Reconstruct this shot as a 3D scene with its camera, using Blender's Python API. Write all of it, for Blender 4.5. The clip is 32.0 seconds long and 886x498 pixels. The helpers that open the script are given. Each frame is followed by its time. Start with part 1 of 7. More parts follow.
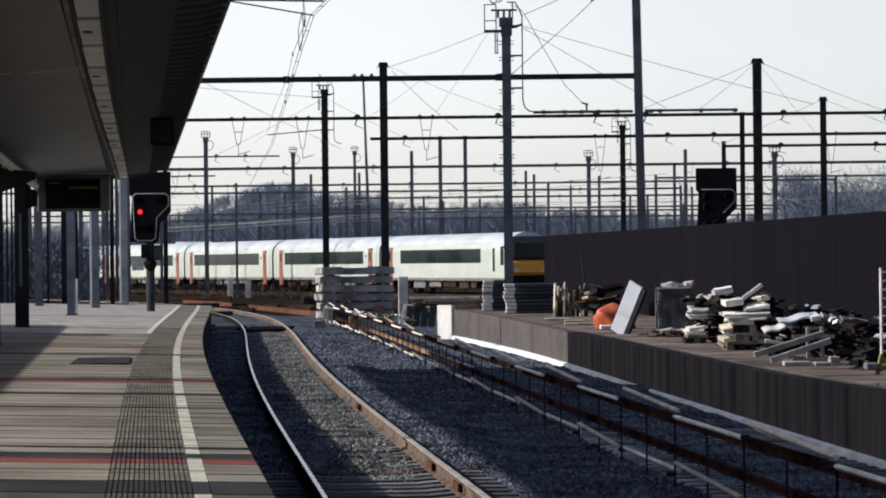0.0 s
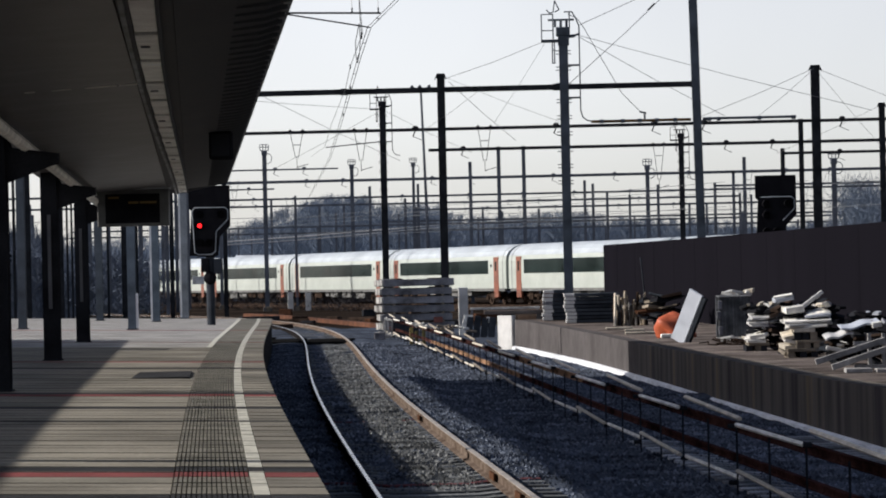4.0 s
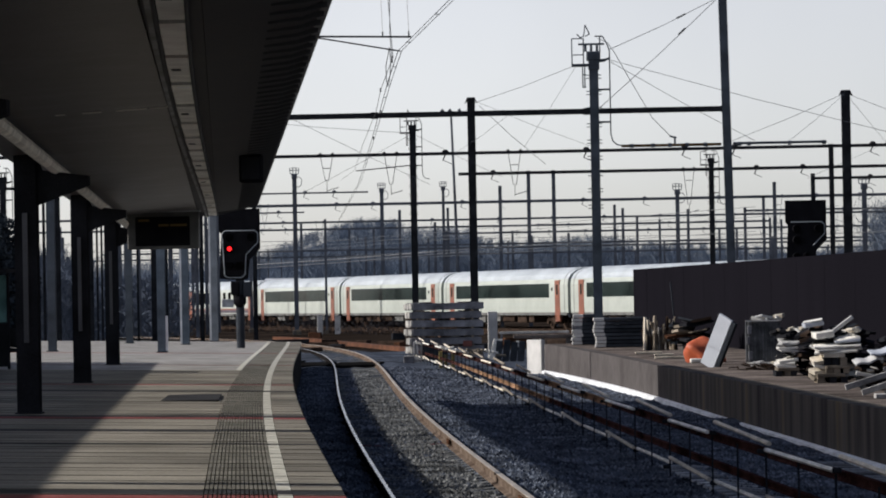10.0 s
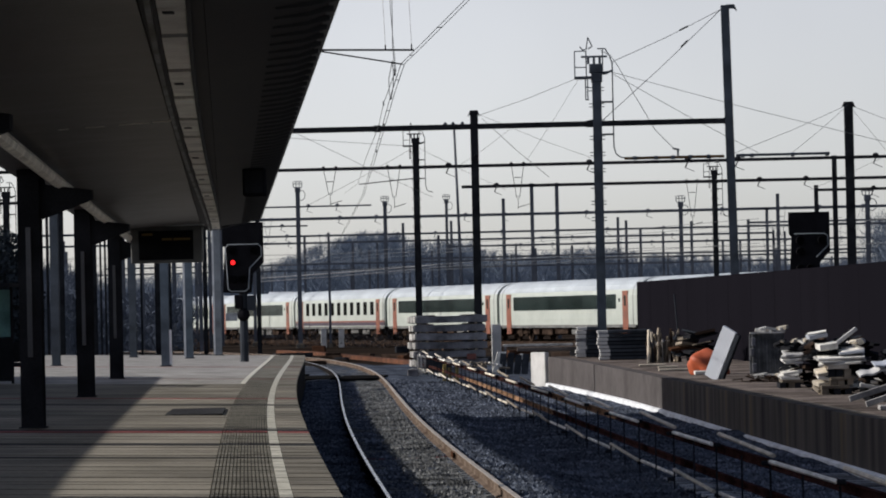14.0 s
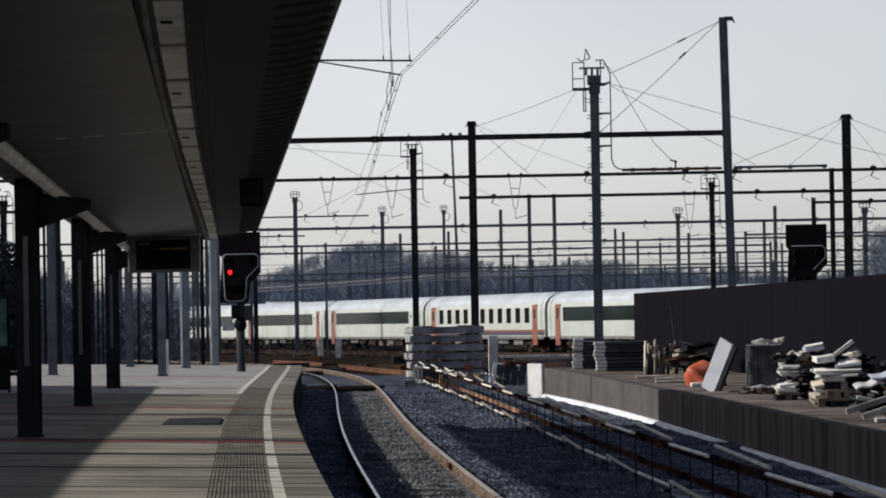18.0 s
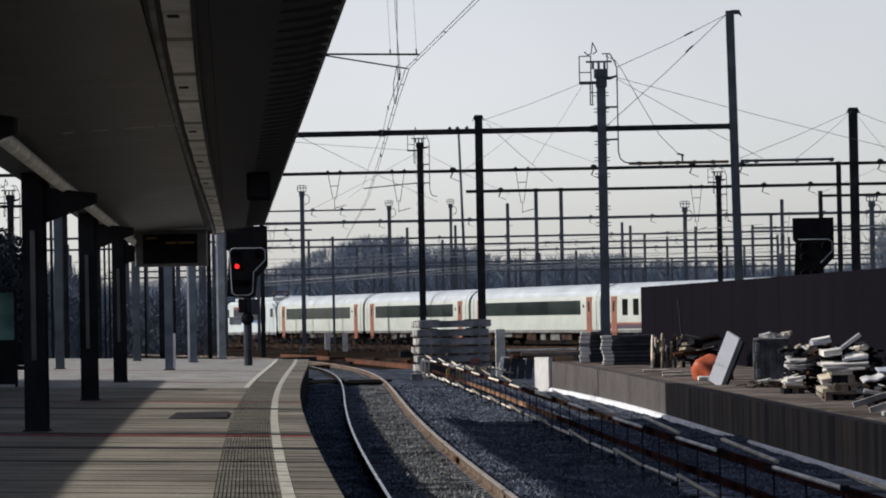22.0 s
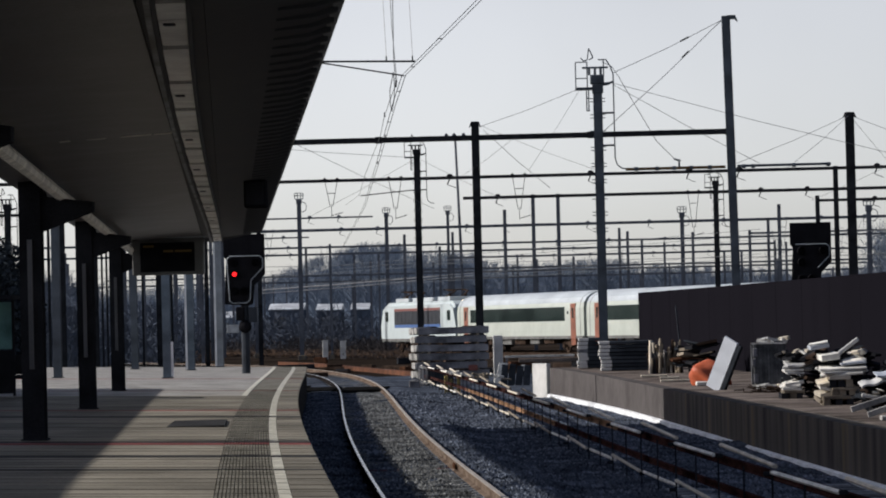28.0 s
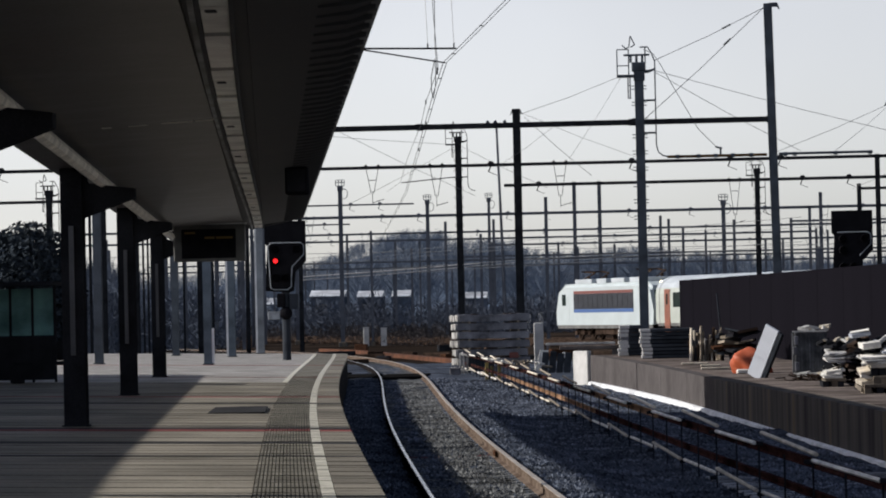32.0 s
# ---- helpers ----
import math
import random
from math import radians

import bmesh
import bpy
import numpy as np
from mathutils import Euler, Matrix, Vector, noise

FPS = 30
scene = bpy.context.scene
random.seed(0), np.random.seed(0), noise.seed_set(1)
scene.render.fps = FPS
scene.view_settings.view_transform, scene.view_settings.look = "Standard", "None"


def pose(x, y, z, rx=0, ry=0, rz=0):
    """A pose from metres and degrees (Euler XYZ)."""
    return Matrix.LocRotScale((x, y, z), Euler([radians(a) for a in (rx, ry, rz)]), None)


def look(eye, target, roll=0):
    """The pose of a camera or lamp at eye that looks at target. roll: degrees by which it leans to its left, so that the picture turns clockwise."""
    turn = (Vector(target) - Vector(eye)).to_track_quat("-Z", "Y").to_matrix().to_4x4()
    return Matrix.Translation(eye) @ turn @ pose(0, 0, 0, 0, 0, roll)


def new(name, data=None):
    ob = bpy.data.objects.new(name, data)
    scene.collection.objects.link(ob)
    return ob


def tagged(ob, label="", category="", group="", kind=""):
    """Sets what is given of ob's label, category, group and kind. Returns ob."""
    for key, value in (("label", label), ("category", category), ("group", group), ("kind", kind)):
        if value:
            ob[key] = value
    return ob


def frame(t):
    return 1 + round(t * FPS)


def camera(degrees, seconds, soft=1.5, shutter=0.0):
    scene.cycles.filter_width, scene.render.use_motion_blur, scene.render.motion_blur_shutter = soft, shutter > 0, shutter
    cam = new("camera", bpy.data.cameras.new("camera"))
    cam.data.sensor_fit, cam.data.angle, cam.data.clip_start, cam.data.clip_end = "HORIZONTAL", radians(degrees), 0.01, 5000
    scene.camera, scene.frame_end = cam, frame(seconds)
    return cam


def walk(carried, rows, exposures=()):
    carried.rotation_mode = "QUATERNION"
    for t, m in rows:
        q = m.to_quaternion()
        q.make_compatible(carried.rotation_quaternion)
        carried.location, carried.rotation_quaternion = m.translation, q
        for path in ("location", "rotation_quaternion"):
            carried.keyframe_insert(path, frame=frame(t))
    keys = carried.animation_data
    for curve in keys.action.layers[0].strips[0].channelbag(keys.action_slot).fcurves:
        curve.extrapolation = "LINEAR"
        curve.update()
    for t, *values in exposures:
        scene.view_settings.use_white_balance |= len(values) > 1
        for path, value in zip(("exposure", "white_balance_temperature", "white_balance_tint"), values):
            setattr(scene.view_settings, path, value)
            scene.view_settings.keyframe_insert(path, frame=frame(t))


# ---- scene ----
# ---- camera ----
cam = camera(15.4, 32.0, soft=1.9)
EYE = (0.0, 0.0, 2.21)
# seconds, yaw to the left, tilt up, roll (degrees)
PATH = [
    (0.0, 0.0, 0.212, -0.63), (0.5, 0.127, 0.23, -0.659), (1.0, 0.255, 0.232, -0.651), (1.5, 0.424, 0.495, -0.782),
    (2.0, 0.731, 0.509, -0.874), (2.5, 0.838, 0.446, -0.978), (3.0, 0.862, 0.424, -1.073), (3.5, 0.965, 0.411, -1.207),
    (5.5, 1.172, 0.465, -1.242), (6.0, 1.354, 0.491, -1.071), (6.5, 1.486, 0.57, -1.012), (7.0, 1.529, 0.659, -0.964),
    (7.5, 1.447, 0.738, -0.943), (8.0, 1.411, 0.715, -1.08), (8.5, 1.483, 0.732, -0.948), (9.0, 1.649, 0.769, -0.999),
    (9.5, 1.557, 0.806, -0.911), (10.0, 1.547, 0.845, -1.064), (10.5, 1.588, 0.73, -1.276), (11.0, 1.555, 0.482, -1.269),
    (11.5, 1.515, 0.799, -1.224), (12.0, 1.41, 1.062, -1.255), (12.5, 1.402, 1.346, -1.278), (13.0, 1.466, 1.415, -1.462),
    (13.5, 1.455, 1.312, -1.404), (14.0, 1.603, 1.073, -1.261), (14.5, 1.499, 1.295, -1.506), (16.5, 1.465, 0.769, -0.95),
    (17.0, 1.28, 0.855, -0.666), (17.5, 1.361, 1.408, -0.954), (18.0, 1.55, 1.26, -1.012), (18.5, 1.551, 0.959, -1.24),
    (19.0, 1.529, 1.079, -1.241), (19.5, 1.799, 1.153, -1.171), (20.0, 1.671, 1.184, -1.075), (20.5, 1.754, 0.805, -1.023),
    (21.0, 1.946, 0.525, -0.958), (21.5, 1.655, 1.006, -1.234), (22.0, 1.673, 1.154, -1.066), (22.5, 1.748, 1.155, -1.063),
    (23.0, 1.74, 1.107, -1.157), (23.5, 1.584, 1.096, -1.129), (24.0, 1.677, 1.184, -1.317), (24.5, 1.968, 1.276, -1.186),
    (25.0, 1.926, 1.339, -1.141), (25.5, 1.836, 1.207, -0.985), (27.5, 1.851, 1.311, -1.323), (28.0, 1.623, 1.271, -1.386),
    (28.5, 1.681, 1.297, -1.152), (29.0, 1.68, 1.149, -1.282), (29.5, 1.674, 1.15, -1.125), (30.0, 1.867, 1.171, -1.05),
    (30.5, 2.232, 1.14, -1.134), (31.0, 2.216, 1.147, -1.016), (31.5, 2.361, 1.119, -1.045), (32.0, 2.344, 1.063, -1.247),
]


def gaze(yaw, tilt, roll):
    a, b = radians(yaw), radians(tilt)
    d = Vector((-math.sin(a) * math.cos(b), math.cos(a) * math.cos(b), math.sin(b)))
    return look(EYE, Vector(EYE) + d * 100, roll)


walk(cam, [(t, gaze(a, b, r)) for t, a, b, r in PATH],
     exposures=[(t, s + 0.14, 6780, 12.8) for t, s in ((0, 0.55), (1, 0.52), (3, 0.47), (6, 0.36), (9, 0.30), (12, 0.18), (13, 0.14), (17, 0.2), (20, 0.2), (25, 0.2), (28, 0.22), (32, 0.28))])

# ---- world, sun, exposure ----
SUN_UP, SUN_AHEAD = 29.5, 1.0          # elevation; degrees ahead of due left
world = bpy.data.worlds.new("sky")
scene.world = world
world.use_nodes = True
wn = world.node_tree
sky = wn.nodes.new("ShaderNodeTexSky")
sky.sky_type = "NISHITA"
sky.sun_disc = False
sky.sun_elevation = radians(SUN_UP)
sky.sun_rotation = radians(-90 + SUN_AHEAD)
sky.air_density, sky.dust_density, sky.ozone_density = 0.68, 3.0, 0.0
sky.altitude = 1500
wn.nodes["Background"].inputs["Strength"].default_value = 0.15
# a thin even veil of high cloud takes the blue out of the sky
veil = wn.nodes.new("ShaderNodeHueSaturation")
wn.links.new(sky.outputs[0], veil.inputs["Color"])
around = wn.nodes.new("ShaderNodeTexCoord")
# the veil is thickest near the horizon, and the sky above it deeper blue
aloft = wn.nodes.new("ShaderNodeSeparateXYZ")
wn.links.new(around.outputs["Generated"], aloft.inputs[0])
clear = wn.nodes.new("ShaderNodeMapRange")
clear.inputs["From Min"].default_value, clear.inputs["From Max"].default_value = 0.1, 0.7
clear.inputs["To Min"].default_value, clear.inputs["To Max"].default_value = 0.36, 1.0
wn.links.new(aloft.outputs["Z"], clear.inputs["Value"])
wn.links.new(clear.outputs[0], veil.inputs["Saturation"])
deep = wn.nodes.new("ShaderNodeMapRange")
deep.inputs["From Min"].default_value, deep.inputs["From Max"].default_value = 0.1, 0.7
deep.inputs["To Min"].default_value, deep.inputs["To Max"].default_value = 1.0, 0.95
wn.links.new(aloft.outputs["Z"], deep.inputs["Value"])
wisp = wn.nodes.new("ShaderNodeTexNoise")
wisp.inputs["Scale"].default_value, wisp.inputs["Detail"].default_value = 5.0, 4.0
span = wn.nodes.new("ShaderNodeMapRange")
span.inputs["From Min"].default_value, span.inputs["From Max"].default_value = 0.3, 0.7
span.inputs["To Min"].default_value, span.inputs["To Max"].default_value = 0.785, 0.90
wn.links.new(around.outputs["Generated"], wisp.inputs["Vector"])
wn.links.new(wisp.outputs["Fac"], span.inputs["Value"])
# brighter towards the sun's side, dimmer away from it
away = wn.nodes.new("ShaderNodeMapRange")
away.inputs["From Min"].default_value, away.inputs["From Max"].default_value = -0.2, 0.35
away.inputs["To Min"].default_value, away.inputs["To Max"].default_value = 1.03, 0.83
wn.links.new(aloft.outputs["X"], away.inputs["Value"])
dim = wn.nodes.new("ShaderNodeMath")
dim.operation = "MULTIPLY"
wn.links.new(deep.outputs[0], dim.inputs[0])
wn.links.new(away.outputs[0], dim.inputs[1])
shade = wn.nodes.new("ShaderNodeMath")
shade.operation = "MULTIPLY"
wn.links.new(span.outputs[0], shade.inputs[0])
wn.links.new(dim.outputs[0], shade.inputs[1])
wn.links.new(shade.outputs[0], veil.inputs["Value"])
wn.links.new(veil.outputs[0], wn.nodes["Background"].inputs["Color"])
sun = new("sun", bpy.data.lights.new("sun", "SUN"))
sun.data.energy, sun.data.angle, sun.data.color = 3.6, radians(0.5), (1.0, 0.995, 0.96)
su, sa = radians(SUN_UP), radians(SUN_AHEAD)
sun_from = Vector((-math.cos(su) * math.cos(sa), math.cos(su) * math.sin(sa), math.sin(su)))
sun.matrix_world = look(sun_from * 50, (0, 0, 0))


# ---- materials ----
def mat(name, color, rough=0.7, metal=0.0, scale=4.0, vary=0.25, bump=0.2, fine=60.0, tint=None, streak=False, island=0.0, spec=0.5):
    """Procedural surface: two scales of noise over a base colour, with relief. streak: runs down the surface."""
    m = bpy.data.materials.new(name)
    m.use_nodes = True
    nt = m.node_tree
    b = nt.nodes["Principled BSDF"]
    b.inputs["Roughness"].default_value = rough
    b.inputs["Metallic"].default_value = metal
    b.inputs["Specular IOR Level"].default_value = spec
    co = nt.nodes.new("ShaderNodeTexCoord")
    mp = nt.nodes.new("ShaderNodeMapping")
    mp.inputs["Scale"].default_value = (1, 1, 0.12) if streak else (1, 1, 1)
    nt.links.new(co.outputs["Object"], mp.inputs["Vector"])
    big = nt.nodes.new("ShaderNodeTexNoise")
    big.inputs["Scale"].default_value = scale
    big.inputs["Detail"].default_value = 5
    sm = nt.nodes.new("ShaderNodeTexNoise")
    sm.inputs["Scale"].default_value = fine
    sm.inputs["Detail"].default_value = 3
    for n in (big, sm):
        nt.links.new(mp.outputs[0], n.inputs["Vector"])
    ramp = nt.nodes.new("ShaderNodeValToRGB")
    dark = tint or tuple(c * (1 - vary * 1.6) for c in color)
    lite = tuple(min(1.0, c * (1 + vary * 0.7)) for c in color)
    ramp.color_ramp.elements[0].position, ramp.color_ramp.elements[1].position = 0.32, 0.68
    ramp.color_ramp.elements[0].color, ramp.color_ramp.elements[1].color = (*dark, 1), (*lite, 1)
    nt.links.new(big.outputs["Fac"], ramp.inputs["Fac"])
    mix = nt.nodes.new("ShaderNodeMix")
    mix.data_type, mix.blend_type = "RGBA", "MULTIPLY"
    mix.inputs["Factor"].default_value = min(1.0, vary * 1.6)
    nt.links.new(ramp.outputs[0], mix.inputs["A"])
    gr = nt.nodes.new("ShaderNodeMapRange")
    gr.inputs["From Min"].default_value, gr.inputs["From Max"].default_value = 0.3, 0.7
    gr.inputs["To Min"].default_value, gr.inputs["To Max"].default_value = 0.55, 1.25
    nt.links.new(sm.outputs["Fac"], gr.inputs["Value"])
    nt.links.new(gr.outputs[0], mix.inputs["B"])
    out = mix.outputs["Result"]
    if island:
        rnd = nt.nodes.new("ShaderNodeObjectInfo")
        geo = nt.nodes.new("ShaderNodeNewGeometry")
        add = nt.nodes.new("ShaderNodeMath")
        add.operation = "ADD"
        nt.links.new(rnd.outputs["Random"], add.inputs[0])
        nt.links.new(geo.outputs["Random Per Island"], add.inputs[1])
        fr = nt.nodes.new("ShaderNodeMath")
        fr.operation = "FRACT"
        nt.links.new(add.outputs[0], fr.inputs[0])
        rg = nt.nodes.new("ShaderNodeMapRange")
        rg.inputs["To Min"].default_value, rg.inputs["To Max"].default_value = 1 - island, 1 + island
        nt.links.new(fr.outputs[0], rg.inputs["Value"])
        m2 = nt.nodes.new("ShaderNodeMix")
        m2.data_type, m2.blend_type = "RGBA", "MULTIPLY"
        m2.inputs["Factor"].default_value = 1.0
        nt.links.new(out, m2.inputs["A"])
        nt.links.new(rg.outputs[0], m2.inputs["B"])
        out = m2.outputs["Result"]
    nt.links.new(out, b.inputs["Base Color"])
    rr = nt.nodes.new("ShaderNodeMapRange")
    rr.inputs["To Min"].default_value, rr.inputs["To Max"].default_value = max(0.05, rough - 0.12), min(1.0, rough + 0.12)
    nt.links.new(big.outputs["Fac"], rr.inputs["Value"])
    nt.links.new(rr.outputs[0], b.inputs["Roughness"])
    if bump:
        bp = nt.nodes.new("ShaderNodeBump")
        bp.inputs["Strength"].default_value = bump
        bp.inputs["Distance"].default_value = 0.02
        nt.links.new(sm.outputs["Fac"], bp.inputs["Height"])
        nt.links.new(bp.outputs[0], b.inputs["Normal"])
    return m


def glow(name, color, strength):
    m = bpy.data.materials.new(name)
    m.use_nodes = True
    b = m.node_tree.nodes["Principled BSDF"]
    b.inputs["Base Color"].default_value = (*color, 1)
    b.inputs["Emission Color"].default_value = (*color, 1)
    b.inputs["Emission Strength"].default_value = strength
    return m


PAVER = mat("concrete paver", (0.241, 0.22, 0.18), 0.8, scale=0.5, vary=0.3, bump=0.25, fine=30, island=0.1, spec=0.1)
PAVER_RED = mat("red paver", (0.215, 0.062, 0.06), 0.8, scale=1.5, vary=0.25, island=0.1, spec=0.1)
PAVER_DARK = mat("dark joint paver", (0.034, 0.034, 0.036), 0.8, scale=1.5, vary=0.3, island=0.1, spec=0.1)
PAVER_GREEN = mat("mossy paver", (0.085, 0.09, 0.078), 0.8, scale=1.5, vary=0.3, island=0.1, spec=0.1)
TACTILE = mat("ribbed paver", (0.182, 0.171, 0.141), 0.8, scale=1.5, vary=0.25, island=0.12, spec=0.1)
WHITE_LINE = mat("worn white line", (0.52, 0.50, 0.42), 0.7, scale=5, vary=0.2, fine=25)
PLAT_SIDE = mat("platform side", (0.05, 0.05, 0.05), 0.9, scale=1.5, vary=0.4, streak=True, spec=0.0)
BALLAST = mat("ballast", (0.069, 0.0813, 0.105), 0.95, scale=0.5, vary=0.4, bump=1.0, fine=14, spec=0.0)
STONE = mat("ballast stone", (0.112, 0.129, 0.164), 0.95, scale=1.1, vary=0.42, bump=0.4, fine=30, island=0.6, spec=0.0)
EARTH = mat("brown earth", (0.0336, 0.0256, 0.0208), 0.95, scale=0.05, vary=0.4, bump=0.8, fine=3, spec=0.0)
SLEEPER = mat("concrete sleeper", (0.15, 0.156, 0.16), 0.85, scale=2, vary=0.35, fine=40, island=0.35, spec=0.0)
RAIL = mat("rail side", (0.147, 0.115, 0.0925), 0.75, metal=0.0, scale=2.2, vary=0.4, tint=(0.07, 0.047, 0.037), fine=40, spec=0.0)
RAIL_TOP = mat("polished rail head", (0.68, 0.66, 0.64), 0.28, metal=0.9, scale=2, vary=0.1, bump=0.03)
RAIL_DULL = mat("dull brown rail head", (0.42, 0.37, 0.32), 0.6, metal=0.3, scale=2.5, vary=0.25, bump=0.03)
RUST_PIPE = mat("rust-yellow tube", (0.16, 0.10, 0.05), 0.8, scale=2.5, vary=0.5, fine=20, spec=0.0)
RUST = mat("rusty steel", (0.09, 0.045, 0.028), 0.8, scale=2, vary=0.4, fine=30, spec=0.0)
PALE_TUBE = mat("weathered pale tube", (0.82, 0.78, 0.7), 0.7, scale=3, vary=0.22)
CONC = mat("stained concrete wall", (0.0941, 0.0862, 0.0829), 0.9, scale=1.7, vary=0.25, streak=True, fine=2.2, tint=(0.054, 0.05, 0.053), spec=0.0)
_stain = CONC.node_tree.nodes["Color Ramp"].color_ramp.elements.new(0.56)
_stain.color = (0.105, 0.098, 0.09, 1)
CONC.node_tree.nodes["Color Ramp"].color_ramp.elements[2].position = 0.64
CONC.node_tree.nodes["Color Ramp"].color_ramp.elements[2].color = (0.135, 0.115, 0.086, 1)
CONC_SMOOTH = mat("plain grey concrete wall", (0.085, 0.078, 0.077), 0.9, scale=0.7, vary=0.15, fine=5, spec=0.0)
CONC_TOP = mat("dusty concrete top", (0.15, 0.126, 0.113), 0.95, scale=0.9, vary=0.4, fine=12, spec=0.0)
WHITE_CONC = mat("white painted concrete", (0.8, 0.775, 0.71), 0.8, scale=3, vary=0.22)
KERB_WHITE = mat("white kerb paint", (0.74, 0.76, 0.78), 0.8, scale=2, vary=0.18)
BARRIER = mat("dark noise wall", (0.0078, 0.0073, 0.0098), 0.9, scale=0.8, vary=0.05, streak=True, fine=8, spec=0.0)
STEEL = mat("painted steel mast", (0.026, 0.028, 0.032), 0.6, scale=2, vary=0.3, fine=30, spec=0.0)
GALV = mat("galvanised mast", (0.03, 0.036, 0.046), 0.55, metal=0.0, scale=1.5, vary=0.25, spec=0.1)
# far copy of the mast steel, paled and blued to paint in haze
HAZED_STEEL = mat("far mast steel", (0.11, 0.122, 0.145), 0.7, scale=1, vary=0.2, spec=0.0)
WIRE = mat("wire", (0.16, 0.17, 0.18), 0.6, scale=2, vary=0.1, bump=0, spec=0.0)
CAN_UNDER = mat("canopy soffit", (0.125, 0.119, 0.117), 0.4, scale=1.4, vary=0.12, fine=18, spec=0.035)
CAN_DARK = mat("canopy ribbed soffit", (0.075, 0.076, 0.081), 0.6, scale=0.5, vary=0.07, fine=10, spec=0.015)
FASCIA = mat("weathered grey edge trim", (0.17, 0.185, 0.2), 0.6, scale=1.3, vary=0.6, fine=12)
TROUGH = mat("light trough panel", (0.93, 0.9, 0.84), 0.6, scale=2.5, vary=0.15, island=0.12)
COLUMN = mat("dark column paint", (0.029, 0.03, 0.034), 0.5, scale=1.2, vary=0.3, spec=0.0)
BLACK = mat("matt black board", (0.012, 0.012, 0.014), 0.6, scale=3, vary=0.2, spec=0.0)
SIGN_WHITE = mat("white reflective edge", (0.3, 0.33, 0.36), 0.5, scale=4, vary=0.25)
POST_BLUE = mat("blue-grey post paint", (0.11, 0.14, 0.172), 0.55, scale=1.3, vary=0.3, spec=0.1)
POST_PALE = mat("pale galvanised post", (0.2, 0.225, 0.25), 0.5, scale=1.3, vary=0.3, spec=0.2)
PALE_STRIP = mat("pale post edge", (0.6, 0.62, 0.64), 0.6, scale=3, vary=0.2)
DUCT = mat("grey cable duct", (0.11, 0.11, 0.115), 0.6, scale=2, vary=0.2)
RED_LAMP = glow("red lamp lens", (1.0, 0.015, 0.018), 1.8)
AMBER = glow("amber dots", (0.09, 0.055, 0.01), 0.03)
HEADLAMP = glow("warm headlamp", (1.0, 0.85, 0.55), 4.0)
COACH = mat("coach white", (0.395, 0.428, 0.388), 0.42, scale=0.8, vary=0.08, fine=6, bump=0.03)
COACH_ROOF = mat("coach roof", (0.415, 0.455, 0.48), 0.45, scale=0.6, vary=0.12, fine=6, bump=0.03)
COACH_GLASS = mat("coach window glass", (0.014, 0.024, 0.022), 0.2, scale=0.35, vary=0.3, fine=2, bump=0, spec=0.12)
DOOR_ORANGE = mat("orange door", (0.215, 0.068, 0.037), 0.5, scale=2, vary=0.25, bump=0.05)
STEP_RUST = mat("rusty orange step", (0.2, 0.062, 0.03), 0.75, scale=3, vary=0.4)
SKIRT = mat("coach sill grey", (0.12, 0.12, 0.115), 0.7, scale=1.5, vary=0.3)
UNDER = mat("underframe brown", (0.052, 0.0364, 0.0286), 0.85, scale=2, vary=0.4, spec=0.0)
GANGWAY = mat("gangway rubber", (0.012, 0.012, 0.012), 0.8, scale=3, vary=0.3, spec=0.0)
YELLOW = mat("cab yellow", (0.55, 0.26, 0.025), 0.5, scale=2, vary=0.1)
LOCO_GREY = mat("loco grey grille", (0.035, 0.038, 0.045), 0.6, scale=2, vary=0.2, spec=0.1)
LOCO_RED = mat("loco red stripe", (0.15, 0.04, 0.03), 0.5, scale=2, vary=0.1)
LOCO_BLUE = mat("loco blue stripe", (0.04, 0.10, 0.26), 0.5, scale=2, vary=0.1)
BAND_DARK = mat("dark violet band", (0.05, 0.035, 0.055), 0.5, scale=2, vary=0.2)
LOCO_WHITE = mat("loco white", (0.415, 0.47, 0.48), 0.4, scale=1, vary=0.06, bump=0.03)
SLEEPER_GREY = mat("stacked sleeper", (0.185, 0.187, 0.205), 0.85, scale=2.5, vary=0.35, fine=30, island=0.2, spec=0.0)
PALE_CONC = mat("pale cast concrete", (0.4, 0.39, 0.37), 0.85, scale=4, vary=0.3, island=0.3, spec=0.0)
WOOD = mat("weathered timber", (0.2517, 0.2068, 0.1529), 0.85, scale=3, vary=0.35, fine=40, island=0.25)
CRATE_GREY = mat("dull sheet steel", (0.12, 0.125, 0.132), 0.6, scale=3, vary=0.45, fine=15, island=0.25, spec=0.2)
SLANT_WOOD = mat("grey slanted beam", (0.33, 0.32, 0.31), 0.85, scale=2, vary=0.3, fine=30, island=0.15, spec=0.0)
YELLOW_FOOT = mat("dull yellow paint", (0.3, 0.23, 0.07), 0.7, scale=3, vary=0.3)
PALE_WOOD = mat("pale new timber", (0.62, 0.55, 0.44), 0.8, scale=3, vary=0.2, fine=40, island=0.25)
DARK_BOARD = mat("dark stacked panel", (0.04, 0.046, 0.055), 0.7, scale=2, vary=0.3, island=0.3, spec=0.0)
ORANGE = mat("orange plastic sheet", (0.5, 0.10, 0.035), 0.6, scale=2, vary=0.2)
PALE_BOARD = mat("pale blue-grey panel", (0.432, 0.461, 0.511), 0.5, scale=1.5, vary=0.08)
SCRAP = mat("scrap metal", (0.286, 0.273, 0.26), 0.45, metal=0.5, scale=3, vary=0.4, island=0.5)
GLASS = mat("shelter glass", (0.2, 0.4, 0.38), 0.08, scale=1.2, vary=0.4, bump=0)
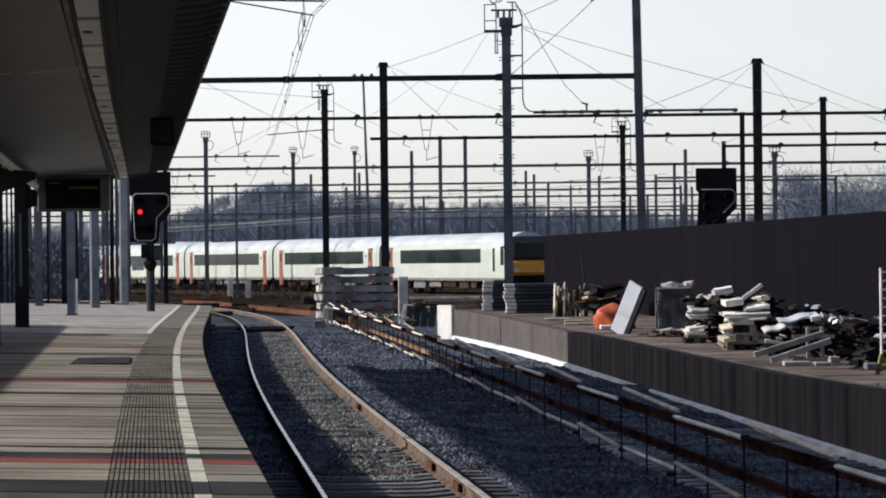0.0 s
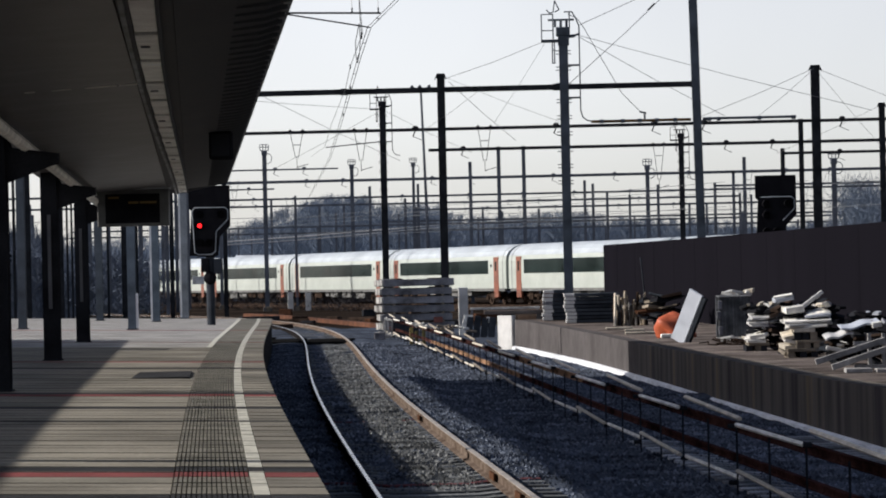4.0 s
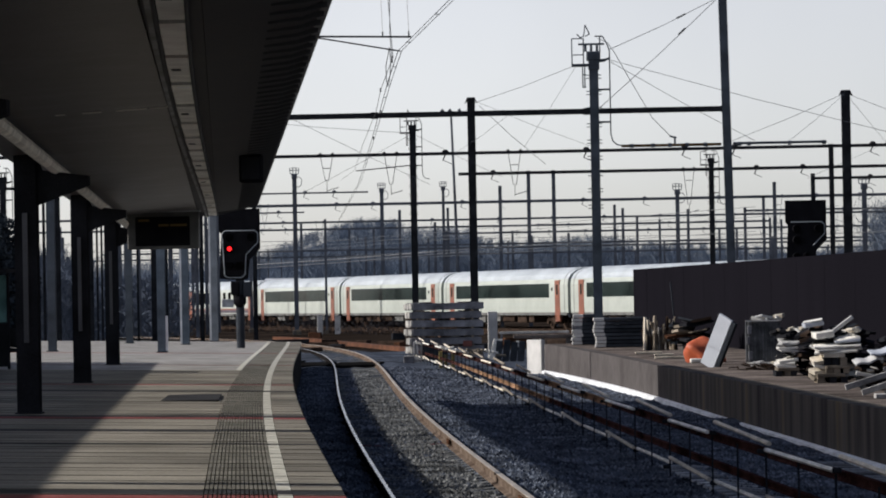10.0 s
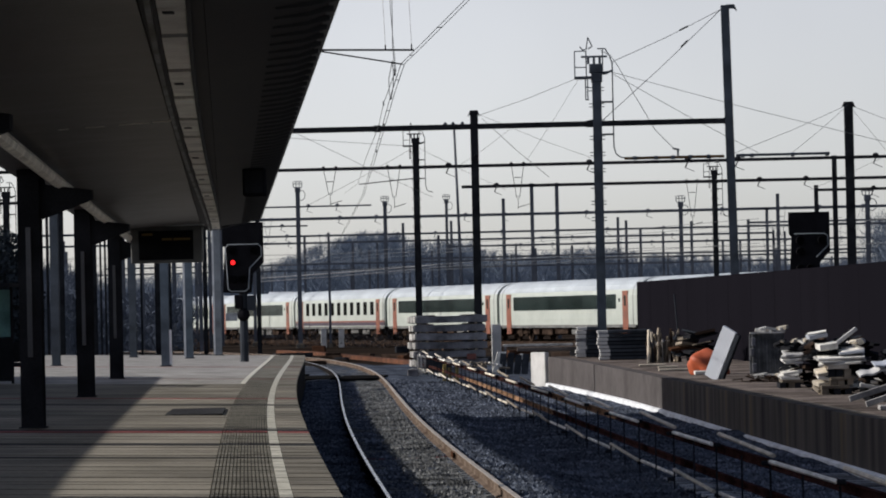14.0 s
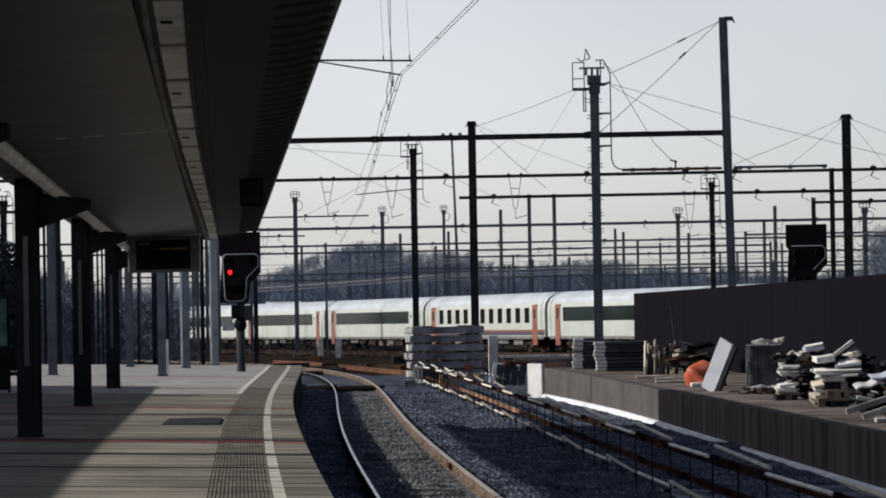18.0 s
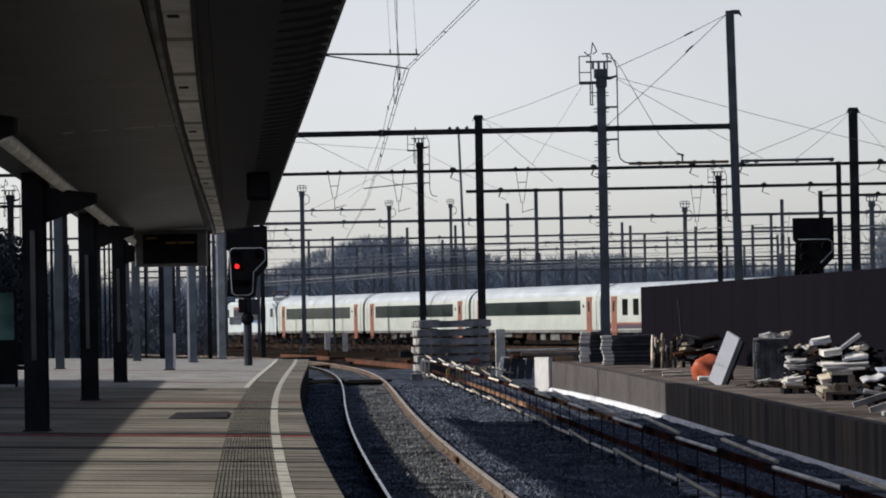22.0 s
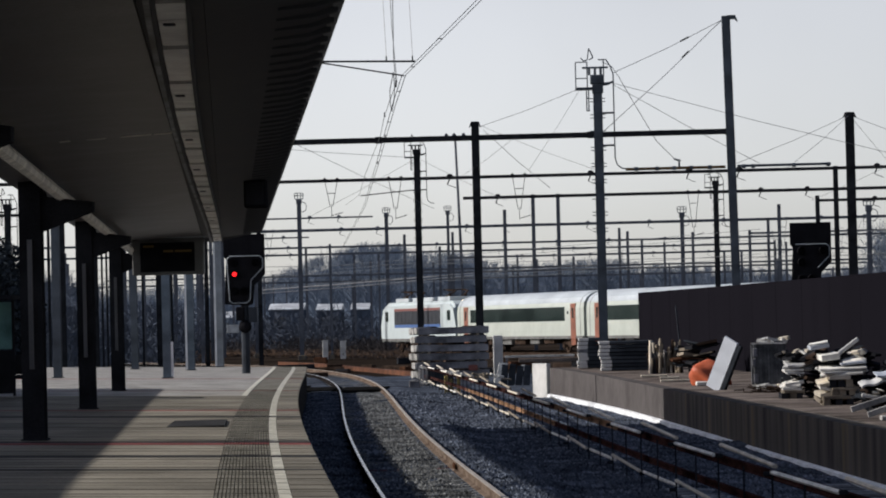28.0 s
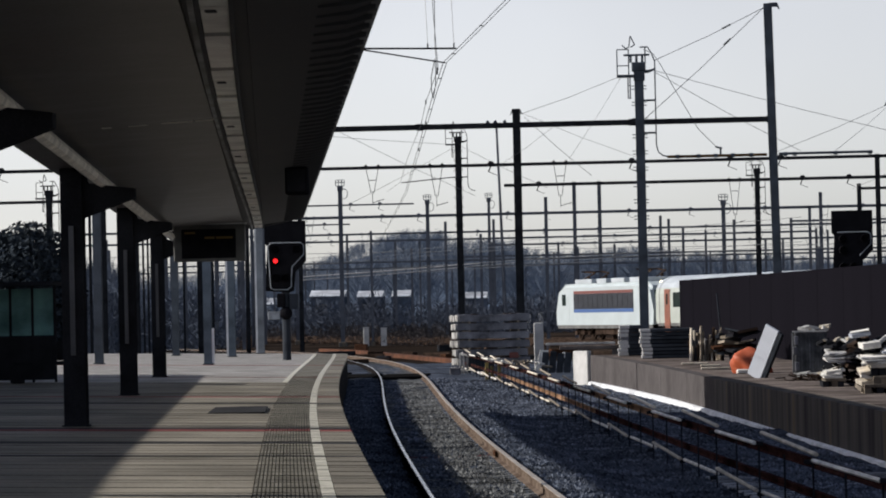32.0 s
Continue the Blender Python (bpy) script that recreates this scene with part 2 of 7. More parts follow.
# blue-grey of the next four colours paints in distance haze
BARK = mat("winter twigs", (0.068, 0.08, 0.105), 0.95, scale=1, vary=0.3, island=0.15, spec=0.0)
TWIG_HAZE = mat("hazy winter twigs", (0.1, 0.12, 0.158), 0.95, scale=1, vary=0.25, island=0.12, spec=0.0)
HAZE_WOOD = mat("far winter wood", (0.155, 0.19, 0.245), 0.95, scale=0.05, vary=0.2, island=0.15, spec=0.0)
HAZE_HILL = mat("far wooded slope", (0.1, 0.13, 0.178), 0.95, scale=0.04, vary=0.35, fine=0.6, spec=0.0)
OLD_SLEEPER = mat("weathered sleeper", (0.3, 0.31, 0.33), 0.9, scale=2, vary=0.4, island=0.5, spec=0.0)
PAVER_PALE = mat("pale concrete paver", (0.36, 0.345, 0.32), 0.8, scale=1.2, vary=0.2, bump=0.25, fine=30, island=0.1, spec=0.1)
# near-black left rail: the platform's shadow put into its colour
RAIL_SHADED = mat("oily rail side", (0.02, 0.018, 0.018), 0.85, scale=3, vary=0.3, fine=40, spec=0.0)
DUST_SUNLIT = mat("dusty pale ballast", (0.122, 0.127, 0.13), 0.95, scale=1.6, vary=0.62, bump=1.0, fine=9, spec=0.0)
DUST_SUNLIT_STONE = mat("dusty pale ballast stone", (0.178, 0.183, 0.183), 0.95, scale=1.2, vary=0.5, island=0.55, spec=0.0)
SLEEPER_RED = mat("red marked sleeper", (0.15, 0.06, 0.065), 0.85, scale=3, vary=0.5, spec=0.0)
FENCE_RUST = mat("rusty barrier beam", (0.056, 0.0265, 0.0235), 0.85, scale=1.2, vary=0.5, fine=15, island=0.3, spec=0.0)
FENCE_SUNLIT = mat("orange-tan barrier beam", (0.25, 0.15, 0.095), 0.85, scale=1.2, vary=0.4, fine=15, island=0.2, spec=0.0)
GALV_PALE = mat("pale cable", (0.45, 0.45, 0.45), 0.6, scale=1, vary=0.1, bump=0, spec=0.0)
CAB_BLUE = mat("dark blue cab front", (0.012, 0.016, 0.04), 0.35, scale=1, vary=0.1, bump=0)
SHED_ROOF = mat("pale far roof", (0.5, 0.53, 0.57), 0.8, scale=0.3, vary=0.35, spec=0.0)
MAST_GALV = mat("galvanised tall mast", (0.075, 0.09, 0.108), 0.55, scale=1.5, vary=0.25, spec=0.1)
SCRUB = mat("dry brown scrub", (0.052, 0.048, 0.05), 0.95, scale=0.3, vary=0.4, island=0.5, spec=0.0)
HEDGE = mat("dark evergreen leaves", (0.036, 0.045, 0.054), 0.95, scale=0.6, vary=0.3, island=0.1, spec=0.0)
CABLE_BOX = mat("white cabinet", (0.52, 0.515, 0.5), 0.6, scale=2, vary=0.15)
POINT_RED = mat("rust red steel beam", (0.115, 0.05, 0.029), 0.85, scale=0.8, vary=0.4, fine=10, spec=0.1)


# ---- mesh helpers ----
def mesh_of(bm, name, material):
    bmesh.ops.recalc_face_normals(bm, faces=bm.faces[:])
    me = bpy.data.meshes.new(name)
    bm.to_mesh(me)
    bm.free()
    for m in (material if isinstance(material, (list, tuple)) else [material]):
        me.materials.append(m)
    return me


def part(name, bm, material, parent=None, label="", kind=""):
    ob = new(name, bm if isinstance(bm, bpy.types.Mesh) else mesh_of(bm, name, material))
    if parent is not None:
        ob.parent = parent
    return tagged(ob, label=label, kind=kind)


def thing(name, m, label, category, group="", kind=""):
    ob = new(name)
    ob.empty_display_size = 0.2
    ob.matrix_basis = m
    return tagged(ob, label, category, group, kind)


def box(bm, x0, x1, y0, y1, z0, z1, m=None, bevel=0.0, index=0):
    r = bmesh.ops.create_cube(bm, size=1)
    vs = r["verts"]
    for v in vs:
        v.co = Vector((x0 + (v.co.x + 0.5) * (x1 - x0), y0 + (v.co.y + 0.5) * (y1 - y0), z0 + (v.co.z + 0.5) * (z1 - z0)))
    if bevel:
        es = list({e for v in vs for e in v.link_edges})
        rb = bmesh.ops.bevel(bm, geom=es, offset=bevel, segments=1, affect="EDGES")
        vs = list({v for f in rb["faces"] for v in f.verts} | {v for v in vs if v.is_valid})
    if m is not None:
        for v in vs:
            v.co = m @ v.co
    return vs


def rod(bm, a, b, r, sides=6, r2=None):
    a, b = Vector(a), Vector(b)
    d = b - a
    m = Matrix.Translation((a + b) / 2) @ d.to_track_quat("Z", "Y").to_matrix().to_4x4()
    bmesh.ops.create_cone(bm, cap_ends=True, segments=sides, radius1=r, radius2=r if r2 is None else r2, depth=d.length, matrix=m)


def hbeam(bm, x, y, z0, z1, w, top_shift=0.0):
    """An upright H section of width w, its flanges facing along y."""
    f, h, g = w * 0.14, w / 2, w * 0.07
    ring = [(-h, -h), (h, -h), (h, -h + f), (g, -h + f), (g, h - f), (h, h - f), (h, h), (-h, h), (-h, h - f), (-g, h - f), (-g, -h + f), (-h, -h + f)]
    lo = [bm.verts.new((x + a, y + b, z0)) for a, b in ring]
    hi = [bm.verts.new((x + a + top_shift, y + b, z1)) for a, b in ring]
    bm.faces.new(lo)
    bm.faces.new(hi[::-1])
    for i in range(12):
        bm.faces.new((lo[i], lo[(i + 1) % 12], hi[(i + 1) % 12], hi[i]))


def prism(bm, pts, axis, a, b):
    """A flat polygon given in two axes, drawn out along the third from a to b."""
    def at(p, h):
        return {"y": (p[0], h, p[1]), "x": (h, p[0], p[1]), "z": (p[0], p[1], h)}[axis]
    lo = [bm.verts.new(at(p, a)) for p in pts]
    hi = [bm.verts.new(at(p, b)) for p in pts]
    bm.faces.new(lo)
    bm.faces.new(hi[::-1])
    for i in range(len(pts)):
        j = (i + 1) % len(pts)
        bm.faces.new((lo[i], lo[j], hi[j], hi[i]))


def sweep(bm, path, profile, closed=True):
    """A profile (across, up) carried along a path of (x, y, z), across being to the right of the way."""
    rings = []
    for i, p in enumerate(path):
        a, b = Vector(path[max(0, i - 1)]), Vector(path[min(len(path) - 1, i + 1)])
        d = (b - a).normalized()
        s = Vector((d.y, -d.x, 0)).normalized()
        rings.append([bm.verts.new(Vector(p) + s * u + Vector((0, 0, w))) for u, w in profile])
    n = len(profile)
    for r, q in zip(rings, rings[1:]):
        for i in range(n if closed else n - 1):
            j = (i + 1) % n
            bm.faces.new((r[i], r[j], q[j], q[i]))
    if closed:
        bm.faces.new(rings[0])
        bm.faces.new(rings[-1][::-1])


def curve_of(pts, degree):
    c = np.polyfit([p[0] for p in pts], [p[1] for p in pts], degree)
    return lambda y: float(np.polyval(c, y))


# ---- the plan: lines along the platform, x as a function of y ----
_edge = curve_of([(12, -0.33), (20.2, -1.04), (25.2, -1.5), (30.8, -2.02), (36, -2.48), (43.6, -3.13), (55, -4.05), (63.3, -4.67), (74.5, -5.46), (95.6, -6.85), (110.7, -7.85)], 4)
_track = curve_of([(10, 1.2), (30.6, -0.42), (36.4, -0.86), (44, -1.45), (53.2, -2.15), (65.6, -3.02), (82.8, -4.2), (107, -5.87), (128, -7.45), (140, -8.55), (148, -9.5), (158, -11.1), (175, -14.6), (195, -20)], 5)
_wall_curve = curve_of([(15, 6.7), (37.4, 5.2), (42.7, 4.82), (50, 4.37), (58.4, 3.77), (71, 3.05), (79, 2.38), (92.3, 1.34), (101.5, 0.3)], 3)
_back_curve = curve_of([(15, 11.0), (39.5, 9.41), (43.7, 9.09), (49.3, 8.63), (60.4, 7.88), (70.5, 7.18), (79.2, 6.47), (92.3, 5.44), (101.5, 4.4)], 3)
_fence = curve_of([(22, 3.5), (29, 2.92), (36, 2.36), (42, 1.9), (50, 1.3), (57, 0.78), (65, 0.2), (72, -0.31), (80, -0.88), (90, -1.6), (100, -2.35), (109, -3.05), (120, -3.96), (128, -4.66)], 3)
PLAT, FALL, GROUND = 0.76, 0.022, -0.22


def _wall(y):
    return _wall_curve(y) if y > 15 else _wall_curve(15) - 0.065 * (y - 15)


def edge_x(y):
    return _edge(min(y, 116)) if y > 14 else _edge(14) - 0.088 * (y - 14)


def track_x(y):
    return _track(12) - 0.085 * (y - 12) if y < 12 else _track(y) if y <= 195 else _track(195) - (y - 195) * 0.36


def can_x(y):
    """The outer edge of the canopy, a straight line."""
    return -1.644 - 0.0946 * (y - 26.15)


def plat_z(y, x):
    return PLAT + FALL * max(0.0, edge_x(y) - x)

# ---- ground, ballast, tracks ----
def build_ground():
    bm = bmesh.new()
    xs = [-2500, -600, -150, -60, -30, -15, -8, 0, 8, 20, 60, 150, 600, 2500]
    ys = [-400, -50, 0, 20, 40, 60, 80, 100, 120, 140, 170, 210, 260, 330, 450, 700, 1200, 4000]
    grid = [[bm.verts.new((x, y, -0.34 + (0.05 * noise.noise(Vector((x * 0.1, y * 0.1, 3))) if abs(x) < 100 else 0))) for x in xs] for y in ys]
    for r, q in zip(grid, grid[1:]):
        for i in range(len(xs) - 1):
            bm.faces.new((r[i], r[i + 1], q[i + 1], q[i]))
    tagged(part("ground", bm, EARTH), "brown stony railway ground", "ground", kind="structure")


def bed_z(x, y):
    """Ballast level: raised to the sleepers' tops along the platform track."""
    d = abs(x - track_x(y))
    k = min(1.0, max(0.0, (2.3 - d) / 0.7))
    near = max(0.0, 1 - (_wall(y) - x) / 0.8) if y < 100 else 0.0
    dip = near * (0.11 * min(1.0, max(0.0, (50 - y) / 7)) - 0.09 * max(0.0, 1 - abs(y - 60.5) / 3.0) + 0.06 * noise.noise(Vector((1, y * 0.55, 2))))
    bury = min(1.0, max(0.0, (y - 33) / 5))
    return GROUND - dip + (-0.035 + bury * (0.07 + 0.022 * noise.noise(Vector((x * 2.2, y * 0.9, 5)))) if d < 0.8 else 0.1 - 0.06 * min(1.0, max(0.0, (39 - y) / 4))) * k + 0.02 * noise.noise(Vector((x * 1.3, y * 0.8, 0)))


def build_bed():
    """The ballast between platform and loading wall, and on to the yard."""
    bm = bmesh.new()
    ys = np.arange(-60, 150, 1.0)
    rows = []
    for y in ys:
        a, b = edge_x(min(y, 113)) - 0.3 if y < 113 else track_x(y) - 2.4, (_wall(y) + 0.2 if y < 101 else _fence(min(y, 128)) + 6)
        row = []
        for k in range(49):
            x = a + (b - a) * k / 48
            z = bed_z(x, y) + 0.015 * noise.noise(Vector((x * 4, y * 3, 7)))
            row.append(bm.verts.new((x, y, z)))
        rows.append(row)
    for r, q in zip(rows, rows[1:]):
        for i in range(48):
            bm.faces.new((r[i], r[i + 1], q[i + 1], q[i]))
    tagged(part("ballast_bed", bm, BALLAST), "dark grey crushed stone ballast bed", "ballast", kind="structure")
    # dust strip kept to the right half, with its sunlight painted in
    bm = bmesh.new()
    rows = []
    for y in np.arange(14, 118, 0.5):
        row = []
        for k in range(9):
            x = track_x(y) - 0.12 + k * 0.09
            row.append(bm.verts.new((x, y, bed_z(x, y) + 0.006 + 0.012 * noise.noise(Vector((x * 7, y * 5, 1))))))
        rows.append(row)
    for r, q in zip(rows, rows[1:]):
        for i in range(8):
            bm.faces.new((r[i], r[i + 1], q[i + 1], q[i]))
    tagged(part("dusty_ballast", bm, DUST_SUNLIT), "dusty ballast painted paler on the sunlit half", "ballast", kind="structure")
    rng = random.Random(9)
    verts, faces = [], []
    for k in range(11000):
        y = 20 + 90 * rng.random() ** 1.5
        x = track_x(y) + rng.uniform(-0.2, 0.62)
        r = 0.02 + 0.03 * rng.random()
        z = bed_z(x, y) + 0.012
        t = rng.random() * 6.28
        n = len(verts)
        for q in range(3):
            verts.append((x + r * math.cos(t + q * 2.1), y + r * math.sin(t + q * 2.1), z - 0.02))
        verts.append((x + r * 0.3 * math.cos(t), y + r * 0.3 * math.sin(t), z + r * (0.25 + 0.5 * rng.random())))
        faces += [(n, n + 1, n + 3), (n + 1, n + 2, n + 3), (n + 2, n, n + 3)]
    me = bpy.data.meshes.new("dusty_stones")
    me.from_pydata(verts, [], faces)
    me.materials.append(DUST_SUNLIT_STONE)
    tagged(new("dusty_stones", me), "dusty ballast stones painted paler on the sunlit half", "ballast", kind="stuff")
    rng = random.Random(5)
    verts, faces = [], []
    for k in range(60000):
        y = 22 + 90 * rng.random() ** 1.5
        a, b = edge_x(y) + 0.05, (_wall(y) - 0.15 if y < 100 else 1.0)
        x = a + (b - a) * rng.random()
        if -0.15 < x - track_x(y) < 0.6:
            continue
        r = 0.022 + 0.028 * rng.random()
        z = bed_z(x, y) + 0.012
        t = rng.random() * 6.28
        n = len(verts)
        for q in range(3):
            verts.append((x + r * math.cos(t + q * 2.1), y + r * math.sin(t + q * 2.1), z - 0.02))
        verts.append((x + r * 0.3 * math.cos(t), y + r * 0.3 * math.sin(t), z + r * (0.25 + 0.5 * rng.random())))
        faces += [(n, n + 1, n + 3), (n + 1, n + 2, n + 3), (n + 2, n, n + 3)]
    me = bpy.data.meshes.new("ballast_stones")
    me.from_pydata(verts, [], faces)
    me.materials.append(STONE)
    tagged(new("ballast_stones", me), "loose grey ballast stones", "ballast", kind="stuff")


RAIL_PROFILE = [(-0.07, -0.16), (0.07, -0.16), (0.07, -0.145), (0.012, -0.13), (0.012, -0.045), (0.036, -0.035), (0.036, -0.006), (-0.036, -0.006), (-0.036, -0.035), (-0.012, -0.045), (-0.012, -0.13), (-0.07, -0.145)]
BAND_PROFILE = [(-0.014, -0.006), (0.034, -0.006), (0.031, 0.0), (-0.012, 0.0)]
HEAD_PROFILE = [(-0.036, -0.006), (0.036, -0.006), (0.033, 0.0), (-0.033, 0.0)]


def sleeper_mesh(material):
    bm = bmesh.new()
    prism(bm, [(-1.3, -0.24), (1.3, -0.24), (1.28, -0.12), (0.95, -0.115), (0.45, -0.16), (-0.45, -0.16), (-0.95, -0.115), (-1.28, -0.12)], "y", -0.13, 0.13)
    return mesh_of(bm, "sleeper", material)


def build_track(name, line, y0, y1, step_limit, polished=True, label="", z=0.0, rails=True, timber=False):
    top = thing(name, Matrix(), label, "railway track", kind="structure")
    ys = np.arange(y0, y1 + 0.1, 1.5)
    for side in ((-0.7525, 0.7525) if rails else ()):
        path = []
        for y in ys:
            d = Vector((line(y + 0.5) - line(y - 0.5), 1, 0)).normalized()
            path.append((line(y) + side * d.y, y - side * d.x, z))
        bm = bmesh.new()
        sweep(bm, path, RAIL_PROFILE)
        rail = part("rail", bm, UNDER if timber else RAIL_SHADED if side < 0 else RAIL, top, "dark steel rail" if side < 0 else "rust-brown steel rail")
        bm = bmesh.new()
        sweep(bm, path, BAND_PROFILE if side < 0 else HEAD_PROFILE)
        part("rail_head", bm, UNDER if timber else RAIL_TOP if polished and side < 0 else RAIL_DULL, rail, "polished running surface" if side < 0 else "dull running surface")
        for y in (33.4, 36.8, 52.0) if polished and not timber and side > 0 else ():
            bm = bmesh.new()
            box(bm, -0.06, -0.037, -0.32, 0.32, -0.12, -0.04, Matrix.Translation((line(y) + side, y, z)) @ Matrix.Rotation(-math.atan(line(y + 0.5) - line(y - 0.5)), 4, "Z"))
            part("fishplate", bm, RUST, rail, "dark bolted joint plate")
    me = sleeper_mesh(SLEEPER if rails else OLD_SLEEPER)
    rest = bmesh.new()
    y, n = y0, 0
    while y < y1:
        a = math.atan2(-(line(y + 0.5) - line(y - 0.5)), 1)
        m = Matrix.Translation((line(y), y, z - 0.025)) @ Matrix.Rotation(a, 4, "Z")
        if max(14, y0 + 6) < y and n < step_limit:
            if rails and (abs(y - 37.4) < 0.31 or abs(y - 53.5) < 0.31):
                ob = part("sleeper", sleeper_mesh(SLEEPER_RED), None, top, "red-marked sleeper")
            else:
                ob = part("sleeper", me, None, top)
            ob.matrix_basis = m
            n += 1
        else:
            k = len(rest.verts)
            rest.from_mesh(me)
            rest.verts.ensure_lookup_table()
            for v in rest.verts[k:]:
                v.co = m @ v.co
        y += 0.6
    part("far_sleepers", rest, UNDER if timber else SLEEPER if rails else OLD_SLEEPER, top, kind="stuff")
    return top


def track2_x(y):
    return _fence(min(y, 128)) + 1.4


def build_tracks():
    build_track("platform_track", track_x, -60, 215, 170, True, "curving railway track with worn bright rails on concrete sleepers")
    build_track("siding_track", track2_x, 20, 46, 60, False, "row of bare concrete sleepers under the low barrier", -0.045, False)
    th = 0.341
    side = Vector((0, 217.36, 0)) + Vector((math.cos(th), math.sin(th), 0)) * 1.45
    slope = -math.tan(th)
    main = lambda y: side.x + (side.y - y) * math.tan(th)
    build_track("main_track", main, 130, 420, 0, True, "distant main line track under overhead wires", timber=True)
    build_track("main_track", lambda y: main(y) + 4.6, 150, 420, 0, True, "distant main line track under overhead wires", timber=True)
    build_track("main_track", lambda y: main(y) - 4.8, 150, 420, 0, True, "distant main line track under overhead wires", timber=True)


# ---- platform ----
def build_platform():
    plat = thing("platform", Matrix(), "station platform of concrete pavers with ribbed strip and white line", "platform", kind="structure")
    ys = np.arange(-60, 114.01, 1.5)
    bm = bmesh.new()
    rows = []
    for y in ys:
        e = edge_x(y)
        rows.append([bm.verts.new(p) for p in ((e - 16, y, -0.3), (e, y, -0.3), (e, y, PLAT - 0.16), (e + 0.01, y, PLAT - 0.16), (e + 0.01, y, PLAT - 0.075), (e - 16, y, PLAT - 0.075 + FALL * 16))])
    for r, q in zip(rows, rows[1:]):
        for i in range(6):
            bm.faces.new((r[i], r[(i + 1) % 6], q[(i + 1) % 6], q[i]))
    bm.faces.new(rows[0])
    bm.faces.new(rows[-1][::-1])
    part("platform_body", bm, PLAT_SIDE, plat, "dark stained concrete side")
    # paving rows: outer slabs, white line, ribbed slabs, inner slabs
    spans = [(-15.9, -3.9, "paving_slab"), (-3.895, -1.045, "paving_slab"), (-1.04, -0.495, "ribbed_slab"), (-0.49, -0.38, "white_line_slab"), (-0.375, 0.01, "edge_slab")]
    rest = {}
    # dark marks cross every slab of their row, white line included
    marks = {23.9: PAVER_RED, 40.0: PAVER_RED, 55.9: PAVER_RED, 72.6: PAVER_RED, 88.8: PAVER_RED, 24.55: PAVER_DARK, 40.6: PAVER_DARK, 36.2: PAVER_DARK, 52.0: PAVER_DARK, 21.4: PAVER_DARK, 20.8: PAVER_DARK, 33.0: PAVER_DARK, 20.2: PAVER_GREEN, 19.6: PAVER_GREEN}
    starts = sorted((m - 0.3, m) for m in marks)
    y, count = -60.0, 0
    while y < 113.4:
        step, over = 0.4, None
        for a, m in starts:
            if abs(y - a) < 0.03:
                step, over = (0.24 if m == 33.0 else 0.58), marks[m]
            elif y < a < y + step:
                step = a - y
        if step < 0.02:
            y += step
            continue
        for a, b, name in spans:
            m = {"paving_slab": PAVER, "ribbed_slab": TACTILE, "white_line_slab": WHITE_LINE, "edge_slab": PAVER}[name]
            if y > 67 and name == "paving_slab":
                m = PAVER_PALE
            if over is not None and (name != "white_line_slab" or over is PAVER_DARK):
                m = over
            g = 0.007 if name == "white_line_slab" else 0.024
            bm = bmesh.new()
            pts = []
            for yy in (y + g, y + step - g):
                e = edge_x(yy)
                pts.append([(e + a, yy, plat_z(yy, e + a)), (e + b, yy, plat_z(yy, e + b))])
            jig = 0.002 * math.sin(y * 37.7 + a * 11)
            near = 17 < y < 74
            if name == "ribbed_slab" and y < 74:
                ribs = 16
                for k in range(ribs):
                    u0, u1 = (k + 0.13) / ribs, (k + 0.87) / ribs
                    quad = []
                    for (p, q) in pts:
                        quad.append([Vector(p).lerp(Vector(q), u0), Vector(p).lerp(Vector(q), u1)])
                    top = [bm.verts.new(v + Vector((0, 0, 0.004 + jig))) for v in (quad[0][0], quad[0][1], quad[1][1], quad[1][0])]
                    low = [bm.verts.new(v + Vector((0, 0, -0.06))) for v in (quad[0][0], quad[0][1], quad[1][1], quad[1][0])]
                    bm.faces.new(top)
                    for i in range(4):
                        bm.faces.new((low[i], low[(i + 1) % 4], top[(i + 1) % 4], top[i]))
            else:
                c = (pts[0][0], pts[0][1], pts[1][1], pts[1][0])
                top = [bm.verts.new(Vector(v) + Vector((0, 0, jig))) for v in c]
                low = [bm.verts.new(Vector(v) + Vector((0, 0, -0.07))) for v in c]
                bm.faces.new(top)
                for i in range(4):
                    bm.faces.new((low[i], low[(i + 1) % 4], top[(i + 1) % 4], top[i]))
            if near:
                part(name, bm, m, plat)
                count += 1
            else:
                r = rest.setdefault((name, m.name), (bmesh.new(), m))
                me = bpy.data.meshes.new("slab")
                bm.to_mesh(me)
                bm.free()
                r[0].from_mesh(me)
                bpy.data.meshes.remove(me)
        y += step
    for (name, _), (bm, m) in rest.items():
        part("far_" + name + "s", bm, m, plat, kind="stuff")
    bm = bmesh.new()
    for v in np.arange(67.2, 112, 1.5):
        e, f = edge_x(v), edge_x(v + 1.47)
        prism(bm, [(e - 1.16, v), (e - 1.05, v), (f - 1.05, v + 1.47), (f - 1.16, v + 1.47)], "z", PLAT, PLAT + FALL * 1.2 + 0.006)
    part("inner_white_line", bm, WHITE_LINE, plat, "white line beside the ribbed strip")
    # a flush inspection cover in the paving
    bm = bmesh.new()
    prism(bm, [(edge_x(46.6) - 1.95, 46.6), (edge_x(46.6) - 1.12, 46.6), (edge_x(49.6) - 1.12, 49.6), (edge_x(49.6) - 1.92, 49.6)], "z", PLAT + 0.01, PLAT + 0.05)
    tagged(part("inspection_cover", bm, PAVER_DARK), "dark metal inspection cover set in the paving", "cover")


# ---- canopy ----
CAN_Y0, CAN_Y1, CAN_Z = -60.0, 74.2, 4.35


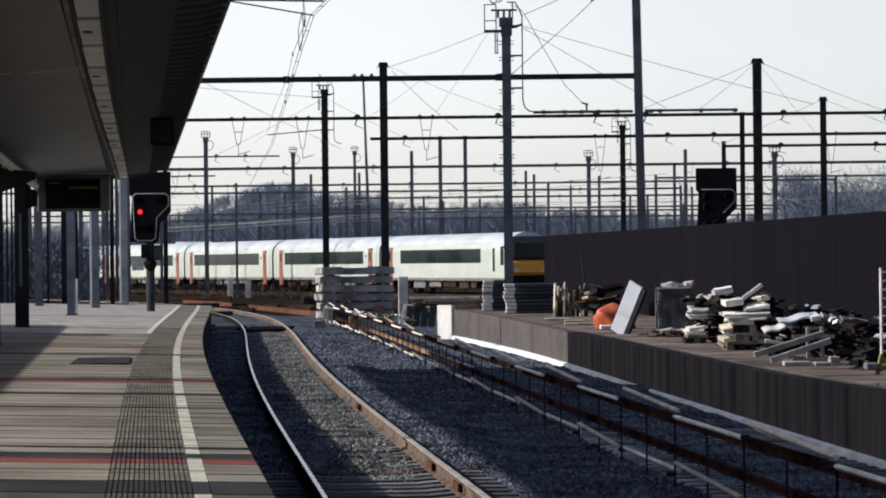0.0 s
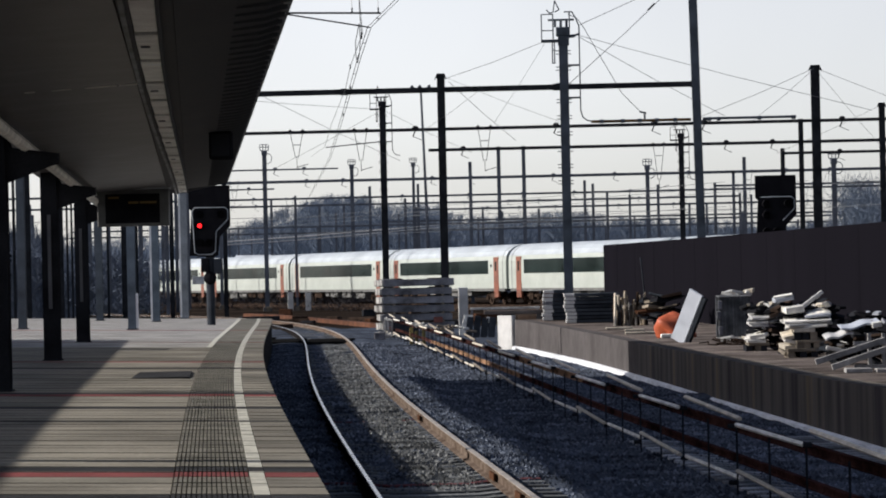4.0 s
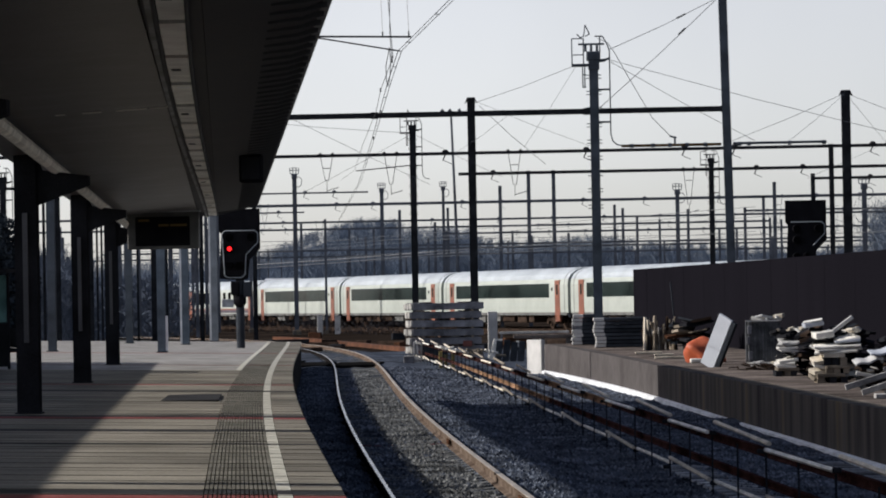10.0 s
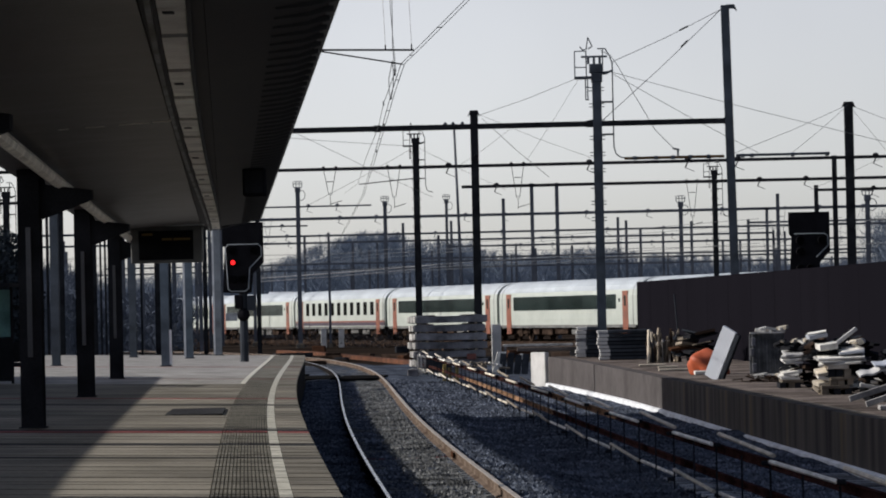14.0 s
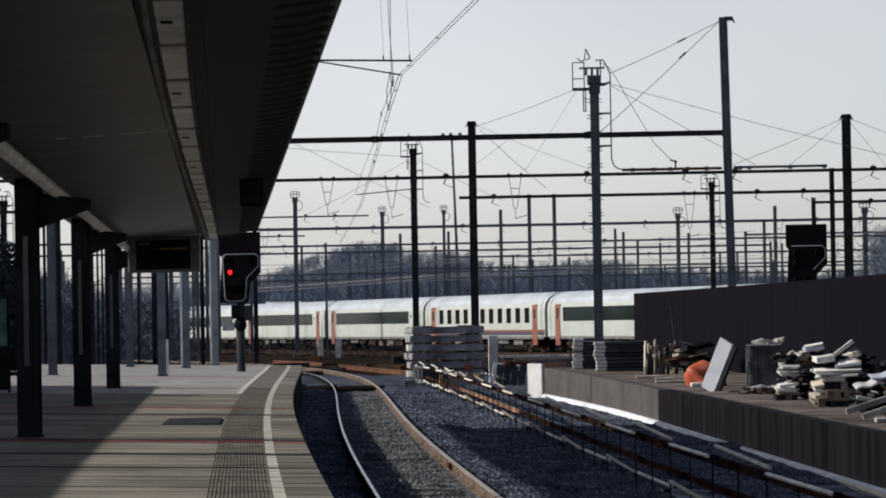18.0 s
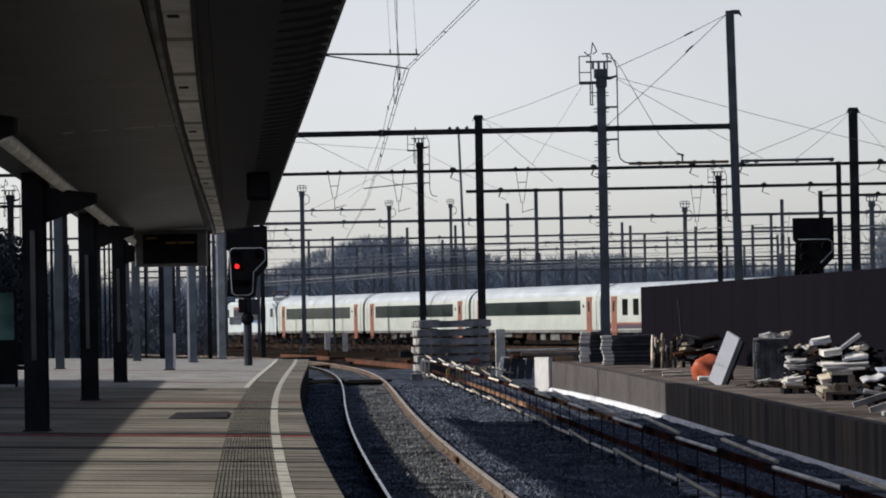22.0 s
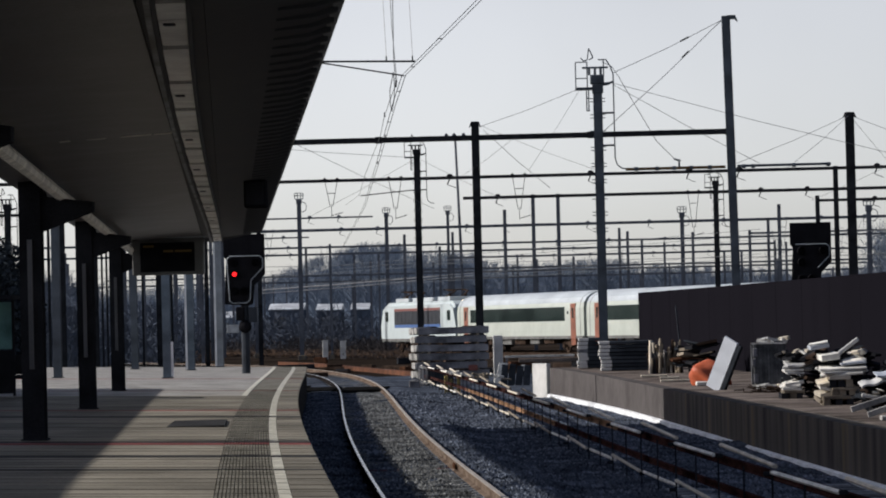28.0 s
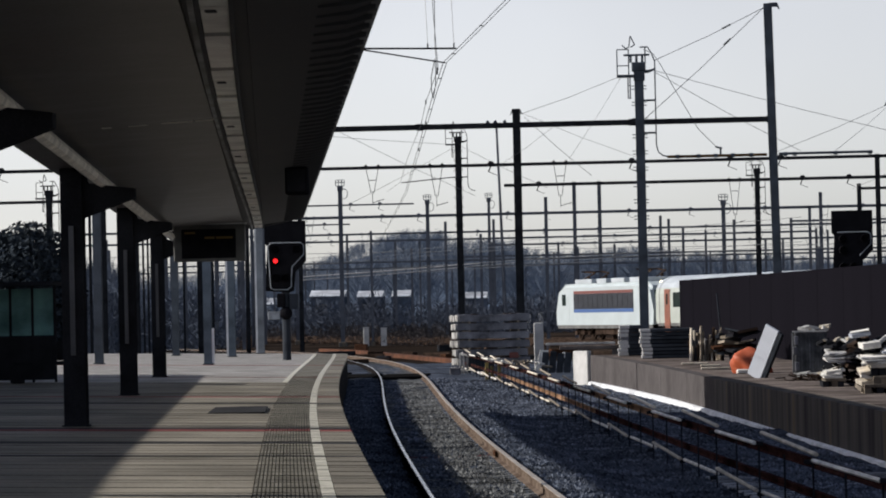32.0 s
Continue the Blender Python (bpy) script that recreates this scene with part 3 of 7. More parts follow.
def can_path(off, z, y0=CAN_Y0, y1=CAN_Y1):
    return [(can_x(y) + off, y, z) for y in np.arange(y0, y1 + 0.01, (y1 - y0) / 40)]


_trough = curve_of([(19, 0.03), (24, -0.005), (31, -0.02), (43, 0.022), (56, 0.075), (69, 0.117), (75, 0.13)], 3)


def trough_off(y):
    """How far the light trough lies off its mean line, which runs less aslant than the roof."""
    return _trough(y) if y > 19 else _trough(19) - 0.012 * (y - 19)


def trough_path(off, z):
    return [(x + trough_off(y), y, w) for x, y, w in can_path(off, z)]


def build_canopy():
    can = thing("platform_canopy", Matrix(), "long dark platform canopy roof on steel columns", "canopy")
    bm = bmesh.new()
    sweep(bm, can_path(0, CAN_Z), [(-3.56, -0.26), (-1.36, -0.135), (-1.36, 0.5), (-3.56, 0.5)])
    part("roof_inner", bm, CAN_UNDER, can, "dull brown-grey soffit")
    bm = bmesh.new()
    sweep(bm, can_path(0, CAN_Z), [(-0.93, -0.118), (-0.2, -0.02), (-0.07, 0.02), (-0.07, 0.3), (-0.93, 0.5)])
    part("roof_outer", bm, CAN_DARK, can, "dark ribbed soffit")
    me = None
    for k, y in enumerate(np.arange(14, 73.8, 0.75)):
        if me is None:
            bm = bmesh.new()
            prism(bm, [(-0.45, -0.07), (-0.2, -0.05), (-0.03, -0.01), (-0.03, 0.1), (-0.2, 0.03), (-0.45, -0.03)], "y", -0.04, 0.04)
            me = mesh_of(bm, "soffit_rib", CAN_DARK)
        ob = part("soffit_rib", me, None, can)
        ob.matrix_basis = Matrix.Translation((can_x(y), y, CAN_Z))
    bm = bmesh.new()
    sweep(bm, can_path(0, CAN_Z), [(-0.066, 0.02), (0.0, 0.02), (0.0, 0.3), (-0.066, 0.3)])
    part("fascia", bm, FASCIA, can, "grey metal edge trim")
    # upstand hidden from below, added so the roof's shadow covers the loading wall
    bm = bmesh.new()
    sweep(bm, can_path(0, CAN_Z), [(-0.35, 0.42), (-0.2, 0.36), (-0.2, 1.62), (-0.35, 1.62)])
    for v in bm.verts:
        if v.co.z > CAN_Z + 1:
            v.co.z -= 0.62 * min(1.0, max(0.0, (72 - v.co.y) / 30))
    part("roof_upstand", bm, CAN_DARK, can, "unseen upright added on the roof edge for shade")
    bm = bmesh.new()
    sweep(bm, can_path(0, CAN_Z), [(-1.355, -0.115), (-0.935, -0.115), (-0.935, 0.5), (-1.355, 0.5)])
    part("trough_back", bm, CAN_DARK, can)
    # panels of the light trough
    k = 0
    for y in np.arange(14, 73.2, 1.07):
        bm = bmesh.new()
        z = CAN_Z - 0.2 + 0.012 * math.sin(k * 2.1)
        gap = 0.14 if k % 6 == 0 else 0.035
        a, b = can_x(y + gap) + trough_off(y), can_x(y + 1.05) + trough_off(y + 1.05)
        prism(bm, [(a - 1.245, y + gap), (a - 1.065, y + gap), (b - 1.065, y + 1.05), (b - 1.245, y + 1.05)], "z", z, z + 0.03)
        pn = part("trough_panel", bm, TROUGH, can)
        if k % 6 == 0:
            bm = bmesh.new()
            c = (a + b) / 2
            prism(bm, [(c - 1.19, y + 0.32), (c - 1.12, y + 0.32), (c - 1.12, y + 0.42), (c - 1.19, y + 0.42)], "z", z - 0.012, z + 0.001)
            part("slot", bm, CAN_DARK, pn)
        k += 1
    for off, m, w, low in ((-1.30, FASCIA, 0.02, -0.03), (-1.262, CAN_DARK, 0.012, -0.02), (-1.05, CAN_DARK, 0.012, -0.02)):
        bm = bmesh.new()
        sweep(bm, trough_path(off, CAN_Z - 0.2), [(-w, low), (w, low), (w, 0.2), (-w, 0.2)])
        part("trough_rail", bm, m, can, "metal trough side")
    # short white strips where roof sheets meet
    for a, b in ((-2.52, -2.42), (-2.24, -2.05), (-1.9, -1.58), (-1.55, -1.33)):
        bm = bmesh.new()
        y = 33.4
        f = lambda u: CAN_Z - 0.13 - (-1.27 - u) * 0.13 / 2.29 - 0.006
        vs = [(can_x(y) + a, y, f(a)), (can_x(y) + b, y, f(b)), (can_x(y) + b, y + 0.09, f(b)), (can_x(y) + a, y + 0.09, f(a))]
        lo = [bm.verts.new(v) for v in vs]
        hi = [bm.verts.new((v[0], v[1], v[2] + 0.03)) for v in vs]
        bm.faces.new(lo)
        bm.faces.new(hi)
        for i in range(4):
            bm.faces.new((lo[i], lo[(i + 1) % 4], hi[(i + 1) % 4], hi[i]))
        part("joint_strip", bm, WHITE_CONC, can, "white joint strip")
    # end fascia
    bm = bmesh.new()
    e = can_x(CAN_Y1)
    prism(bm, [(e - 3.6, CAN_Z - 0.28), (e - 1.3, CAN_Z - 0.2), (e - 1.03, CAN_Z - 0.2), (e, CAN_Z + 0.02), (e, CAN_Z + 0.33), (e - 1.03, CAN_Z + 0.52), (e - 3.6, CAN_Z + 0.57)], "y", CAN_Y1, CAN_Y1 + 0.06)
    part("end_fascia", bm, CAN_DARK, can)
    bm = bmesh.new()
    sweep(bm, can_path(-2.92, 3.93), [(0.075 * math.cos(a), 0.075 * math.sin(a)) for a in np.arange(0, 6.28, 0.785)])
    part("drain_pipe", bm, PALE_TUBE, can, "long grey metal pipe under the roof")
    # columns with bracket arms
    for y in (-52.0, -36.4, -20.9, -5.3, 10.2, 25.7, 41.28, 56.83, 72.6):
        x = can_x(y) - 3.30
        z0 = plat_z(y, x)
        bm = bmesh.new()
        hbeam(bm, x, y, z0, CAN_Z - 0.24, 0.275)
        col = part("column", bm, COLUMN, can, "dark painted steel column")
        bm = bmesh.new()
        box(bm, x - 0.165, x + 0.165, y - 0.165, y + 0.165, z0, z0 + 0.02, bevel=0.005)
        part("base_plate", bm, COLUMN, col)
        bm = bmesh.new()
        prism(bm, [(x - 0.14, CAN_Z - 0.27), (x - 0.14, CAN_Z - 0.88), (x + 0.14, CAN_Z - 0.88), (x + 0.80, CAN_Z - 0.64), (x + 0.80, CAN_Z - 0.52), (x + 0.2, CAN_Z - 0.44), (x + 0.15, CAN_Z - 0.27)], "y", y - 0.09, y + 0.09)
        part("bracket_arm", bm, COLUMN, col, "tapered dark bracket arm")
        bm = bmesh.new()
        box(bm, x - 0.03, x + 0.03, y - 0.19, y - 0.152, z0 + 0.9, CAN_Z - 0.98)
        part("cable_duct", bm, DUCT, col, "thin grey cable duct")
    return can


def build_platform_fittings():
    # departure display
    d = thing("departure_display", Matrix.Translation((-7.98, 71.0, 3.37)), "hanging departure display with black screen and dim amber lines", "display")
    bm = bmesh.new()
    box(bm, -0.78, 0.78, -0.12, 0.12, 0, 0.80, bevel=0.02)
    part("housing", bm, SKIRT, d, "grey metal housing")
    bm = bmesh.new()
    box(bm, -0.60, 0.58, -0.135, -0.118, 0.07, 0.70)
    scr = part("screen", bm, BLACK, d, "black screen")
    for a, b, z in ((-0.54, -0.30, 0.60), (-0.10, 0.12, 0.49), (0.15, 0.52, 0.49)):
        bm = bmesh.new()
        box(bm, a, b, -0.142, -0.134, z, z + 0.05)
        part("text_bar", bm, AMBER, scr, "dim amber line of writing")
    for x in (-0.55, 0.55):
        bm = bmesh.new()
        rod(bm, (x, 0, 0.79), (x, 0, 1.42), 0.03)
        part("hanger", bm, COLUMN, d)
    bm = bmesh.new()
    box(bm, -0.8, 0.8, -0.16, 0.14, 0.80, 0.83)
    part("hood", bm, PALE_STRIP, d, "pale metal hood")
    # dark box under the canopy edge
    s = thing("loudspeaker_box", Matrix.Translation((-3.98, 46.7, 3.90)), "black box loudspeaker hung under the canopy edge", "speaker")
    bm = bmesh.new()
    box(bm, -0.16, 0.16, -0.15, 0.15, 0.0, 0.40, bevel=0.02)
    part("case", bm, BLACK, s)
    bm = bmesh.new()
    box(bm, -0.13, 0.13, -0.165, -0.149, 0.04, 0.36)
    part("grille", bm, COLUMN, s)
    # posts beyond the roof
    for x, y, h in ((-10.17, 89.6, 7.5), (-11.16, 105.2, 7.8), (-11.0, 113.2, 8.0), (-13.3, 107.8, 7.8), (-13.3, 90.4, 7.5)):
        z0 = plat_z(y, x)
        t = thing("catenary_post", Matrix.Translation((x, y, z0)), ("dark blue-grey" if x < -12 else "pale blue-grey") + " steel post standing on the platform", "post", "posts on the platform end")
        bm = bmesh.new()
        hbeam(bm, 0, 0, 0, h, 0.22)
        part("shaft", bm, POST_PALE if y > 112 else MAST_GALV if x < -12 else POST_BLUE, t)
        bm = bmesh.new()
        box(bm, -0.15, 0.15, -0.15, 0.15, 0, 0.03)
        part("foot", bm, GALV, t)
        # left strips paint a sunlit flange edge, the right one a thin white pole
        for side, top in (((1, 1.0),) if x > -10.5 else ((-1, h * 0.95),) if y > 100 and x > -12 else ()):
            bm = bmesh.new()
            box(bm, min(side * 0.112, side * 0.175), max(side * 0.112, side * 0.175), -0.1, -0.02, 0.05, top)
            part("edge_strip", bm, PALE_STRIP, t, "pale strip in place of the post's bright edge")
    # unseen long block closing the left, added to shade the platform
    line = [(can_x(y) + d, y, 0) for y, d in ((-60, 0.35), (0, 0.22), (22, 0.12), (32, 0.02), (50, 0.0), (76.2, 0.0))]
    w = thing("station_building", Matrix(), "unseen long block added to shade the platform", "building", kind="structure")
    bm = bmesh.new()
    sweep(bm, line, [(-15, -0.4), (-9.0, -0.4), (-9.0, 4.45), (-15, 4.45)])
    part("building_wall", bm, CONC, w)
    bm = bmesh.new()
    sweep(bm, line, [(-15.2, 4.45), (-8.95, 4.45), (-8.95, 4.6), (-15.2, 4.6)])
    part("building_roof", bm, CAN_DARK, w)
    # unseen block behind the camera; its pitched edge runs along the platform, shading ballast
    bm = bmesh.new()
    sweep(bm, line[:2] + [(can_x(14) + 0.17, 14, 0)], [(-15, 4.6), (-9.0, 4.6), (-9.0, 5.9), (-15, 9.3)])
    part("upper_storey", bm, CONC, w)
    bm = bmesh.new()
    sweep(bm, [(can_x(y), y, z) for y, z in ((-60, 6.4), (-20, 6.5), (14, 6.62), (34, 6.75), (44, 6.9), (52, 6.95), (59, 7.0), (74, 7.26))], [(-15.1, 3.5), (-9.0, 0.0), (-9.0, 0.85), (-15.1, 4.3)])
    part("upper_roof", bm, CAN_DARK, w, "unseen pitched edge added to shade the ballast")


def build_signal(name, m, post, label):
    """A black board signal with pale outline; local origin at the middle of the board's foot."""
    s = thing(name, m, label, "railway signal", "black board signals")
    bm = bmesh.new()
    prism(bm, [(-0.62, 0.06), (0.10, 0.0), (0.24, 0.06), (0.30, 0.62), (0.62, 0.95), (0.62, 2.16), (-0.62, 2.16), (-0.62, 1.5), (-0.54, 1.4)], "y", -0.06, 0.06)
    board = part("board", bm, BLACK, s, "matt black backing board")
    line = [(-0.46, 1.5), (0.46, 1.5), (0.56, 1.42), (0.56, 1.14), (0.20, 0.78)] if not post else [(-0.46, 0.16), (-0.36, 0.09), (0.06, 0.09), (0.16, 0.18), (0.20, 0.78), (0.56, 1.14), (0.56, 1.42), (0.46, 1.5), (-0.44, 1.5), (-0.52, 1.40), (-0.46, 0.16)]
    bm = bmesh.new()
    for a, b in zip(line, line[1:]):
        rod(bm, (a[0], -0.075, a[1]), (b[0], -0.075, b[1]), 0.015, 5)
    part("outline", bm, SIGN_WHITE, board, "thin white outline")
    for x, z in ((-0.30, 0.96), (-0.30, 0.45), (0.0, 0.45), (-0.30, 1.3), (0.36, 1.3)):
        bm = bmesh.new()
        bmesh.ops.create_cone(bm, cap_ends=False, segments=14, radius1=0.12, radius2=0.11, depth=0.16, matrix=Matrix.Translation((x, -0.13, z)) @ Matrix.Rotation(math.pi / 2, 4, "X"))
        hood = part("lamp_hood", bm, BLACK, board)
        lit = post and (x, z) == (-0.30, 0.96)
        bm = bmesh.new()
        bmesh.ops.create_cone(bm, cap_ends=True, segments=14, radius1=0.068, radius2=0.068, depth=0.02, matrix=Matrix.Translation((x, -0.075, z)) @ Matrix.Rotation(math.pi / 2, 4, "X"))
        part("lens", bm, RED_LAMP if lit else BLACK, hood, "glowing red lens" if lit else "dark lens")
    if post:
        bm = bmesh.new()
        rod(bm, (-0.02, 0.1, -2.1), (-0.02, 0.1, 0.4), 0.13, 10)
        part("post", bm, GALV, s, "grey round post")
        bm = bmesh.new()
        box(bm, -0.28, -0.02, -0.12, 0.2, -0.44, -0.02, bevel=0.03)
        part("relay_box", bm, BLACK, s)
        bm = bmesh.new()
        box(bm, -0.56, -0.2, -0.06, -0.03, -0.8, -0.56, bevel=0.01)
        part("number_plate", bm, SIGN_WHITE, s, "small pale plate with dark bars")
        bm = bmesh.new()
        box(bm, 0.1, 0.36, -0.1, 0.1, -0.5, -0.04)
        part("side_plate", bm, GALV, s)
        bm = bmesh.new()
        bmesh.ops.create_uvsphere(bm, u_segments=10, v_segments=8, radius=0.2, matrix=Matrix.Translation((-0.02, 0.02, -0.62)))
        part("round_lamp", bm, BLACK, s)
    else:
        bm = bmesh.new()
        hbeam(bm, 0, 0.25, -3.6, 1.9, 0.2)
        part("post", bm, STEEL, s)


def build_signals():
    build_signal("signal", Matrix.Translation((-8.79, 98.5, 2.83)), True, "tall black signal board showing a red light on a grey post")
    build_signal("signal", Matrix.Translation((8.36, 100, 2.80)), False, "black signal board with pale outline behind the dark wall")


# ---- loading wall and noise wall ----
def load_top(y):
    """Level of the loading platform, rising towards its far end."""
    return 0.57 + 0.135 * min(1.0, max(0.0, (y - 72) / 28)) + 0.07 * min(1.0, max(0.0, (47 - y) / 8))


def back_x(y):
    return _back_curve(y) if y > 15 else _back_curve(15) - 0.065 * (y - 15)


def build_walls():
    lw = thing("loading_wall", Matrix(), "low grey concrete loading platform wall streaked with dirt", "wall", kind="structure")
    for y in np.arange(-61.4, 101, 5.8):
        y1 = min(y + 5.77, 101.5)
        bm = bmesh.new()
        n = 4
        path = [(_wall(y + (y1 - y) * k / n), y + (y1 - y) * k / n, 0) for k in range(n + 1)]
        sweep(bm, path, [(0, -0.4), (0.35, -0.4), (0.35, 0.0), (0.0, 0.0)])
        for v in bm.verts:
            if v.co.z > -0.1:
                v.co.z = load_top(v.co.y)
        part("wall_section", bm, CONC_SMOOTH if y > 70 else CONC, lw)
    bm = bmesh.new()
    path = [(_wall(y), y, 0) for y in np.arange(-61, 101.6, 2.5)]
    sweep(bm, path, [(0.352, -0.4), (4.3, -0.4), (4.3, 0.0), (0.352, 0.0)])
    for v in bm.verts:
        if v.co.z > -0.1:
            v.co.z = load_top(v.co.y) + 0.004
    part("platform_fill", bm, CONC_TOP, lw, "dusty brown-grey top surface")
    bm = bmesh.new()
    sweep(bm, [(_wall(y), y, 0) for y in np.arange(-61, 101.6, 2.5)], [(-0.11, -0.4), (-0.004, -0.4), (-0.004, -0.1), (-0.09, -0.115)])
    for v in bm.verts:
        if v.co.z > -0.2:
            v.co.z -= 0.06 * min(1.0, max(0.0, (82 - v.co.y) / 22))
    part("kerb", bm, KERB_WHITE, lw, "white-painted kerb at the wall's foot")
    bm = bmesh.new()
    box(bm, -0.42, 0.42, -0.08, 0.08, -0.35, 0.84, Matrix.Translation((0.08, 101.9, 0)) @ Matrix.Rotation(radians(-58), 4, "Z"), bevel=0.02)
    tagged(part("end_block", bm, CABLE_BOX), "white-painted concrete end block of the loading wall", "block")
    nw = thing("noise_wall", Matrix(), "tall dark panelled noise wall behind the loading platform", "wall", kind="structure")
    y = -60.0
    while y < 111:
        y1 = min(y + 3.996, 111.0)
        bm = bmesh.new()
        sweep(bm, [(back_x(y), y, 0), (back_x((y + y1) / 2), (y + y1) / 2, 0), (back_x(y1), y1, 0)], [(0, -0.4), (0.2, -0.4), (0.2, 3.03), (0, 3.03)])
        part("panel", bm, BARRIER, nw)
        bm = bmesh.new()
        box(bm, back_x(y) + 0.004, back_x(y) + 0.25, y - 0.09, y - 0.015, -0.4, 3.035)
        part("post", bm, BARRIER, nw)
        y += 4.0


# ---- low tube barrier ----
def build_fence():
    f = thing("tube_barrier", Matrix(), "low barrier of overlapping rusty rails and pale tubes on thin posts", "barrier")
    y, k = 22.0, 0
    while y < 128:
        step = 4.3
        y1 = min(y + step + 0.35, 129)
        off = 0.03 if k % 2 else -0.03
        for z in (0.52, -0.08):
            zz = z + (0.02 if k % 2 else 0.0)
            low = z < 0
            bm = bmesh.new()
            path = [(_fence(min(v, 128)) + 0.10, v, z + (0.26 if low else 0.0)) for v in np.linspace(y, min(y + step - 0.02, 128.5), 4)]
            d = 0.085 if low else 0.10
            sweep(bm, path, [(-0.03, -d), (0.03, -d), (0.03, -d + 0.012), (0.012, -d + 0.02), (0.012, -0.025), (0.03, -0.018), (0.03, 0.0), (-0.03, 0.0), (-0.03, -0.018), (-0.012, -0.025), (-0.012, -d + 0.02), (-0.03, -d + 0.012)])
            # sunlit stretches of the beam use a lighter, lit copy of its rust
            tan = 64 < y < 96 if low else 52 < y < 62
            beam = part("beam", bm, FENCE_SUNLIT if tan else FENCE_RUST, f, "beam painted sunlit tan" if tan else "rusty brown beam")
            bm = bmesh.new()
            u0, u1 = y + 0.05 + 0.15 * math.sin(k * 1.7 + z), y1 - 0.5 + 0.15 * math.sin(k * 2.9)
            path = [(_fence(min(v, 128)) + off, v, zz + 0.032 + (0.02 + 0.075 * (v - u0) / (u1 - u0) if (k + low) % 2 else -0.015)) for v in np.linspace(u0, u1, 4)]
            sweep(bm, path, [(0.028 * math.cos(q), 0.024 * math.sin(q)) for q in np.arange(0, 6.28, 1.0472)])
            part("cap_tube", bm, (WOOD if 64 < y < 100 else PALE_WOOD) if (k + low) % 2 else PALE_WOOD if 64 < y < 100 else PALE_TUBE, beam, "pale weathered capping tube")
            bm = bmesh.new()
            c = _fence(min(y1, 128)) + off
            box(bm, c - 0.04, c + 0.05, y1 - 0.42, y1 - 0.34, zz - 0.03, zz + 0.02, bevel=0.01)
            part("clamp", bm, COLUMN, beam, "black clamp at the joint")
        for v in (y, y + step / 2):
            bm = bmesh.new()
            box(bm, _fence(v) - 0.01, _fence(v) + 0.01, v - 0.01, v + 0.01, -0.3, 0.5)
            part("post", bm, STEEL, f)
        y += step
        k += 1
    # closing panel at the far end
    p = thing("barrier_end", Matrix.Translation((-4.48, 122.0, -0.3)), "dark slate panel in a pale zigzag tube frame", "barrier end")
    bm = bmesh.new()
    box(bm, 0.35, 1.3, -0.02, 0.02, 0.15, 0.7)
    part("sheet", bm, DARK_BOARD, p, "dark slate sheet")
    for x in (0.05, 0.16, 0.3):
        bm = bmesh.new()
        box(bm, x - 0.04, x + 0.04, -0.05, 0.02, 0.12, 0.82 - x * 0.2, bevel=0.01)
        part("upright", bm, PALE_CONC, p)
    for z0, z1 in ((0.84, 0.62), (0.26, 0.06)):
        for k in range(9):
            x = 0.02 + k * 0.155
            z = z0 + (z1 - z0) * k / 8
            bm = bmesh.new()
            rod(bm, (x, -0.05, z + 0.03), (x + 0.17, -0.05, z - 0.05), 0.036, 6)
            part("bar", bm, PALE_TUBE, p)
    b = thing("concrete_block", Matrix.Translation((-4.62, 121.5, -0.28)), "small blue-grey concrete block on the ballast", "block")
    bm = bmesh.new()
    box(bm, -0.2, 0.2, -0.2, 0.2, 0, 0.34, bevel=0.03)
    part("body", bm, SLEEPER_GREY, b)
    y = thing("barrier_post", Matrix.Translation((-2.95, 112, -0.25)), "short yellow-brown timber posts in the barrier", "post")
    for x, h in ((-0.22, 0.62), (-0.05, 0.5), (0.2, 0.56)):
        bm = bmesh.new()
        box(bm, x - 0.06, x + 0.06, -0.06, 0.06, 0, h, bevel=0.01)
        part("stake", bm, YELLOW_FOOT, y)
    rng = random.Random(77)
    z = thing("tube_offcuts", Matrix.Translation((-2.1, 106, 0.2)), "tangle of pale tube offcuts laid on the barrier's end", "tubes")
    for k in range(16):
        bm = bmesh.new()
        x = -0.9 + k * 0.12
        rod(bm, (x, -0.1, 0.36 - 0.1 * (x + 0.9) + rng.uniform(-0.06, 0.08)), (x + rng.uniform(0.12, 0.3), 0.1, 0.36 - 0.1 * (x + 0.9) + rng.uniform(-0.1, 0.05)), 0.035, 6)
        part("tube", bm, rng.choice((PALE_TUBE, PALE_TUBE, WOOD)), z)

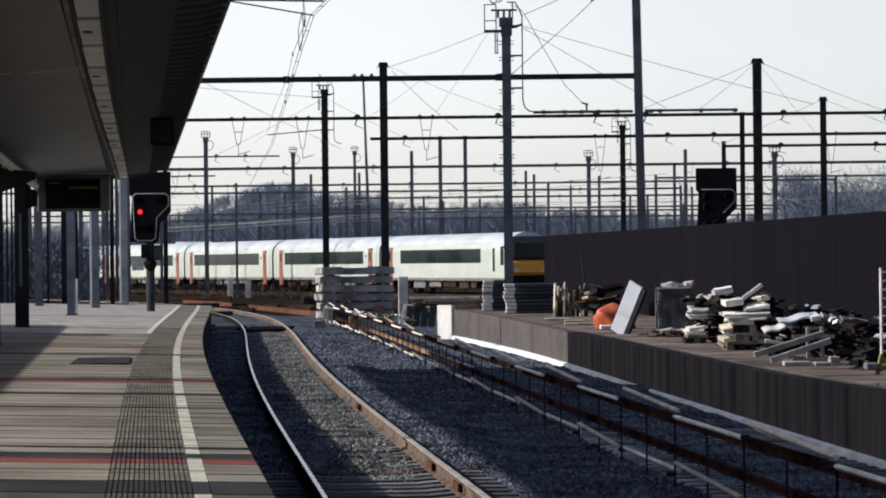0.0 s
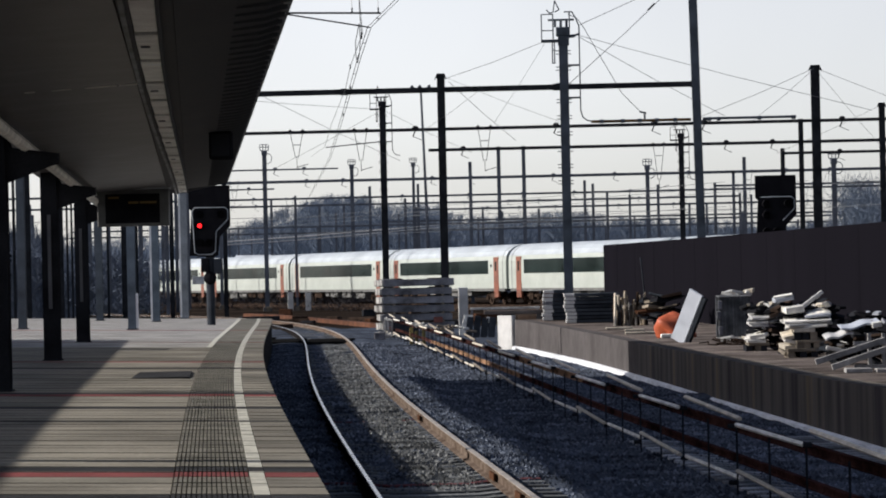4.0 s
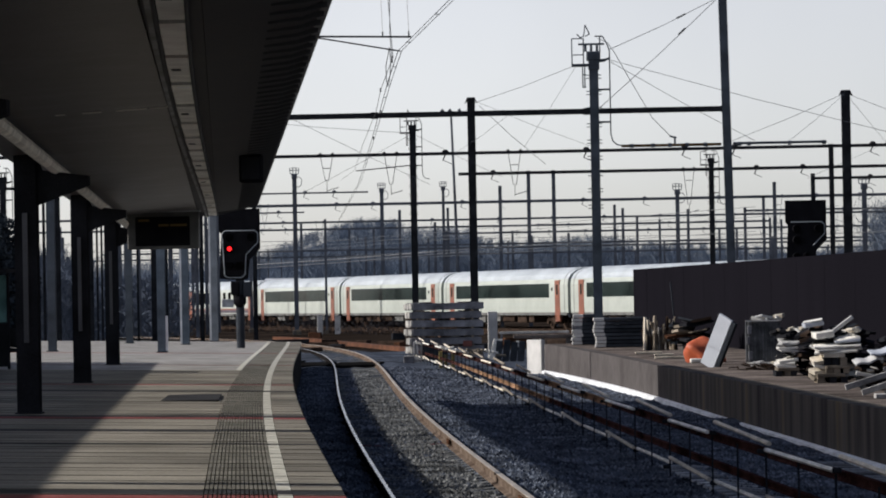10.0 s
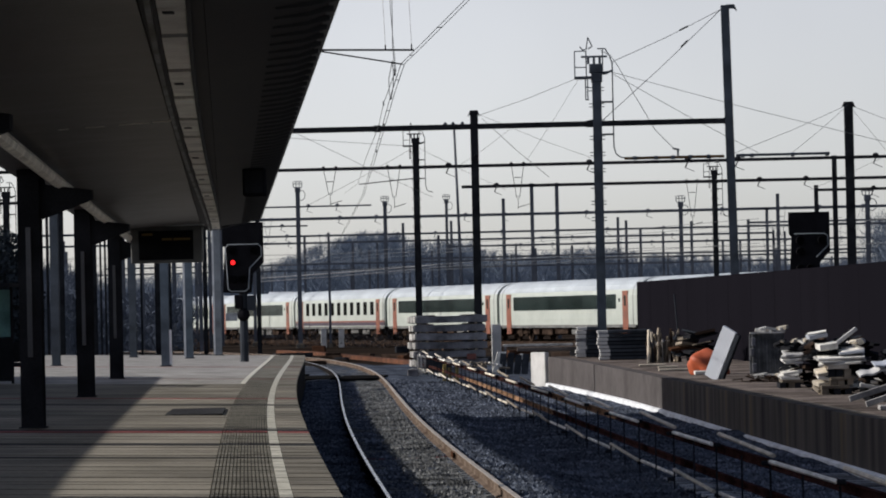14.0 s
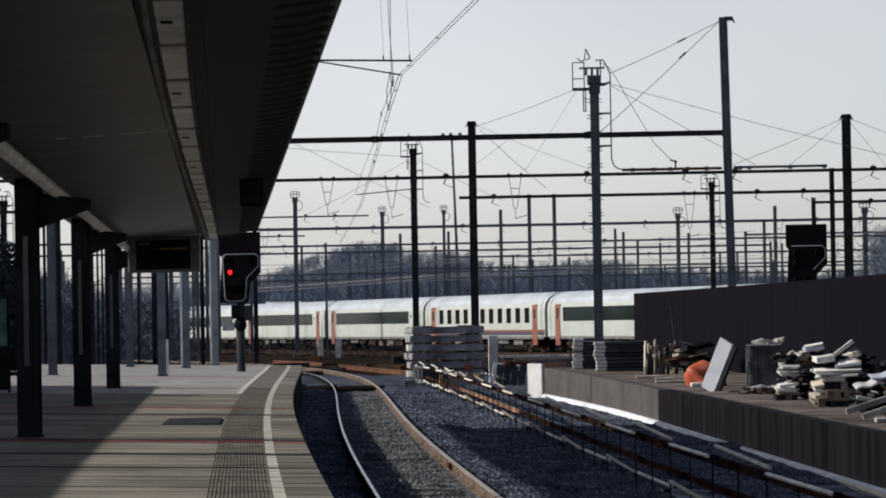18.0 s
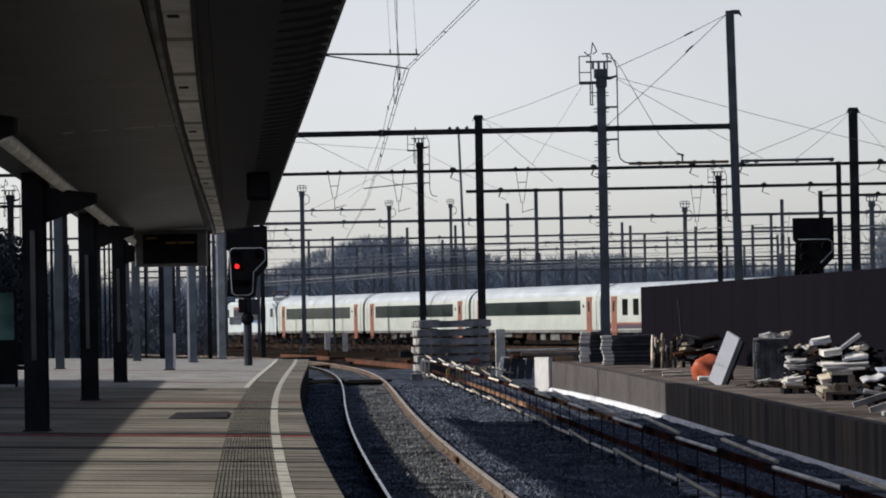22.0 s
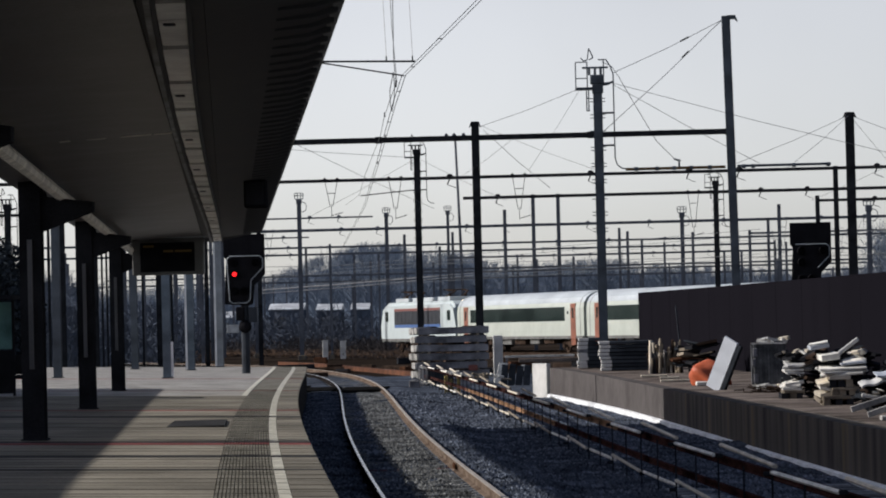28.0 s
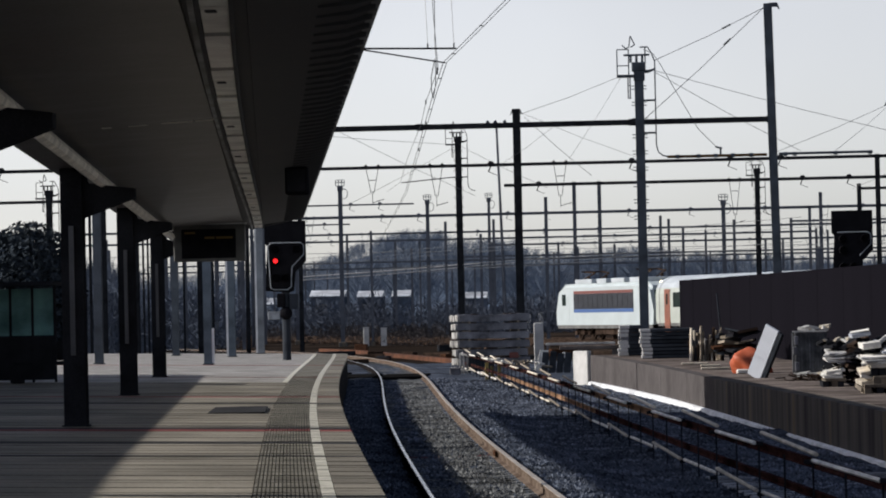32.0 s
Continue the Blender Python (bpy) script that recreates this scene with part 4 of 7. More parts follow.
# ---- masts, portals and wires ----
def mast(x, y, top, w, head="", lean=0.0, material=None, label="dark steel catenary mast", group="catenary masts"):
    m = material or (STEEL if y < 200 else HAZED_STEEL)
    t = thing("catenary_mast", Matrix.Translation((x - lean, y, -0.35)), label, "mast", group)
    h = top + 0.35
    bm = bmesh.new()
    hbeam(bm, 0, 0, 0, h, w, lean)
    part("shaft", bm, m, t)
    bm = bmesh.new()
    box(bm, -w, w, -w, w, -0.1, 0.35, bevel=0.03)
    part("footing", bm, CONC, t)
    if head == "cap":
        bm = bmesh.new()
        prism(bm, [(-w * 0.8, h - 0.22), (-w * 0.5, h + 0.02), (w * 0.5, h + 0.02), (w * 0.8, h - 0.22), (w * 0.5, h - 0.12), (-w * 0.5, h - 0.12)], "y", -w * 0.55, w * 0.55)
        part("cap", bm, m, t)
    def bar(name, a, b, r, sides=5):
        bm = bmesh.new()
        rod(bm, a, b, r, sides)
        part(name, bm, m, t)

    if head == "lamp":
        bm = bmesh.new()
        box(bm, -0.2, 0.2, -0.18, 0.18, h - 0.3, h + 0.05, bevel=0.03)
        part("head_box", bm, m, t)
        for q, half in ((0.06, 0.3), (0.32, 0.36), (0.5, 0.26)):
            bar("head_plate", (-half, 0, h + q), (half, 0, h + q), 0.03)
        for sx in (-0.3, -0.1, 0.12, 0.3):
            bar("insulator", (sx, 0, h + 0.06), (sx * 1.1, 0, h + 0.5), 0.03)
        ring = [(0.2, -0.15), (0.42, -0.2), (0.55, -0.4), (0.5, -0.75), (0.3, -0.9), (0.12, -0.85)]
        bm = bmesh.new()
        for a, b in zip(ring, ring[1:]):
            rod(bm, (a[0], 0, h + a[1]), (b[0], 0, h + b[1]), 0.026, 5)
        part("cable_loop", bm, m, t)
    known = set(t.children)
    if head == "switch":
        bm = bmesh.new()
        box(bm, -0.27, 0.26, -0.22, 0.22, h - 0.07, h + 0.28, bevel=0.03)
        part("head_box", bm, m, t)
        bm = bmesh.new()
        box(bm, -0.2, 0.22, -0.2, 0.2, h - 0.42, h - 0.06, bevel=0.02)
        part("head_collar", bm, m, t)
        bm = bmesh.new()
        box(bm, -0.84, -0.2, -0.3, 0.3, h - 0.28, h - 0.2)
        part("switch_platform", bm, m, t)
        for sx, z0, z1 in ((-0.82, -0.24, 0.78), (-0.38, -0.24, 0.8), (0.25, 0.25, 0.85), (-0.34, -1.1, -0.24), (-0.42, -1.1, -0.24)):
            bar("guard_post", (sx, 0, h + z0), (sx, 0, h + z1), 0.024)
        for a, b, z in ((-0.82, -0.38, 0.78), (-0.82, -0.38, 0.16), (-0.42, -0.3, -0.6), (-0.42, -0.3, -1.08)):
            bar("guard_bar", (a, 0, h + z), (b, 0, h + z), 0.022)
        bar("switch_bar", (-0.57, 0, h + 0.56), (0.42, 0, h + 0.56), 0.042)
        for sx in (-0.3, -0.08, 0.14):
            bar("insulator", (sx, 0, h + 0.28), (sx, 0, h + 0.54), 0.05, 7)
        horn = [(-0.62, 0.95), (-0.5, 0.82), (-0.36, 0.86), (-0.3, 1.3), (-0.14, 0.95), (-0.3, 0.86)]
        bm = bmesh.new()
        for a, b in zip(horn, horn[1:]):
            rod(bm, (a[0], 0, h + a[1]), (b[0], 0, h + b[1]), 0.024, 5)
        part("switch_blade", bm, m, t)
        bend = [(0.05, 0.86), (0.35, 0.86), (0.5, 0.6), (0.61, 0.3), (0.61, -2.9), (0.68, -3.16), (0.85, -3.3), (1.1, -3.34)]
        bm = bmesh.new()
        for a, b in zip(bend, bend[1:]):
            rod(bm, (a[0], 0, h + a[1]), (b[0], 0, h + b[1]), 0.026, 5)
        part("bent_cable_pipe", bm, m, t)
        bm = bmesh.new()
        prism(bm, [(0.2, h - 0.02), (0.45, h + 0.0), (0.64, h + 0.06), (0.64, h + 0.0), (0.4, h - 0.12), (0.2, h - 0.14)], "y", -0.06, 0.06)
        part("outrigger", bm, m, t)
        for z in (-1.18, -2.42):
            bar("outrigger", (0.0, 0, h + z), (0.62, 0, h + z), 0.04)
        for q in range(9):
            z = h - 0.62 - q * 0.62
            for dz in (0.0, -0.12):
                bar("step_bar", (-0.3, 0, z + dz), (0.28, 0, z + dz), 0.018)
        if w > 0.32:
            # rusty cable tube carried on over the beam behind
            bm = bmesh.new()
            rod(bm, (1.0, 0, h - 3.35), (4.8, 0, h - 3.35), 0.055, 8)
            tube = part("cable_tube", bm, RUST_PIPE, t, "rust-yellow cable tube")
            bm = bmesh.new()
            rod(bm, (5.25, 0, h - 3.33), (8.8, 0, h - 3.33), 0.05, 8)
            part("cable_tube", bm, m, t, "dark cable tube")
            for u in (1.4, 2.2, 2.85, 3.5, 4.2, 5.5, 5.85, 7.4, 8.7):
                bm = bmesh.new()
                rod(bm, (u - 0.07, 0, h - 3.35), (u + 0.07, 0, h - 3.35), 0.078, 8)
                part("tube_clamp", bm, m, tube)
            bm = bmesh.new()
            rod(bm, (3.04, 0, h - 3.3), (3.04, 0, h - 3.02), 0.04, 6)
            rod(bm, (2.84, 0, h - 3.0), (3.1, 0, h - 3.08), 0.035, 6)
            part("cable_head", bm, m, tube)
    if head == "switch" and w < 0.32:
        shrink = Matrix.Translation((0, 0, h)) @ Matrix.Diagonal((0.72, 0.8, 0.72, 1)) @ Matrix.Translation((0, 0, -h))
        for ob in t.children:
            if ob not in known:
                ob.data.transform(shrink)
    return t


def build_masts():
    near = [(-2.31, 131, 10.16, .31, "cap", 0), (2.5, 125, 11.2, .34, "switch", 0), (7.45, 125, 13.6, .31, "cap", -0.20), (13.5, 140, 10.7, .36, "cap", 0),
            (14.4, 157, 9.2, .22, "", 0), (19.8, 170, 10.5, .30, "cap", 0), (-5.6, 157, 10.3, .30, "switch", 0), (10.1, 183, 9.5, .28, "switch", 0)]
    mast(-21.0, 150, 8.2, 0.26, "lamp")
    mast(-24.25, 150, 7.9, 0.26, "switch")
    for x, y, z, w in ((-20.9, 140, 8.6, 0.11), (-20.68, 140, 8.4, 0.09), (-20.3, 140, 8.8, 0.2), (-18.9, 140, 8.7, 0.2), (-18.62, 140, 8.5, 0.08), (-18.42, 140, 8.6, 0.08), (-19.9, 165, 8.8, 0.1)):
        mast(x, y, z, w, label="slim dark mast behind the platform")
    mid = [(-17.3, 240, 11.4, .30, "lamp"), (-15.1, 240, 8.1, .17, ""), (-12.5, 275, 11.4, .30, "lamp"), (-8.0, 300, 12.3, .25, "lamp"), (-2.2, 237, 10.2, .24, ""),
           (-0.13, 237, 11.26, .27, ""), (1.68, 237, 11.26, .27, ""), (10.6, 237, 9.6, .28, "lamp"), (17.6, 237, 10.1, .24, ""), (16.8, 237, 9.1, .2, ""), (20.3, 200, 8.6, .28, "lamp")]
    far = [(7.2, 282, 9.9), (7.9, 282, 9.6), (13.5, 282, 9.4), (9.7, 300, 9.2), (13.4, 342, 9.9), (19.6, 342, 8.9), (21.4, 342, 8.9), (-11.3, 282, 9.8),
           (-8.8, 300, 9.1), (-7.6, 300, 10.4), (-7.8, 342, 10.0), (-19.0, 342, 9.6), (-17.3, 342, 8.7), (-22.5, 262, 9.6), (-24.5, 250, 10.4)]
    for x, y, z, w, hd, ln in near:
        mast(x, y, z, w, hd, ln, MAST_GALV if x in (2.5, 7.45) else STEEL, "tall steel catenary mast" + (" carrying switch gear" if hd == "switch" else ""))
    for x, y, z, w, hd in mid:
        mast(x, y, z, w, hd)
    for x, y, z in far:
        mast(x, y, z, 0.23, label="distant thin catenary mast")
    rng = random.Random(11)
    for k in range(46):
        y = rng.uniform(330, 560)
        x = rng.uniform(-0.19, 0.17) * y
        mast(x, y, rng.uniform(8.2, 10.5), 0.24, label="distant thin catenary mast")
    for k in range(8):
        y = rng.uniform(180, 330)
        x = -rng.uniform(0.105, 0.145) * y
        mast(x, y, rng.uniform(8.0, 10.5), 0.24, "lamp" if k % 4 == 0 else "", label="distant thin catenary mast")
    for k in range(5):
        y = 165 + (k * 37) % 95
        mast(-(0.101 + 0.0048 * k) * y, y, 8.6 + (k * 7) % 5 * 0.6, 0.2 + 0.02 * (k % 3), "lamp" if k % 5 == 2 else "")
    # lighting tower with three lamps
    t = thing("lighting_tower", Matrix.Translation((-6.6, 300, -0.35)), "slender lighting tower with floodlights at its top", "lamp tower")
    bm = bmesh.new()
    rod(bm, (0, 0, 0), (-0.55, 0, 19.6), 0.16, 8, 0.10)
    part("shaft", bm, HAZED_STEEL, t)
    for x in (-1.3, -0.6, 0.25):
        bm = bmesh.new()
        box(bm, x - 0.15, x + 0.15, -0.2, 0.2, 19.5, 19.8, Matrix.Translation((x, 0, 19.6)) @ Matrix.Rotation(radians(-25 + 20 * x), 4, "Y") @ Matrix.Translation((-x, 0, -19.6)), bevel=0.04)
        part("floodlight", bm, HAZED_STEEL, t)
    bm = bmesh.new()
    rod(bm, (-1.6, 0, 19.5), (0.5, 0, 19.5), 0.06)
    part("crossbar", bm, HAZED_STEEL, t)


def build_portals():
    spans = [(-14.5, 7.6, 125, 9.2, 0.2), (-19, 24.5, 157, 9.1, 0.15), (-4.0, 30, 183, 9.08, 0.17), (-30, 40, 237, 9.05, 0.2), (-25, -12.4, 250, 10.37, 0.12),
             (-26, -18.7, 270, 9.44, 0.12), (16.7, 32, 195, 8.87, 0.16), (18.5, 45, 285, 9.25, 0.17), (-14, 60, 400, 8.6, 0.22), (-34, 25, 342, 9.55, 0.2),
             (-30, 34, 282, 8.87, 0.17), (-9, 46, 342, 8.85, 0.2), (-60, 60, 455, 9.0, 0.24), (-70, 70, 520, 9.0, 0.26), (-60, -16, 190, 9.0, 0.17), (-50, -14, 150, 9.0, 0.15), (-70, -24, 235, 8.2, 0.16), (-70, -30, 290, 8.6, 0.18)]
    for x0, x1, y, z, w in spans:
        t = thing("catenary_portal", Matrix.Translation((x0, y, z)), "horizontal steel portal beam carrying overhead wires", "portal beam", "catenary portals")
        m = STEEL if y < 200 else HAZED_STEEL
        bm = bmesh.new()
        box(bm, 0, x1 - x0, -w / 2, w / 2, -w / 2, w / 2)
        part("beam", bm, m, t)
        if y < 130:
            for u in (4.2, 8.6, 12.3, 16.7, x1 - x0 - 0.15):
                bm = bmesh.new()
                box(bm, u - 0.13, u + 0.13, -w / 2 - 0.025, w / 2 + 0.025, -w / 2 - 0.025, w / 2 + 0.025, bevel=0.008)
                part("joint_plate", bm, m, t)
        if y >= 190:
            for u in ((0.1,) if y in (250, 270) else (0.1, x1 - x0 - 0.1)):
                bm = bmesh.new()
                hbeam(bm, u, 0.3, -z - 0.34, 0.3, 0.24)
                part("post", bm, m, t)
        rng = random.Random(int(y * 7 + x0))
        u = 1.5 + rng.random() * 2 if y > 130 else 99
        while u < x1 - x0 - 1.0:
            if rng.random() < 0.32 and y > 130:
                # paired drop brackets
                bm = bmesh.new()
                d = 1.1 + rng.random() * 0.9
                rod(bm, (u - 0.3, 0, 0), (u - 0.07, 0, -d), 0.016, 5)
                rod(bm, (u + 0.3, 0, 0), (u + 0.07, 0, -d), 0.016, 5)
                rod(bm, (u, 0, -d + 0.1), (u, 0, -d - 0.5), 0.014, 5)
                rod(bm, (u - 0.18, 0, -0.6), (u + 0.18, 0, -0.6), 0.02, 5)
                rod(bm, (u, 0, -d - 0.45), (u + 0.55, 0, -d - 0.3), 0.018, 5)
                part("drop_bracket", bm, m, t)
                for q in (-0.3, 0.3):
                    bm = bmesh.new()
                    bmesh.ops.create_uvsphere(bm, u_segments=7, v_segments=5, radius=0.09, matrix=Matrix.Translation((u + q, 0, 0.06)))
                    part("insulator", bm, m, t)
            else:
                bm = bmesh.new()
                bmesh.ops.create_uvsphere(bm, u_segments=8, v_segments=6, radius=0.13, matrix=Matrix.Translation((u, 0, 0.08)) @ Matrix.Diagonal((1.2, 1, 0.9, 1)))
                rod(bm, (u, 0, -0.05), (u - 0.12, 0, -0.32), 0.03, 6)
                rod(bm, (u - 0.12, 0, -0.32), (u + 0.3, 0, -0.5), 0.016, 5)
                part("insulator", bm, m, t)
            u += 2.2 + rng.random() * 4.5


def wire_thing(label, name="overhead_wire", group="overhead wires"):
    return thing(name, Matrix(), label, "wire", group)


def strand(parent, pts, r, name="strand", material=None):
    bm = bmesh.new()
    for a, b in zip(pts, pts[1:]):
        rod(bm, a, b, r, 4)
    part(name, bm, material or WIRE, parent)


def build_wires():
    # over the platform track
    t = wire_thing("contact and carrier wires over the platform track")
    cw = [(0.82, 20, 5.25), (-0.68, 32.7, 5.25), (-1.26, 37.6, 5.25), (-1.57, 40.2, 5.25), (-1.94, 45.8, 5.25), (-2.41, 53.3, 5.25), (-2.95, 61.9, 5.25), (-4.41, 84.8, 5.25), (-7.3, 125, 5.27), (-9.6, 157, 5.3)]
    for k in (-1, 1):
        strand(t, [(p[0] + 0.022 * k, p[1], p[2]) for p in cw], 0.005, "contact_wire", STEEL)
    for p, q in ((cw[1], cw[2]), (cw[2], cw[3]), (cw[3], cw[4]), (cw[4], cw[5]), (cw[5], cw[6]), (cw[6], cw[7])):
        m = [(a + b) / 2 for a, b in zip(p, q)]
        strand(t, [(m[0] - 0.026, m[1], m[2] + 0.004), (m[0] + 0.026, m[1] + 0.05, m[2] + 0.004)], 0.005, "wire_clip", STEEL)
    hang = [(-1.58, 38, 7.3), (-1.74, 41.5, 6.2), (-1.85, 44, 5.78), (-1.91, 46, 5.57), (-2.35, 52, 5.52), (-2.71, 58, 5.52), (-3.59, 70, 5.45), (-4.6, 86, 5.6), (-6.0, 104, 6.0)]
    strand(t, hang, 0.005, "carrier_wire")
    strand(t, [(-1.66, 38, 7.3), (-1.78, 42, 6.02), (-1.89, 45.9, 5.58)], 0.004, "carrier_wire")
    # slack jumper loop from the carrier to the contact wires
    strand(t, [(-1.9, 45, 5.66), (-1.98, 45.6, 5.45), (-2.02, 46.6, 5.32), (-2.03, 47.3, 5.27)], 0.006, "jumper")
    strand(t, [(-1.9, 45, 5.66), (-1.9, 45.3, 5.5), (-1.94, 46, 5.35), (-2.03, 47.3, 5.27)], 0.006, "jumper")
    for p, z in ((hang[3], 0.05), (hang[4], 0.035), (cw[5], 0.03), (cw[6], 0.03)):
        strand(t, [(p[0], p[1], p[2] - z), (p[0], p[1], p[2] + z)], 0.011, "insulator", STEEL)
    # roof-mounted registration arms
    a = thing("registration_arm", Matrix.Translation((0.03, 0, -0.078)), "pair of dark tubes holding the wires above the track", "bracket")
    bm = bmesh.new()
    rod(bm, (-3.75, 40.0, 4.75), (-3.75, 40.0, 6.2), 0.07, 8)
    part("stub_mast", bm, STEEL, a)
    bm = bmesh.new()
    rod(bm, (-3.75, 40.0, 5.535), (-1.45, 40.0, 5.48), 0.012, 8)
    part("upper_tube", bm, STEEL, a)
    bm = bmesh.new()
    rod(bm, (-3.75, 40.0, 5.70), (-1.59, 40.1, 5.315), 0.009, 8)
    part("steady_arm", bm, STEEL, a)
    for x, top in ((-1.8, 6.9), (-1.48, 6.9)):
        bm = bmesh.new()
        rod(bm, (x, 40, 5.48), (x, 40, 5.55), 0.01, 6)
        ins = part("insulator", bm, STEEL, a)
        bm = bmesh.new()
        rod(bm, (x, 40, 5.55), (x - 0.05, 40, top), 0.003, 4)
        part("dropper", bm, GALV_PALE, ins, "thin pale dropper wire")
    # guys and feeders between masts
    g = wire_thing("thin guy and feeder wires slung between the masts", "guy_wire")
    R, C, D, Q = (7.3, 125, 13.45), (13.5, 140, 10.6), (-5.6, 157, 10.1), (19.8, 170, 10.4)
    ends = [((-2.1, 125, 9.6), (1.7, 125, 10.93)), ((-0.2, 125, 7.9), (1.8, 125, 10.9)), ((3.0, 125, 11.18), (14.2, 125, 8.04)), ((3.1, 125, 11.1), (8.59, 125, 7.95)),
            ((3.1, 125, 11.54), R), ((2.7, 125, 9.32), R), ((-2.0, 125, 9.66), (2.3, 125, 7.88)), ((-1.9, 125, 9.5), (0.6, 125, 7.21)), ((-3.0, 125, 7.6), (-0.6, 125, 9.25)),
            ((7.52, 125, 7.89), C), ((9.67, 125, 7.76), C), (C, (21.0, 150, 8.6)), (C, (19.5, 168, 8.2)), (Q, (15, 178, 8.3)), (Q, (28, 178, 8.0)),
            (D, (-14, 150, 10.6)), (D, (-1.5, 175, 8.6)), (D, (-11.5, 165, 7.6)), ((-9.0, 125, 9.1), (-4.6, 150, 7.4))]
    for k, (a, b) in enumerate(ends):
        strand(g, [a, tuple((p + q) / 2 - (0.06 if i == 2 else 0) for i, (p, q) in enumerate(zip(a, b))), b], 0.006 if k in (1, 6, 8) else 0.0125 if k in (4, 5) else 0.0095)
    strand(g, [(-8.35, 157, 8.35), (-5.71, 157, 8.57)], 0.025, "side_arm", STEEL)
    strand(g, [(2.69, 125, 11.98), (3.05, 125, 11.8), (3.32, 125, 11.4), (3.77, 125, 10.56), (4.27, 125, 9.67), (4.7, 125, 8.9), (5.4, 125, 8.17)], 0.012, "hanging_cable")
    for a, b in (((5.7, 125, 12.68), (6.25, 125, 12.95)), ((5.75, 125, 12.05), (6.2, 125, 12.47))):
        strand(g, [a, tuple(p + (q - p) * 0.6 for p, q in zip(a, b))], 0.032, "insulator", STEEL)
    # wires along the main line, dense far off
    th = 0.341
    m = wire_thing("distant contact wires above the main line tracks")
    side = Vector((0, 217.36, 0)) + Vector((math.cos(th), math.sin(th), 0)) * 1.45
    d = Vector((math.sin(th), -math.cos(th), 0))
    n = Vector((math.cos(th), math.sin(th), 0))
    for off in (-4.8, 0.0, 4.6):
        for z in (5.4, 6.7):
            a, b = side + n * off - d * 330, side + n * off + d * 45
            strand(m, [tuple(a + Vector((0, 0, z))), tuple(b + Vector((0, 0, z)))], 0.012)
    p = wire_thing("pale feeder cables crossing before the far wood")
    for dz in (0, -0.32):
        strand(p, [(-25.5, 300, 5.5 + dz), (-17.6, 300, 5.9 + dz), (-5.7, 300, 6.6 + dz * 0.6)], 0.035, "cable", GALV_PALE)
    for k in range(5):
        y = 270 + k * 55
        strand(m, [(-0.2 * y, y, 7.2 + 0.2 * (k % 3)), (0.2 * y, y + 12, 7.0 + 0.15 * (k % 4))], 0.02)


# ---- train ----
TH = 0.341
SIDE0 = Vector((0, 217.36, 0))
ALONG = Vector((math.sin(TH), -math.cos(TH), 0))
ACROSS = Vector((math.cos(TH), math.sin(TH), 0))
CAR, GAP = 26.4, 0.55


def travel(t):
    """Where the reference coupling stands along the line at t seconds."""
    return -65.98 + 10.223 * t - 0.02435 * t * t - 0.000333 * t ** 3


def car_pose(t, offset):
    p = SIDE0 + ACROSS * 1.42 + ALONG * (travel(t) + offset)
    return Matrix.Translation(p) @ Matrix.Rotation(math.atan2(ALONG.y, ALONG.x), 4, "Z")


BODY = [(-1.40, 1.08), (-1.42, 1.5), (-1.42, 2.9), (-1.36, 3.25), (-1.18, 3.55), (-0.85, 3.80), (-0.4, 3.96), (0, 4.0)]


def shell(bm, x0, x1, lo, hi, grow=0.0):
    """Half-round coach section between two profile indices, mirrored, from x0 to x1."""
    half = BODY[lo:hi]
    ring = [(y - grow if y < 0 else y, z + (grow if i + lo > 3 else 0)) for i, (y, z) in enumerate(half)]
    ring = ring + [(-y, z) for y, z in reversed(ring) if y < -1e-6]
    a = [bm.verts.new((x0, y, z)) for y, z in ring]
    b = [bm.verts.new((x1, y, z)) for y, z in ring]
    for i in range(len(ring)):
        j = (i + 1) % len(ring)
        bm.faces.new((a[i], a[j], b[j], b[i]))
    bm.faces.new(a)
    bm.faces.new(b[::-1])


def bogie(parent, x, gauge=0.75):
    bm = bmesh.new()
    for s in (-1, 1):
        box(bm, x - 1.55, x + 1.55, s * 0.98 - 0.07, s * 0.98 + 0.07, 0.5, 0.78, bevel=0.03)
        box(bm, x - 0.35, x + 0.35, s * 1.02 - 0.12, s * 1.02 + 0.12, 0.35, 0.95, bevel=0.03)
    box(bm, x - 0.4, x + 0.4, -0.95, 0.95, 0.5, 0.75)
    bg = part("bogie", bm, UNDER, parent, "dark brown bogie frame")
    for dx in (-1.25, 1.25):
        bm = bmesh.new()
        for s in (-1, 1):
            bmesh.ops.create_cone(bm, cap_ends=True, segments=16, radius1=0.46, radius2=0.46, depth=0.13, matrix=Matrix.Translation((x + dx, s * 0.75, 0.46)) @ Matrix.Rotation(math.pi / 2, 4, "X"))
        rod(bm, (x + dx, -0.75, 0.46), (x + dx, 0.75, 0.46), 0.08, 8)
        part("wheelset", bm, UNDER, bg)
        bm = bmesh.new()
        for s in (-1, 1):
            bm = bmesh.new()
            box(bm, x + dx - 0.18, x + dx + 0.18, s * 1.06 - 0.08, s * 1.06 + 0.08, 0.32, 0.62, bevel=0.03)
            part("axle_box", bm, UNDER, bg)


def window(parent, x0, x1, z0, z1, name="window", pane=None, proud=0.0):
    for s in (-1, 1):
        bm = bmesh.new()
        box(bm, x0, x1, s * (1.405 + proud) - 0.03, s * (1.405 + proud) + 0.03, z0, z1, bevel=0.02 if x1 - x0 > 0.1 else 0)
        part(name, bm, pane or COACH_GLASS, parent)


